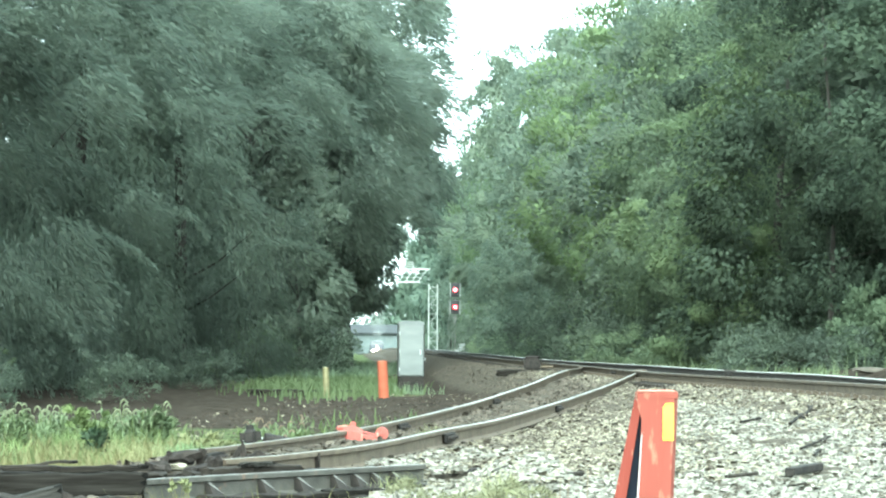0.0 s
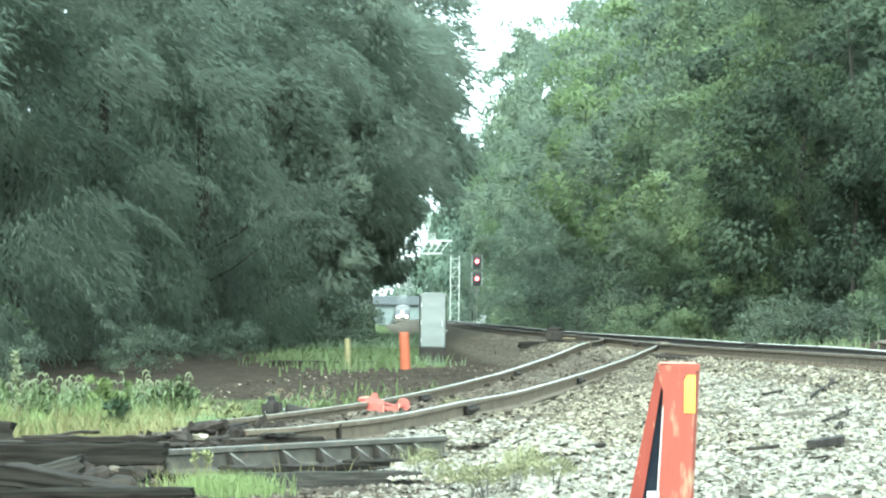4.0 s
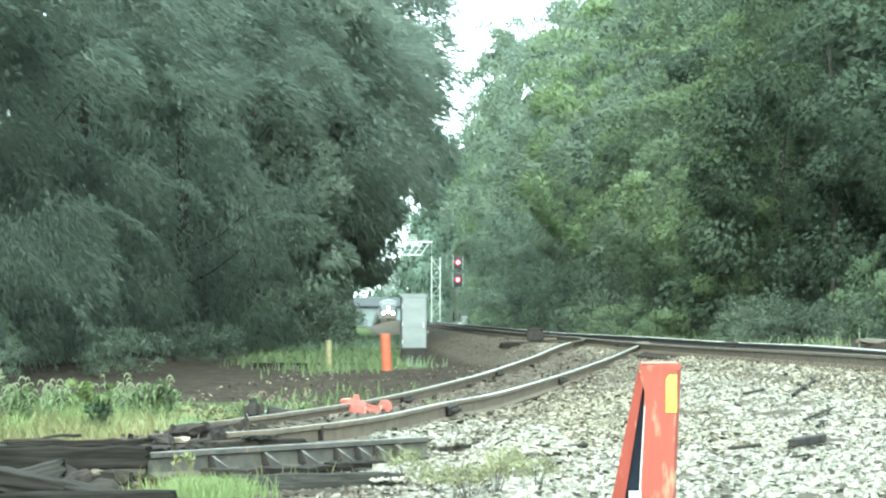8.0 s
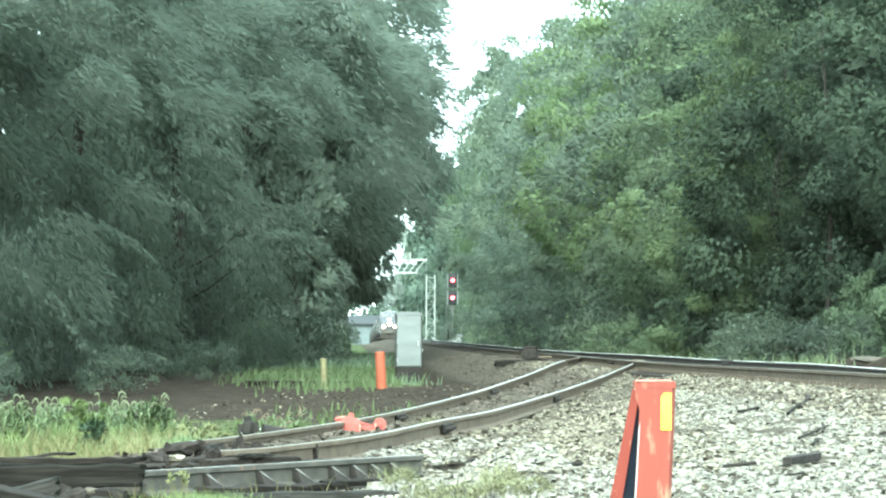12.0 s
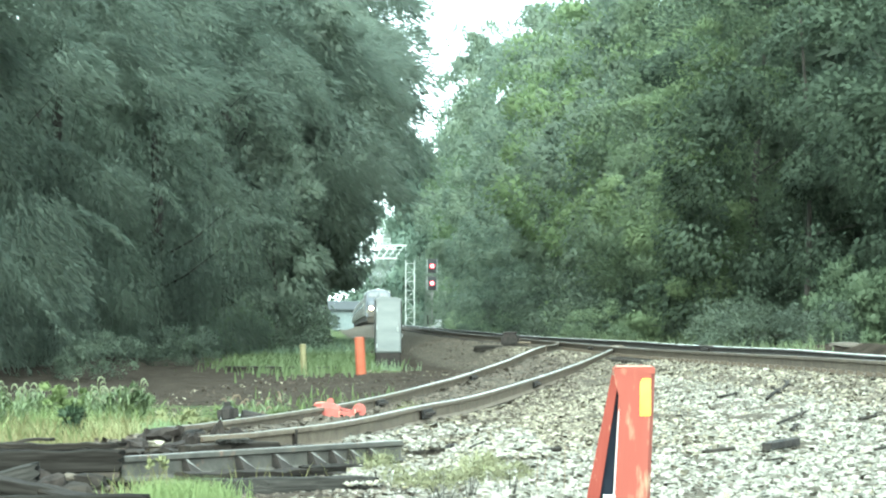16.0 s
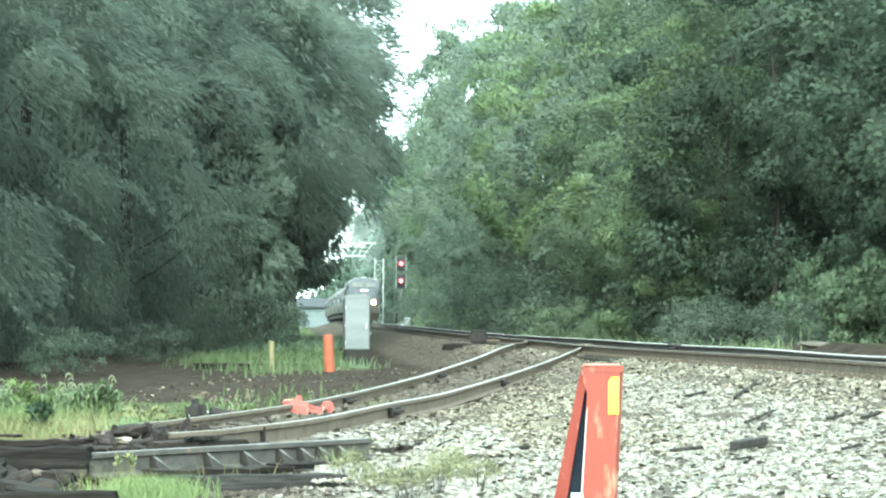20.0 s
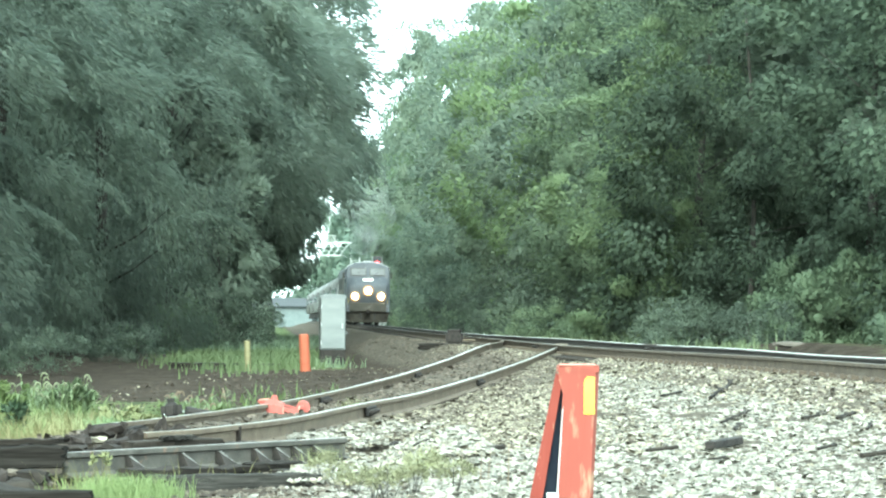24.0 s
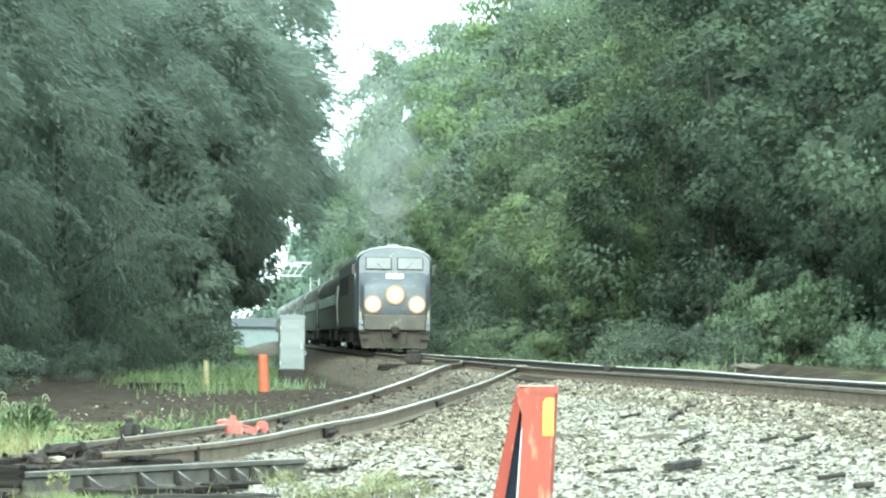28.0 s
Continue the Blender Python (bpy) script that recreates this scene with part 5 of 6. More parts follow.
def tie_pile():
    # x of the right-hand end, y, height of the upper face, yaw, tilt, length, width, thickness, surface
    rows = ((-2.20, 19.12, 0.528, 2, -1.0, 2.5, 0.23, 0.170, TIE_GREY), (-2.25, 19.40, 0.515, -1, 0, 2.4, 0.23, 0.17, TIE_WOOD),
            (-2.72, 18.30, 0.470, 8, -13, 1.6, 0.22, 0.150, TIE_PALE), (-2.3, 18.75, 0.355, -14, -2, 2.2, 0.22, 0.16, TIE_WOOD), (-2.42, 18.45, 0.33, 24, 4, 1.9, 0.2, 0.15, TIE_GREY),
            (-1.78, 17.0, 0.345, -5, -2, 2.2, 0.23, 0.17, TIE_GREY), (-2.30, 17.7, 0.30, 30, 10, 1.4, 0.2, 0.14, TIE_GREY), (-2.9, 17.8, 0.34, -20, 6, 1.5, 0.23, 0.17, TIE_WOOD),
            (-2.04, 17.25, 0.27, -33, 7, 1.4, 0.27, 0.2, TIE_WOOD), (-3.0, 20.1, 0.45, 14, 2, 2.3, 0.23, 0.17, TIE_WOOD), (-3.55, 20.3, 0.62, 4, 1, 2.2, 0.23, 0.17, TIE_GREY))
    for i, (x, y, z, a, tilt, ln, w, h, mat) in enumerate(rows):
        ob = new("old_tie", worn_tie(i + 1, ln, mat, w, h))
        ob.matrix_world = pose(x, y, z, 0, tilt, a) @ pose(-ln / 2, 0, 0)
        tagged(ob, "sun-bleached tie lying askew on the pile" if mat is TIE_PALE else "weathered dark wooden railway tie in a rough pile", "railway tie", "pile of old ties")
    for i, (x, y, ln, a) in enumerate(((-3.55, 71.2, 1.45, 1), (-2.30, 71.0, 1.3, -2), (-3.9, 71.7, 1.5, 4))):
        ob = new("old_tie", worn_tie(50 + i, ln, TIE_WOOD))
        ob.matrix_world = pose(x - ln / 2, y, ground(x - ln / 2, y) + 0.16, 0, 0, a)
        tagged(ob, "dark old wooden tie lying on earth below the trees", "railway tie", "ties lying below the trees")
    for i, (x, y, z, a, tilt, ln, w, h, mat) in enumerate(((-2.215, 19.22, 0.572, 1, -0.5, 1.05, 0.15, 0.042, TIE_WOOD), (-2.80, 19.55, 0.592, 5, -6, 0.75, 0.1, 0.022, TIE_WOOD))):
        ob = new("old_plank", worn_tie(30 + i, ln, mat, w, h))
        ob.matrix_world = pose(x, y, z, 0, tilt, a) @ pose(-ln / 2, 0, 0)
        tagged(ob, ("split grey plank lying on the pile of ties", "thin pointed splinter of tie on the pile")[i], "plank", "pile of old ties")
    for i, (x, y, z, sx, sz, mat) in enumerate(((-2.48, 18.35, 0.37, 0.12, 0.05, RUST_STONE), (-2.66, 18.25, 0.38, 0.10, 0.09, RUSTY), (-2.56, 18.05, 0.33, 0.2, 0.14, RUSTY), (-2.32, 18.2, 0.35, 0.22, 0.12, TIE_WOOD), (-2.2, 18.25, 0.29, 0.09, 0.05, RUST_STONE), (-2.42, 18.0, 0.26, 0.3, 0.16, TIE_WOOD))):
        ob = new("broken_wood" if mat is not RUST_STONE else "stone", finish(lump(i + 5, sx, sx * 0.7, sz), "lump", mat, 30))
        ob.matrix_world = pose(x, y, z, 0, 15 * math.sin(i * 2.1), 40 * math.sin(i * 1.3))
        tagged(ob, "broken rotten piece wedged below the ties" if mat is not RUST_STONE else "pale stone wedged below the ties", "debris", "pile of old ties")


def lineside_iron():
    """Small ironwork about the siding."""
    t = empty("switch_lever", at(-2.30, 33, 0.0, -8), "black iron hand lever lying beside the siding", "lever")
    bm = shape(((0, 0, 0.08), (0.5, 0.45, 0.16), None, 0.05), ((-0.13, -0.1, 0.28), (0.27, 0.24, 0.30), Matrix.Rotation(-0.12, 4, "Y"), 0.09, 3))
    part("base", bm, IRON_DARK, t)
    part("arm", rod(bmesh.new(), (0.05, -0.1, 0.24), (0.52, 0.1, 0.19), 0.095, 0.045, 10), IRON_DARK, t)
    for tx, tz in ((0.05, 0.27), (-0.2, 0.22)):
        part("tag", shape(((tx, -0.23, tz), (0.026, 0.02, 0.022), None, 0.005)), GALV, t, "small white tag")
    # scrap at the siding's end
    for i, (x, y, z, sx, sz, a, tilt, mat) in enumerate(((-2.19, 21.9, 0.505, 0.30, 0.115, 5, -4, RUSTY), (-2.05, 21.95, 0.50, 0.07, 0.17, 0, 12, RUSTY), (-2.30, 21.85, 0.50, 0.06, 0.15, 20, -15, RUSTY), (-2.19, 21.5, 0.45, 0.14, 0.065, 10, 0, TAN_STONE), (-2.35, 21.3, 0.45, 0.20, 0.10, -10, 8, RUSTY),
                                                         (-2.36, 21.0, 0.38, 0.26, 0.10, 12, -4, TIE_WOOD), (-2.0, 21.4, 0.42, 0.3, 0.09, 15, 3, RUSTY), (-1.88, 21.8, 0.46, 0.24, 0.12, -14, 5, RUSTY), (-1.75, 22.0, 0.50, 0.05, 0.17, 0, 10, RUSTY), (-1.72, 21.7, 0.43, 0.34, 0.08, 9, -2, TIE_WOOD), (-1.5, 22.0, 0.42, 0.3, 0.09, 12, 3, TIE_GREY), (-2.1, 21.05, 0.36, 0.4, 0.09, 6, 2, TIE_GREY), (-1.62, 21.55, 0.44, 0.26, 0.13, 20, 6, RUSTY), (-1.5, 21.8, 0.42, 0.22, 0.12, -10, -6, TIE_GREY), (-1.60, 22.0, 0.47, 0.20, 0.17, 14, 5, RUSTY), (-1.48, 22.05, 0.44, 0.16, 0.12, -8, 0, TIE_WOOD), (-1.68, 21.9, 0.55, 0.045, 0.17, 10, -9, RUSTY), (-1.72, 21.45, 0.5, 0.05, 0.16, 0, 8, RUSTY), (-1.79, 20.4, 0.49, 0.12, 0.2, 12, 6, RUSTY), (-1.86, 20.6, 0.47, 0.22, 0.12, 20, -8, RUSTY), (-1.95, 20.3, 0.42, 0.3, 0.1, 30, 4, TIE_WOOD))):
        ob = new("track_scrap" if mat is not TAN_STONE else "stone", finish(lump(i + 20, sx, min(0.2, sx * 0.8), sz, 0.55), "lump", mat, 30))
        ob.matrix_world = pose(x, y, z, 0, tilt, a)
        tagged(ob, "rusty broken scrap lying at the siding's end" if mat is not TAN_STONE else "pale broken stone among rusty scrap", "scrap", "scrap at the siding's end")
    for i, (x, y, z, ln, w, h, a, mat) in enumerate(((-1.50, 20.42, 0.515, 0.95, 0.16, 0.13, 47, TIE_WOOD), (-1.46, 20.36, 0.545, 0.30, 0.09, 0.03, 44, TIE_PALE), (-1.05, 20.95, 0.47, 0.6, 0.14, 0.1, 50, TIE_WOOD))):
        ob = new("old_plank", worn_tie(90 + i, ln, mat, w, h))
        ob.matrix_world = pose(x, y, z, 0, 0, a)
        tagged(ob, "dark rotten timber lying along the siding's rail" if mat is TIE_WOOD else "pale split plank on rotten timber", "plank", "scrap at the siding's end")
    for i, (x, y, z, ln, a) in enumerate(((-1.62, 22.1, 0.515, 0.5, 62), (-2.1, 21.6, 0.43, 0.75, 30))):
        ob = new("flat_bar", finish(shape(((0, 0, 0), (ln, 0.035, 0.02), None, 0.004)), "flat_bar", RAIL_OLD))
        ob.matrix_world = pose(x, y, z, 0, -2, a)
        tagged(ob, "worn steel bar lying among scrap", "metal bar", "scrap at the siding's end")
    # switch machine and its timbers
    t = empty("switch_machine", at(2.75, 79, 0.66, -5), "dark cast iron switch machine beside the points", "switch machine")
    part("case", shape(((0, 0, 0.2), (0.5, 0.8, 0.36), None, 0.06, 2)), IRON_DARK, t)
    part("lid", shape(((0, 0, 0.41), (0.42, 0.7, 0.08), None, 0.03)), IRON_DARK, t)
    part("throw_rod", rod(bmesh.new(), (0.2, -0.1, 0.12), (1.2, -0.1, 0.12), 0.03), RAIL_SIDE, t)
    tm = worn_tie(61, 1.9, TIE_GREY, 0.26, 0.2)
    for k in range(3):
        part("head_block", tm, None, t).matrix_basis = pose(-0.05, -1.1 + 0.8 * k, 0.02, 0, 0, 3 * k)
    # grey log on the bank beyond the main line
    ob = new("log", finish(lump(77, 0.85, 0.25, 0.15, 0.25, 0.4), "log", LOG_GREY, 40))
    ob.matrix_world = pose(10.1, 61, ground(10.1, 61) + 0.07, 0, 2, 8)
    tagged(ob, "weathered grey log lying on the earth bank", "log")
    # sticks and broken timber on the gravel
    for i, (x0, y0, x1, y1, r) in enumerate(((2.50, 18.6, 2.80, 19.2, 0.036), (3.11, 22.4, 3.62, 24.1, 0.013), (2.02, 18.4, 2.28, 18.7, 0.016), (0.90, 19.1, 1.05, 19.35, 0.022), (3.66, 27.2, 4.10, 29.4, 0.018), (4.15, 29.6, 4.45, 31.1, 0.02), (3.30, 28.6, 3.6, 29.2, 0.016),
                                              (0.40, 20.4, 0.52, 20.5, 0.035), (2.3, 17.2, 2.45, 17.4, 0.009), (3.9, 19.9, 4.05, 20.5, 0.012), (3.75, 22.0, 3.95, 22.3, 0.016), (3.05, 21.2, 3.2, 21.9, 0.014), (1.6, 23.0, 1.8, 23.6, 0.014), (3.33, 16.05, 3.46, 16.1, 0.024), (3.29, 17.0, 3.5, 17.2, 0.02), (3.18, 18.0, 3.38, 18.4, 0.014), (3.98, 21.6, 4.24, 22.2, 0.02))):
        x, y, l, a = (x0 + x1) / 2, (y0 + y1) / 2, math.hypot(x1 - x0, y1 - y0), math.degrees(math.atan2(y1 - y0, x1 - x0))
        bm = bmesh.new()
        box(bm, (0, 0, 0), (l, r * 2, r * 1.5), None, r * (0.4 if i else 0.12))
        if i:
            box(bm, (l * 0.3, 0, 0.004), (l * 0.5, r * 1.5, r * 1.2), Matrix.Rotation(0.14, 4, "Z"), r * 0.3)
        ob = new("wood_scrap", finish(bm, "wood_scrap", IRON_DARK if i == 0 else TIE_WOOD))
        ob.matrix_world = pose(x, y, ground(x, y) + 0.035 + r * 0.6, 0, -math.degrees(math.atan2(ground(x1, y1) - ground(x0, y0), l)), a)
        tagged(ob, "splintered dark wood scrap lying on the gravel", "wood scrap", "scraps on the gravel")


def gravel_litter():
    """A bleached stake, a lump of slag and a fallen leaf on the gravel."""
    ob = new("stake", finish(loft([[(-0.012, -0.006, -0.02), (0.012, -0.006, -0.02), (0.012, 0.006, -0.02), (-0.012, 0.006, -0.02)], [(-0.002, -0.004, 0.07), (0.016, -0.004, 0.07), (0.016, 0.004, 0.07), (-0.002, 0.004, 0.07)], [(0.012, -0.004, 0.13), (0.024, -0.004, 0.125), (0.024, 0.004, 0.125), (0.012, 0.004, 0.13)]]), "stake", CONCRETE))
    ob.matrix_world = at(-0.21, 18.9)
    tagged(ob, "short bleached white stake leaning in the gravel", "stake")
    ob = new("slag_lump", finish(lump(91, 0.12, 0.1, 0.075, 0.4), "slag_lump", IRON_DARK, 30))
    ob.matrix_world = at(0.28, 22.5, ground(0.28, 22.5) + 0.045, 20)
    tagged(ob, "dark lump of slag lying on pale gravel", "stone")
    ob = new("dead_leaf", finish(lump(92, 0.06, 0.04, 0.012, 0.3, 0.2), "dead_leaf", YELLOW_OLD, 30))
    ob.matrix_world = at(-0.1, 18.26, ground(-0.1, 18.26) + 0.04, 30, 10)
    tagged(ob, "yellowed dead leaf lying on the gravel", "leaf")


def colour_signal():
    """Two-headed signal mast, both heads red, with a relay box at its foot."""
    x, y = 1.02, 222
    z = float(rail_z(y)) - 0.25
    t = empty("railway_signal", pose(x, y, z), "two-headed railway signal mast showing red over red", "railway signal")
    part("mast", rod(bmesh.new(), (0, 0, -0.2), (0, 0, 5.7), 0.06, 0.05, 12), BRACE, t)
    part("base", shape(((0, 0, 0.1), (0.6, 0.6, 0.4), None, 0.03)), CONCRETE, t)
    for zz in (5.38, 3.90):
        h = part("signal_head", shape(((0, -0.25, zz), (0.70, 0.1, 1.2), None, 0.05)), BLACK_PAINT, t, "black backboard")
        vis = bmesh.new()
        rod(vis, (0, -0.3, zz), (0, -0.62, zz), 0.22, 0.24, 16)
        part("visor", vis, BLACK_PAINT, h)
        # Red halo round the lens is put into this glowing ring.
        part("ring", disc(bmesh.new(), (0, -0.625, zz), (0, -1, 0), 0.195, 0.02, 24), RED_GLOW, h, "lit ring as the lens's red halo")
        part("lens", disc(bmesh.new(), (0, -0.65, zz), (0, -1, 0), 0.125, 0.03, 20), RED_CORE, h, "bright red lens")
        for s in (-1, 1):
            part("edge_bar", rod(bmesh.new(), (s * 0.43, -0.1, zz - 0.6), (s * 0.43, -0.1, zz + 0.6), 0.03), GALV, h)
    ld = bmesh.new()
    for s in (-1, 1):
        rod(ld, (s * 0.2 - 0.45, 0.25, -0.1), (s * 0.16 - 0.3, 0.2, 4.6), 0.014)
    for k in range(14):
        rod(ld, (-0.65 + 0.01 * k, 0.25, 0.3 * k + 0.2), (-0.25 + 0.01 * k, 0.25, 0.3 * k + 0.2), 0.011, n=6)
    part("ladder", ld, BRACE, t)
    part("cable_post", shape(((-0.36, -0.1, 0.55), (0.11, 0.11, 1.2), None, 0.02)), IRON_DARK, t, "short black cable post")
    part("platform", shape(((-0.1, 0.2, 3.0), (0.7, 0.5, 0.05))), BRACE, t)
    part("relay_box", shape(((0.55, -0.2, 0.35), (0.62, 0.5, 0.85), None, 0.03)), GALV, t, "grey box at the foot")


def cantilever():
    """White lattice mast with a braced arm over the track."""
    x, y = -1.05, 266
    z = float(rail_z(y)) - 0.4
    t = empty("cantilever_signal_bridge", pose(x, y, z), "white lattice cantilever signal structure over the track", "signal bridge")
    w = 0.44
    for sx in (-1, 1):
        for sy in (-1, 1):
            part("mast_leg", shape(((sx * w, sy * 0.35, 3.4), (0.10, 0.10, 7.2), None, 0.01)), WHITE_STEEL, t)
    for k in range(7):
        s = 1 if k % 2 else -1
        for sy in (-1, 1):
            part("brace", rod(bmesh.new(), (-s * w, sy * 0.35, 0.2 + k * 0.93), (s * w, sy * 0.35, 1.13 + k * 0.93), 0.019, n=5), WHITE_STEEL, t)
            part("rung", rod(bmesh.new(), (-w, sy * 0.35, 1.13 + k * 0.93), (w, sy * 0.35, 1.13 + k * 0.93), 0.022, n=5), WHITE_STEEL, t)
    part("footing", shape(((0, 0, 0.0), (1.8, 1.4, 0.5), None, 0.05)), CONCRETE, t)
    arm = bmesh.new()
    ends = ((-3.75, -1.35, -1.0, 7.2), (-3.3, -0.35, 1.6, 8.6))
    for x0, x1, yy, zz in ends:
        box(arm, ((x0 + x1) / 2, yy, zz), (x1 - x0, 0.10, 0.14), None, 0.01)
    for k in range(4):
        q = k / 3
        rod(arm, (-3.5 + 1.9 * q, -1.0, 7.2), (-2.8 + 2.2 * q, 1.6, 8.6), 0.035, n=6)
    for q in (0.35, 0.68):
        box(arm, (-2.55 + 0.7 * q, -1.0 + 2.6 * q, 7.2 + 1.4 * q), (2.2 + 0.4 * q, 0.035, 0.035))
    for x0, y0, z0 in ((-1.4, -1.0, 7.2), (-0.5, 1.6, 8.55)):
        rod(arm, (x0, y0, z0), (-0.45, 0.3 if y0 > 0 else -0.3, 6.95), 0.010, n=5)
    part("arm", arm, WHITE_STEEL, t)
    hd = shape(*[((-2.5, 1.6, z), (0.95, 0.07, 0.06)) for z in (8.85, 9.07, 9.3)], *[((x, 1.6, 8.95), (0.06, 0.07, 0.75)) for x in (-2.9, -2.1)])
    part("signal_frame", hd, WHITE_STEEL, t)


def far_building():
    t = empty("low_building", pose(-20.5, 660, -4.0, 0, 0, 2), "long low pale blue metal building with dark roof", "building")
    part("wall", shape(((0, 0, 3.6), (19, 10, 8.4), None, 0.05)), WALL_BLUE, t)
    rf = loft([[(-10.2, y, z) for y, z in ((-6, 7.8), (0, 9.9), (6, 7.8), (6, 7.55), (0, 9.6), (-6, 7.55))], [(10.2, y, z) for y, z in ((-6, 7.8), (0, 9.9), (6, 7.8), (6, 7.55), (0, 9.6), (-6, 7.55))]])
    part("roof", rf, ROOF_DARK, t)
    for x in np.arange(-9, 9.1, 1.0):
        part("siding_rib", shape(((x, -5.03, 3.6), (0.1, 0.06, 8.2))), WALL_BLUE, t)
    part("gutter", shape(((0, -6.05, 7.6), (20.4, 0.16, 0.2))), ROOF_DARK, t)


relay_cabinet()
marker_post(-1.50, 66, 0.0, 1.02, ORANGE_POST, "orange plastic lineside marker post leaning slightly", -3, 0.135)
marker_post(-3.06, 68, 0.0, 0.82, YELLOW_OLD, "faded yellow lineside marker post", -2, 0.085)
sheet_marker()
derail()
loose_rail_panel()
tie_pile()
lineside_iron()
gravel_litter()
colour_signal()
cantilever()
far_building()


# ---- grass and weeds ----
def blades(rng, x, y, h, width=0.012, lean=0.45, segs=3):
    """Bent grass blades standing on the ground."""
    n = len(x)
    z = ground_z(x, y)
    a = rng.random(n) * 6.283
    le = lean * h * (0.3 + rng.random(n))
    side = np.stack((np.cos(a + 1.57), np.sin(a + 1.57), 0 * a), 1) * (width * (0.6 + 0.8 * rng.random(n)))[:, None]
    side[:, 1] *= 0.3
    rings = []
    for k in range(segs + 1):
        q = k / segs
        p = np.stack((x + np.cos(a) * le * q * q, y + np.sin(a) * le * q * q, z - 0.02 + h * (q - 0.18 * q ** 3)), 1)
        s = side * (1 - 0.93 * q)
        rings += [p - s, p + s]
    v = np.stack(rings, 1)
    m = 2 * (segs + 1)
    base = np.arange(n)[:, None] * m
    f = np.concatenate([np.stack((base[:, 0] + 2 * k, base[:, 0] + 2 * k + 1, base[:, 0] + 2 * k + 3, base[:, 0] + 2 * k + 2), 1) for k in range(segs)])
    return v.reshape(-1, 3), f


def grass_patch(name, seed, n, cx, cy, sx, sy, h0, h1, mat, label, width=0.012, lean=0.45, uniform=False):
    rng = np.random.default_rng(seed)
    if uniform:
        x, y = cx + sx * (2 * rng.random(n) - 1), cy + sy * (2 * rng.random(n) - 1)
    else:
        x, y = cx + sx * 0.55 * rng.normal(size=n), cy + sy * 0.55 * rng.normal(size=n)
    h = h0 + (h1 - h0) * rng.random(n)
    v, f = blades(rng, x, y, h, width, lean)
    tagged(new(name, mesh_from(name, v, f, (mat,))), label, "grass", kind="stuff")


grass_patch("grass", 1, 5200, -5.2, 30, 1.75, 4.0, 0.16, 0.40, GRASS_DRY, "straw-coloured dry grass by the siding", 0.012, 0.4, True)
grass_patch("grass", 2, 1100, -5.4, 31.5, 1.7, 3.5, 0.2, 0.42, GRASS_GREEN, "fresh green grass by the siding", 0.014, 0.5, True)
grass_patch("grass", 3, 700, -4.6, 36, 1.0, 1.2, 0.2, 0.5, GRASS_GREEN, "tall green grass below the trees", 0.016, 0.5)
for _k, (_x, _y, _sx, _sy, _n, _m, _h) in enumerate(((-4.75, 33.5, 0.32, 0.7, 520, WEED_BRIGHT, 0.45), (-5.85, 31.5, 0.3, 0.8, 420, WEED_BRIGHT, 0.45), (-5.1, 31.0, 0.16, 0.4, 220, WEED_BRIGHT, 0.42), (-3.85, 31.5, 0.5, 1.2, 900, WEED_YELLOW, 0.36), (-3.5, 33.0, 0.5, 1.0, 500, LEAF_LIGHT, 0.3), (-5.5, 33.6, 0.3, 0.6, 200, LEAF_DARK, 0.42), (-4.3, 33.5, 0.25, 0.6, 260, GRASS_GREEN, 0.4), (-3.0, 34.5, 0.7, 1.2, 350, GRASS_GREEN, 0.25))):
    grass_patch("grass", 60 + _k, _n, _x, _y, _sx, _sy, 0.15, _h, _m, "patch of taller grass among dry straw" if _m is not WEED_YELLOW else "yellow-green grass at the siding's end", 0.012, 0.5)
grass_patch("grass", 4, 1700, -1.62, 17.5, 0.34, 0.32, 0.06, 0.24, WEED_BRIGHT, "bright green grass tuft in front of the old rail", 0.0045, 0.6)
grass_patch("grass", 5, 70, -1.9, 18.1, 0.35, 0.3, 0.14, 0.32, GRASS_DRY, "dry grass in front of the old rail", 0.006, 0.5)
grass_patch("grass", 6, 4200, -2.9, 82, 1.3, 13, 0.2, 0.5, MEADOW, "rank green grass round the relay cabinet", 0.03, 0.5)
grass_patch("grass", 12, 1500, -5.0, 84, 1.2, 10, 0.2, 0.45, MEADOW, "rank green grass below the trees", 0.03, 0.5)
grass_patch("grass", 9, 110, -0.95, 75.4, 0.7, 0.3, 0.15, 0.5, LEAF_BROAD, "weeds against the relay cabinet base", 0.02, 0.4)
grass_patch("grass", 7, 2500, -4.2, 120, 2.0, 25, 0.3, 0.7, LEAF_BROAD, "long grass along the left of the line", 0.05, 0.5, True)
grass_patch("grass", 8, 220, -1.8, 42, 1.2, 8, 0.12, 0.35, GRASS_GREEN, "thin weeds on bare earth", 0.02, 0.6)
grass_patch("grass", 10, 25, -1.0, 19.3, 0.9, 0.5, 0.1, 0.26, GRASS_DRY, "dry weeds under the old rail", 0.006, 0.6)
for _k, (_x, _y) in enumerate(((-0.34, 21.0), (0.38, 18.0), (-0.1, 30.4))):
    grass_patch("weed_tuft", 20 + _k, 210, _x, _y, 0.17, 0.15, 0.05, 0.30, WEED_YELLOW, "thin yellow-green weeds growing in gravel", 0.0035, 0.8)
for _k in range(4):
    _y = 74 + _k * 11
    grass_patch("grass", 40 + _k, 260, float(track_x(_y)) + 5.2, _y, 1.2, 4.5, 0.3, 0.9, STEM_LEAF, "long grass at the wood's edge", 0.03, 0.5)


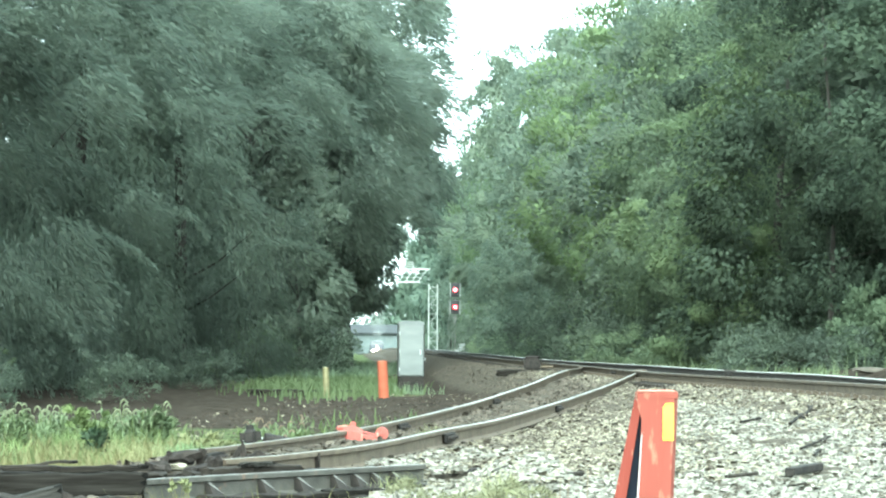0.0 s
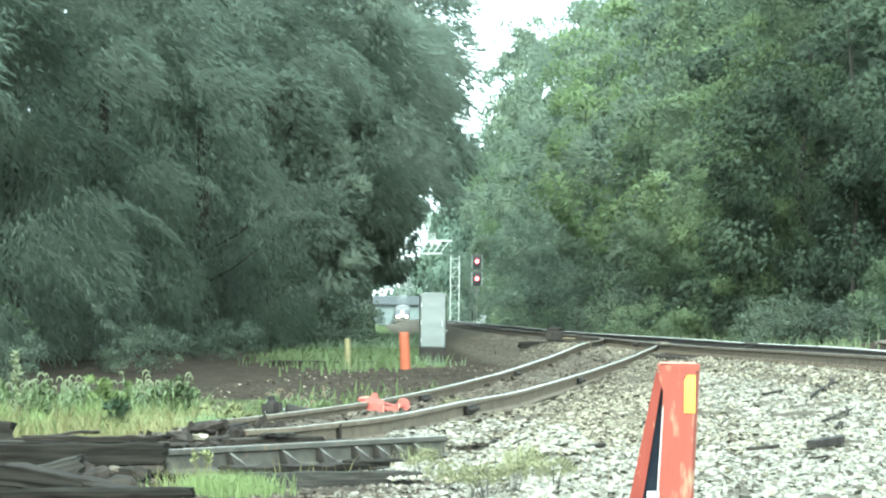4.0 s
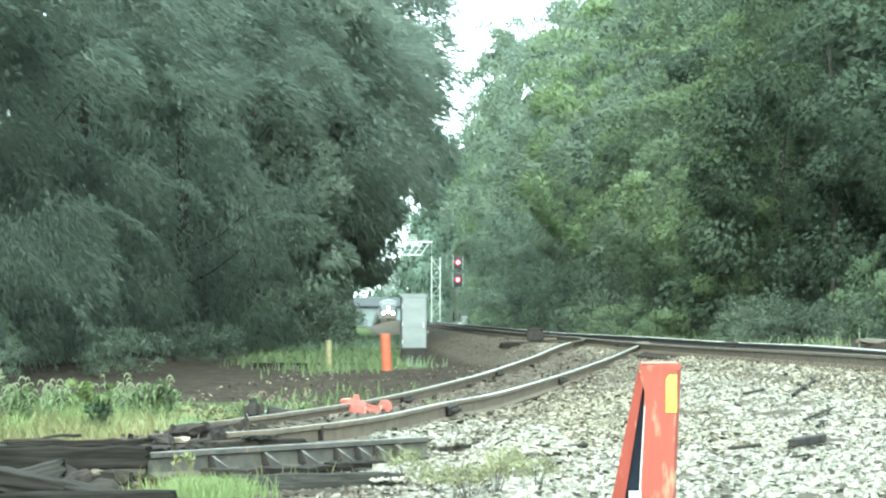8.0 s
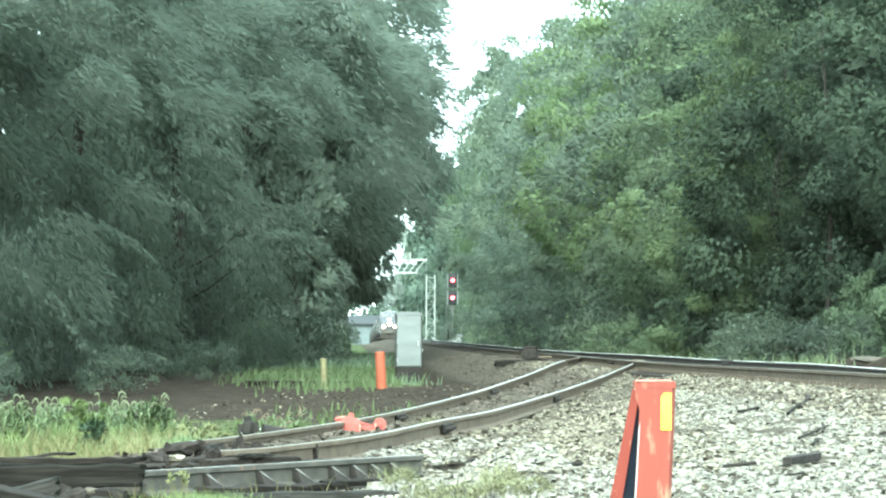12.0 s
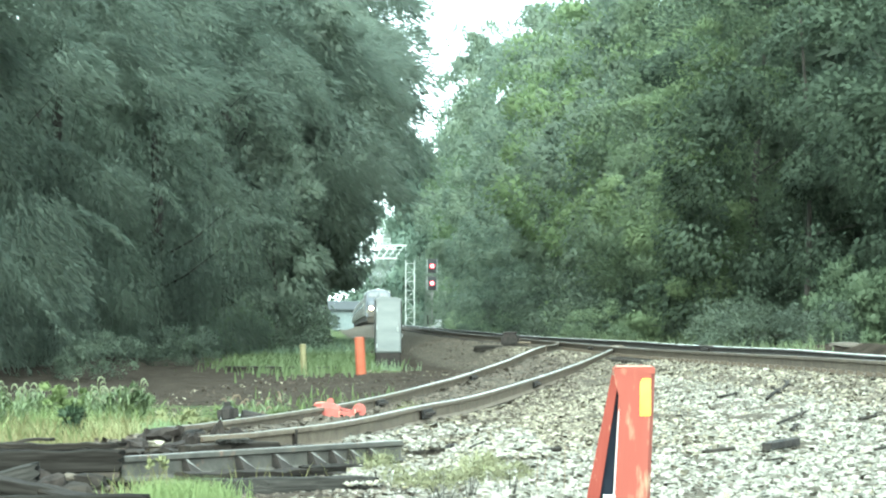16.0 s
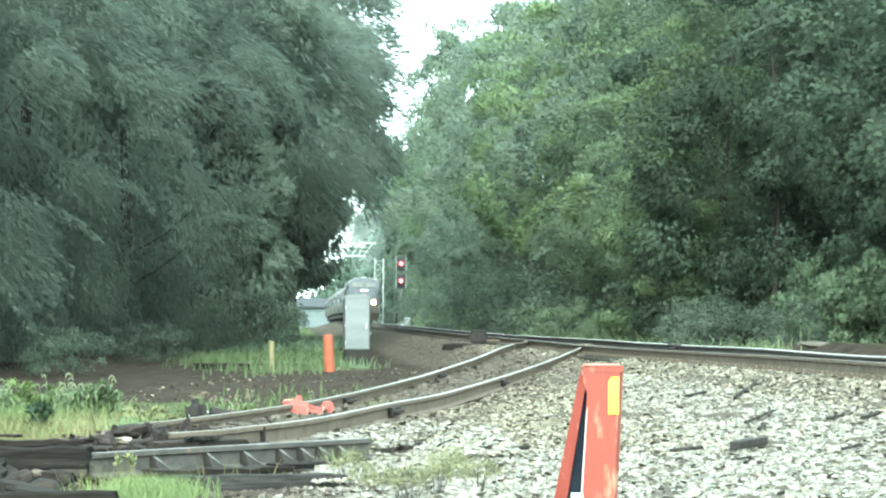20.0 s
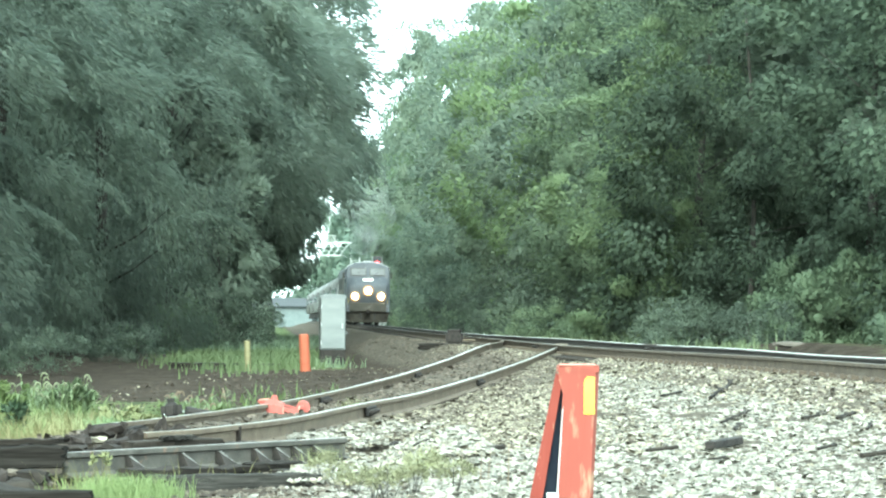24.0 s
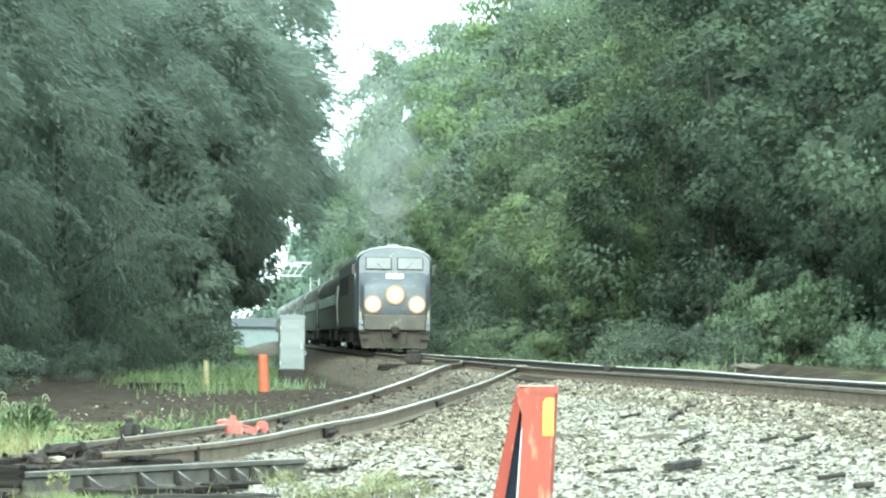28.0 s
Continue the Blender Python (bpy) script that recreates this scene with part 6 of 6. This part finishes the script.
def foxtail(rng, x, y, h, seed_mat):
    t = empty("foxtail_grass", at(x, y), "tall foxtail grass with nodding pale seed head" if seed_mat is SEED else "low weed grass with brown seed head on bare earth", "grass", "foxtail grasses")
    a = rng.choice((0.2, 0.5, 2.8, -0.3, 3.3)) + rng.normal(0, 0.3)
    ux, uy = math.cos(a), math.sin(a)
    lean = 0.10 * h
    st = bmesh.new()
    pts = [Vector((ux * lean * q ** 2, uy * lean * q ** 2, h * q - 0.02)) for q in (0, 0.35, 0.7, 1)]
    for p, q in zip(pts, pts[1:]):
        rod(st, p, q, 0.006, 0.005, 5)
    part("stem", st, GRASS_GREEN, t)
    hd = bmesh.new()
    r = 0.028 + 0.02 * rng.random()
    c = pts[-1] + Vector((ux * r, uy * r, 0.0))
    span = 2.2 + 0.9 * rng.random()
    arc = [c + Vector((-ux * r * math.cos(q), -uy * r * math.cos(q), 1.4 * r * math.sin(q))) for q in np.linspace(0, span, 6)]
    arc.append(arc[-1] + (arc[-1] - arc[-2]) * 1.1)
    for k, (p, q) in enumerate(zip(arc, arc[1:])):
        rod(hd, p, q, (0.006, 0.011, 0.013, 0.013, 0.011, 0.008)[k], (0.011, 0.013, 0.013, 0.011, 0.008, 0.003)[k], 6)
    part("seed_head", hd, seed_mat, t)
    lv, lf = [], []
    for k in range(6):
        b = rng.random() * 6.28
        z = h * (0.1 + 0.13 * k)
        p0, e = np.array((ux * lean * (z / h) ** 2, uy * lean * (z / h) ** 2, z)), np.array((math.cos(b), math.sin(b), 0.0))
        s = np.array((-math.sin(b), math.cos(b), 0.0)) * 0.013
        p1, p2 = p0 + e * 0.10 + np.array((0, 0, 0.09)), p0 + e * 0.22 + np.array((0, 0, 0.0))
        j = len(lv)
        lv += [p0 - s * 0.5, p0 + s * 0.5, p1 - s, p1 + s, p2 - s * 0.1, p2 + s * 0.1]
        lf += [(j, j + 1, j + 3, j + 2), (j + 2, j + 3, j + 5, j + 4)]
    part("leaves", mesh_from("leaves", lv, lf, (STEM_LEAF,)), None, t)


def foxtails():
    """Tall grasses with nodding seed heads in front of the dark wood."""
    rng = np.random.default_rng(77)
    for i in range(30):
        foxtail(rng, -6.3 + 1.15 * rng.random(), 34.5 + 1.6 * rng.random(), 0.36 + 0.2 * rng.random(), SEED)
    for i in range(26):
        foxtail(rng, -4.65 + 0.85 * rng.random(), 34.6 + 1.6 * rng.random(), 0.36 + 0.3 * rng.random(), SEED)
    for i in range(14):
        foxtail(rng, -3.0 + 1.3 * rng.random(), 35.5 + 6 * rng.random(), 0.16 + 0.22 * rng.random(), SEED_BROWN)


foxtails()


grass_patch("grass", 11, 320, 9.0, 62, 0.55, 1.5, 0.4, 0.95, STEM_LEAF, "tall grass on the edge of the bank", 0.02, 0.4)


def leafy_weeds():
    rng = np.random.default_rng(79)
    # x, y, height, half width, leaf length, surface, words
    rows = ((-4.90, 34.6, 0.60, 0.12, 0.09, WEED_BRIGHT, "bright yellow-green weed above the grass"), (-4.74, 35.2, 0.52, 0.16, 0.09, WEED_BRIGHT, "bright yellow-green weed above the grass"),
            (-4.45, 35.6, 0.50, 0.22, 0.10, STEM_LEAF, "leafy green weed clump"), (-4.15, 35.8, 0.56, 0.24, 0.11, STEM_LEAF, "leafy green weed clump"), (-3.95, 36.2, 0.42, 0.22, 0.10, STEM_LEAF, "leafy green weed clump"),
            (-5.35, 35.9, 0.40, 0.22, 0.10, STEM_LEAF, "dark leafy weed clump behind the foxtails"), (-5.9, 35.9, 0.42, 0.25, 0.10, MEADOW, "dark leafy weed clump behind the foxtails"), (-6.5, 35.6, 0.45, 0.25, 0.10, MEADOW, "dark leafy weed clump behind the foxtails"),
            (-4.18, 31.0, 0.40, 0.10, 0.13, LEAF_DARK, "dark bushy weed standing in dry grass"), (-5.15, 31.3, 0.34, 0.09, 0.12, GRASS_GREEN, "upright green weed in dry grass"), (-5.72, 33.0, 1.02, 0.035, 0.09, SEED, "tall thin pale weed stalk"),
            (-1.95, 36.0, 0.20, 0.22, 0.08, GRASS_GREEN, "low green weed on bare earth"), (-2.7, 37.5, 0.22, 0.2, 0.08, GRASS_GREEN, "low green weed on bare earth"), (-3.3, 35.0, 0.25, 0.25, 0.08, WEED_YELLOW, "low green weed on bare earth"), (-2.9, 33.6, 0.2, 0.2, 0.08, WEED_YELLOW, "low green weed on bare earth"))
    for x, y, h, w, lf, m, label in rows:
        t = empty("weed", at(x, y), label, "weed", "weeds by the siding")
        n = 16
        a, k = rng.random(n) * 6.28, rng.random(n) ** 0.5 * w
        c = np.stack((np.cos(a) * k, np.sin(a) * k, h * (0.12 + 0.8 * rng.random(n))), 1)
        o = np.stack((np.cos(a), np.sin(a), 0.9 + 0 * a), 1)
        part("foliage", leaf_mesh("foliage", leaf_cloud(rng, c, o, 0.35 * w + 0.03 * np.ones(n), 34, lf, 0.4, 0.1), m), None, t)
        for p in c[::3]:
            part("stalk", rod(bmesh.new(), (p[0] * 0.2, p[1] * 0.2, -0.03), p, 0.006, 0.003, 5), GRASS_GREEN, t)
    for x, y, ln, a in ((-4.12, 30.9, 0.42, 18), (-4.25, 30.8, 0.26, 35), (-3.62, 31.5, 0.40, 2), (0.87, 15.5, 0.30, 1), (0.70, 15.5, 0.22, 3), (0.60, 15.5, 0.24, -2), (0.78, 16.2, 0.18, 6)):
        ob = new("dry_stalk", finish(rod(bmesh.new(), (0, 0, -0.03), (ln * math.sin(radians(a)), 0, ln * math.cos(radians(a))), 0.009 if y > 20 else 0.004, 0.004 if y > 20 else 0.002, 5), "dry_stalk", GRASS_DRY if y > 20 else SEED_BROWN))
        ob.matrix_world = at(x, y)
        tagged(ob, "bare straw-coloured dead stalk in the grass" if y > 20 else "thin brown dead stalk standing in gravel", "stalk")
    # feathery plants on thin dark stems in the gravel: x, y, height, half width
    for x, y, h, w in ((0.05, 16.7, 0.24, 0.15), (0.16, 16.5, 0.22, 0.12), (0.31, 16.1, 0.21, 0.10), (0.54, 15.3, 0.20, 0.11), (-0.28, 19.0, 0.27, 0.14), (-0.1, 17.6, 0.22, 0.14), (0.42, 17.2, 0.18, 0.12)):
        t = empty("weed", at(x, y), "feathery pale yellow-green weed on thin dark stems", "weed", "weeds in the gravel")
        n = 18
        a, k = rng.random(n) * 6.28, rng.random(n) ** 0.5 * w
        c = np.stack((np.cos(a) * k, np.sin(a) * k, h * (0.42 + 0.55 * rng.random(n) * (1 - 0.4 * k / w))), 1)
        o = np.stack((np.cos(a), np.sin(a), 0.6 + 0 * a), 1)
        part("foliage", leaf_mesh("foliage", leaf_cloud(rng, c, o, 0.035 + 0.02 * rng.random(n), 46, 0.028, 0.28, 0.0), FEATHER), None, t)
        for p in c[::4]:
            part("stalk", rod(bmesh.new(), (p[0] * 0.25, p[1] * 0.25, -0.03), p, 0.004, 0.002, 5), BARK, t, "thin dark stem")
    # ragged yellow weed by the old rail's end
    t = empty("weed", pose(-1.87, 18.55, 0.30), "ragged yellow-green weed beside the old rail end", "weed", "weeds by the siding")
    for k in range(7):
        a, r = k * 0.9 + 0.3, 0.05 + 0.05 * (k % 3)
        q = Vector((math.cos(a) * r, math.sin(a) * r * 0.5, 0.12 + 0.06 * ((k * 3) % 4) / 3))
        part("stalk", rod(bmesh.new(), (0, 0, -0.03), q, 0.004, 0.002, 5), GRASS_DRY, t)
        tuft = leaf_cloud(rng, np.array([q]), np.array([(0, 0, 1.0)]), np.array([0.025]), 14, 0.04, 0.45, 0.1)
        part("flower_head" if k < 3 else "leaf_tuft", leaf_mesh("leaf_tuft", tuft, WEED_YELLOW), None, t)


leafy_weeds()


# ---- ballast stones ----
def stones(name, seed, xs, ys, r0, r1, mat, label, lift=0.0):
    """Crushed rock lying on the ground, every stone its own irregular solid."""
    rng = np.random.default_rng(seed)
    n = len(xs)
    shard = np.array(((-1, -1, -0.6), (1, -1, -0.6), (1, 1, -0.6), (-1, 1, -0.6), (-0.45, 0, 0.8), (0.45, 0, 0.8))) * 0.85
    tri = np.array(((0, 1, 5), (0, 5, 4), (2, 3, 4), (2, 4, 5), (1, 2, 5), (3, 0, 4)))
    r = r0 + (r1 - r0) * rng.random(n) ** 1.6
    s = r[:, None] * np.stack((0.8 + 0.7 * rng.random(n), 0.65 + 0.6 * rng.random(n), 0.4 + 0.35 * rng.random(n)), 1)
    v = (shard[None] * (0.6 + 0.6 * rng.random((n, 6, 3))) + rng.normal(0, 0.16, (n, 6, 3))) * s[:, None, :]
    a, b = rng.random(n) * 6.283, rng.normal(0, 0.7, n)
    ca, sa, cb, sb = np.cos(a), np.sin(a), np.cos(b), np.sin(b)
    y1, z1 = v[..., 1] * cb[:, None] - v[..., 2] * sb[:, None], v[..., 1] * sb[:, None] + v[..., 2] * cb[:, None]
    x2, y2 = v[..., 0] * ca[:, None] - y1 * sa[:, None], v[..., 0] * sa[:, None] + y1 * ca[:, None]
    z = ground_z(xs, ys) + lift + r * (0.05 + 0.5 * rng.random(n))
    v = np.stack((x2 + xs[:, None], y2 + ys[:, None], z1 + z[:, None]), 2)
    f = tri[None] + (np.arange(n) * 6)[:, None, None]
    tagged(new(name, mesh_from(name, v.reshape(-1, 3), f.reshape(-1, 3), (mat,))), label, "gravel", kind="stuff")


def ballast():
    rng = np.random.default_rng(90)
    # apron in front of the main line
    n = 100000
    y = 13.0 + 30 * rng.random(n) ** 1.2
    x = -0.3 + (0.24 * y + 0.5) * rng.random(n)
    sx, sz = siding_at(y)
    keep = (x > np.where(y > 22.5, sx + 1.62, -0.25)) & (x < track_x(y) - 0.9)
    x, y = x[keep], y[keep]
    d = x - track_x(y)
    brown = 0.08 + 0.72 * (1 - smooth(1.4, 3.6, x)) * smooth(17.8, 20.5, y) + 0.65 * smooth(-3.4, -1.6, d) + 0.6 * np.exp(-((x - 1.2 - 0.08 * (y - 24)) / 0.8) ** 2) * smooth(20, 26, y) + 0.5 * (1 - smooth(0.8, 2.8, x - sx[keep] - 1.6)) * smooth(23, 27, y)
    pick = rng.random(len(x)) < brown
    stones("ballast_gravel", 91, x[~pick], y[~pick], 0.012, 0.032, STONE, "pale grey crushed stone ballast")
    tan = pick & (rng.random(len(x)) < 0.68)
    stones("ballast_gravel", 99, x[tan], y[tan], 0.012, 0.034, TAN_STONE, "tan stained crushed stone ballast")
    pick &= ~tan
    stones("ballast_gravel", 95, x[pick], y[pick], 0.012, 0.034, RUST_STONE, "brown stained crushed stone ballast")
    # thin spread about the old rail
    n = 2600
    x, y = -0.9 + 0.9 * rng.random(n) ** 0.6, 16.5 + 5.0 * rng.random(n)
    pick = rng.random(n) < 0.6
    stones("ballast_gravel", 97, x[~pick], y[~pick], 0.012, 0.036, STONE, "pale stones scattered about the old rail")
    stones("ballast_gravel", 98, x[pick], y[pick], 0.012, 0.036, RUST_STONE, "brown stones scattered about the old rail")
    n = 6500
    x, y = -0.55 + 1.5 * rng.random(n), 18.4 + 5.0 * rng.random(n)
    keep = x > 0.76 * (y - 21.9) + 0.25
    x, y = x[keep], y[keep]
    pick = rng.random(len(x)) < 0.7
    stones("ballast_gravel", 107, x[pick], y[pick], 0.014, 0.036, STONE, "white stones heaped between old rail and siding", 0.05)
    stones("ballast_gravel", 108, x[~pick], y[~pick], 0.014, 0.034, TAN_STONE, "tan stones heaped between old rail and siding", 0.05)
    n = 2600
    x, y = -2.1 + 1.5 * rng.random(n), 16.3 + 4.2 * rng.random(n)
    stones("litter", 104, x, y, 0.006, 0.022, RUST_STONE, "brown grit and bark litter about the old rail")
    # between and under the siding's rails, dirtier
    n = 6500
    y = 22 + 38 * rng.random(n)
    sx, sz = siding_at(y)
    x = sx - 0.9 + 3.0 * rng.random(n)
    stones("ballast_gravel", 92, x, y, 0.02, 0.05, RUST_STONE, "brown dirty ballast between the siding rails")
    # strip of clean stone beside the siding's right rail
    n = 2200
    y = 19.5 + 8 * rng.random(n)
    sx, sz = siding_at(y)
    x = sx + 1.62 + 0.9 * rng.random(n)
    stones("ballast_gravel", 93, x, y, 0.018, 0.045, STONE, "white crushed stone along the siding")
    n = 3800
    y = 26 + 26 * rng.random(n)
    x = siding_at(y)[0] + 1.62 + 1.3 * rng.random(n) ** 1.5
    pick = rng.random(n) < 0.45
    stones("ballast_gravel", 105, x[pick], y[pick], 0.016, 0.04, RUST_STONE, "brown stained stone spilled along the siding")
    stones("ballast_gravel", 106, x[~pick], y[~pick], 0.016, 0.04, TAN_STONE, "tan stone spilled along the siding")
    # clods and litter on the bare earth
    n = 5500
    y = 27 + 50 * rng.random(n)
    x = np.maximum(siding_at(y)[0] - 0.4 - 6.5 * rng.random(n) ** 0.8, -9.0)
    stones("earth_clods", 96, x, y, 0.01, 0.036, CLOD, "clods of brown earth and litter beside the siding")
    pick = rng.random(n) < 0.12
    stones("litter", 103, x[pick] + 0.07, y[pick] + 0.2, 0.012, 0.04, TAN_STONE, "pale litter and dead leaves on bare earth")
    # shoulder banked against the main line's near rail
    n = 7000
    y = 18 + 57 * rng.random(n) ** 1.2
    x = track_x(y) - 1.0 - 1.4 * rng.random(n)
    pick = rng.random(n) < 0.5
    stones("ballast_gravel", 101, x[pick], y[pick], 0.016, 0.04, GREY_STONE, "grey-brown ballast banked along the rail", 0.014)
    stones("ballast_gravel", 102, x[~pick], y[~pick], 0.016, 0.04, TAN_STONE, "tan ballast banked along the rail", 0.014)
    # main line shoulders further off
    n = 9000
    y = 38 + 70 * rng.random(n)
    x = track_x(y) - 3.2 + 6.0 * rng.random(n)
    stones("ballast_gravel", 94, x, y, 0.02, 0.042, GREY_STONE, "grey-brown ballast along the main line")


ballast()


# ---- exhaust ----
def smoke_material():
    m = bpy.data.materials.new("exhaust_haze")
    m.use_nodes = True
    n, l = m.node_tree.nodes, m.node_tree.links
    n.remove(n["Principled BSDF"])
    tr, df, mx = n.new("ShaderNodeBsdfTransparent"), n.new("ShaderNodeBsdfDiffuse"), n.new("ShaderNodeMixShader")
    df.inputs["Color"].default_value = (0.5, 0.52, 0.5, 1)
    lt, body = n.new("ShaderNodeBsdfTranslucent"), n.new("ShaderNodeMixShader")
    lt.inputs["Color"].default_value = (0.5, 0.52, 0.5, 1)
    l.new(df.outputs[0], body.inputs[1])
    l.new(lt.outputs[0], body.inputs[2])
    no = n.new("ShaderNodeTexNoise")
    no.inputs["Scale"].default_value = 0.8
    tc = n.new("ShaderNodeTexCoord")
    l.new(tc.outputs["Object"], no.inputs["Vector"])
    mr = n.new("ShaderNodeMapRange")
    mr.inputs["From Min"].default_value, mr.inputs["From Max"].default_value = 0.35, 0.7
    mr.inputs["To Min"].default_value, mr.inputs["To Max"].default_value = 0.03, 0.13
    l.new(no.outputs["Fac"], mr.inputs["Value"])
    l.new(mr.outputs["Result"], mx.inputs[0])
    l.new(tr.outputs[0], mx.inputs[1])
    l.new(body.outputs[0], mx.inputs[2])
    l.new(mx.outputs[0], n["Material Output"].inputs["Surface"])
    return m


def exhaust_smoke():
    t = empty("exhaust_smoke", Matrix(), "thin grey diesel exhaust haze above the locomotive", "smoke")
    m = smoke_material()
    for i, (x, y, z, r) in enumerate(((0.0, -0.6, 6.0, 1.1), (0.5, 3.5, 8.0, 1.9), (-0.6, 10.0, 10.6, 2.7))):
        bm = bmesh.new()
        bmesh.ops.create_icosphere(bm, subdivisions=3, radius=r)
        for v in bm.verts:
            v.co *= 1 + 0.18 * noise.noise(v.co * 0.8 + Vector((i * 7.0, 0, 0)))
        ob = part("smoke_puff", bm, m, t, "", 180)
        ob.location = (x, y, z)
        ob.visible_shadow = False
    return t


SMOKE = exhaust_smoke()


# ---- what moves ----
NOSE_28, SPEED = 103.0, 17.75


def on_track(y, half):
    """Pose of a vehicle whose middle stands at y, by its two bogies."""
    ya, yb = y - half, y + half
    a = Vector((float(track_x(ya)), ya, float(rail_z(ya))))
    b = Vector((float(track_x(yb)), yb, float(rail_z(yb))))
    d = b - a
    return Matrix.Translation((a + b) / 2) @ pose(0, 0, 0, 0, 0, math.degrees(math.atan2(-d.x, d.y))) @ pose(0, 0, 0, math.degrees(math.atan2(d.z, math.hypot(d.x, d.y))))


def motions():
    """The train rolls towards the camera at an even speed."""
    times = [float(t) for t in range(29)]
    nose = [NOSE_28 + SPEED * (28 - t) for t in times]
    walk(LOCO, [(t, on_track(y + 9.9, 6.6)) for t, y in zip(times, nose)])
    walk(SMOKE, [(t, on_track(y + 9.9, 6.6)) for t, y in zip(times, nose)])
    for i, c in enumerate(COACHES):
        walk(c, [(t, on_track(y + 20.6 + 13.1 + 26.1 * i, 9.1)) for t, y in zip(times, nose)])


motions()
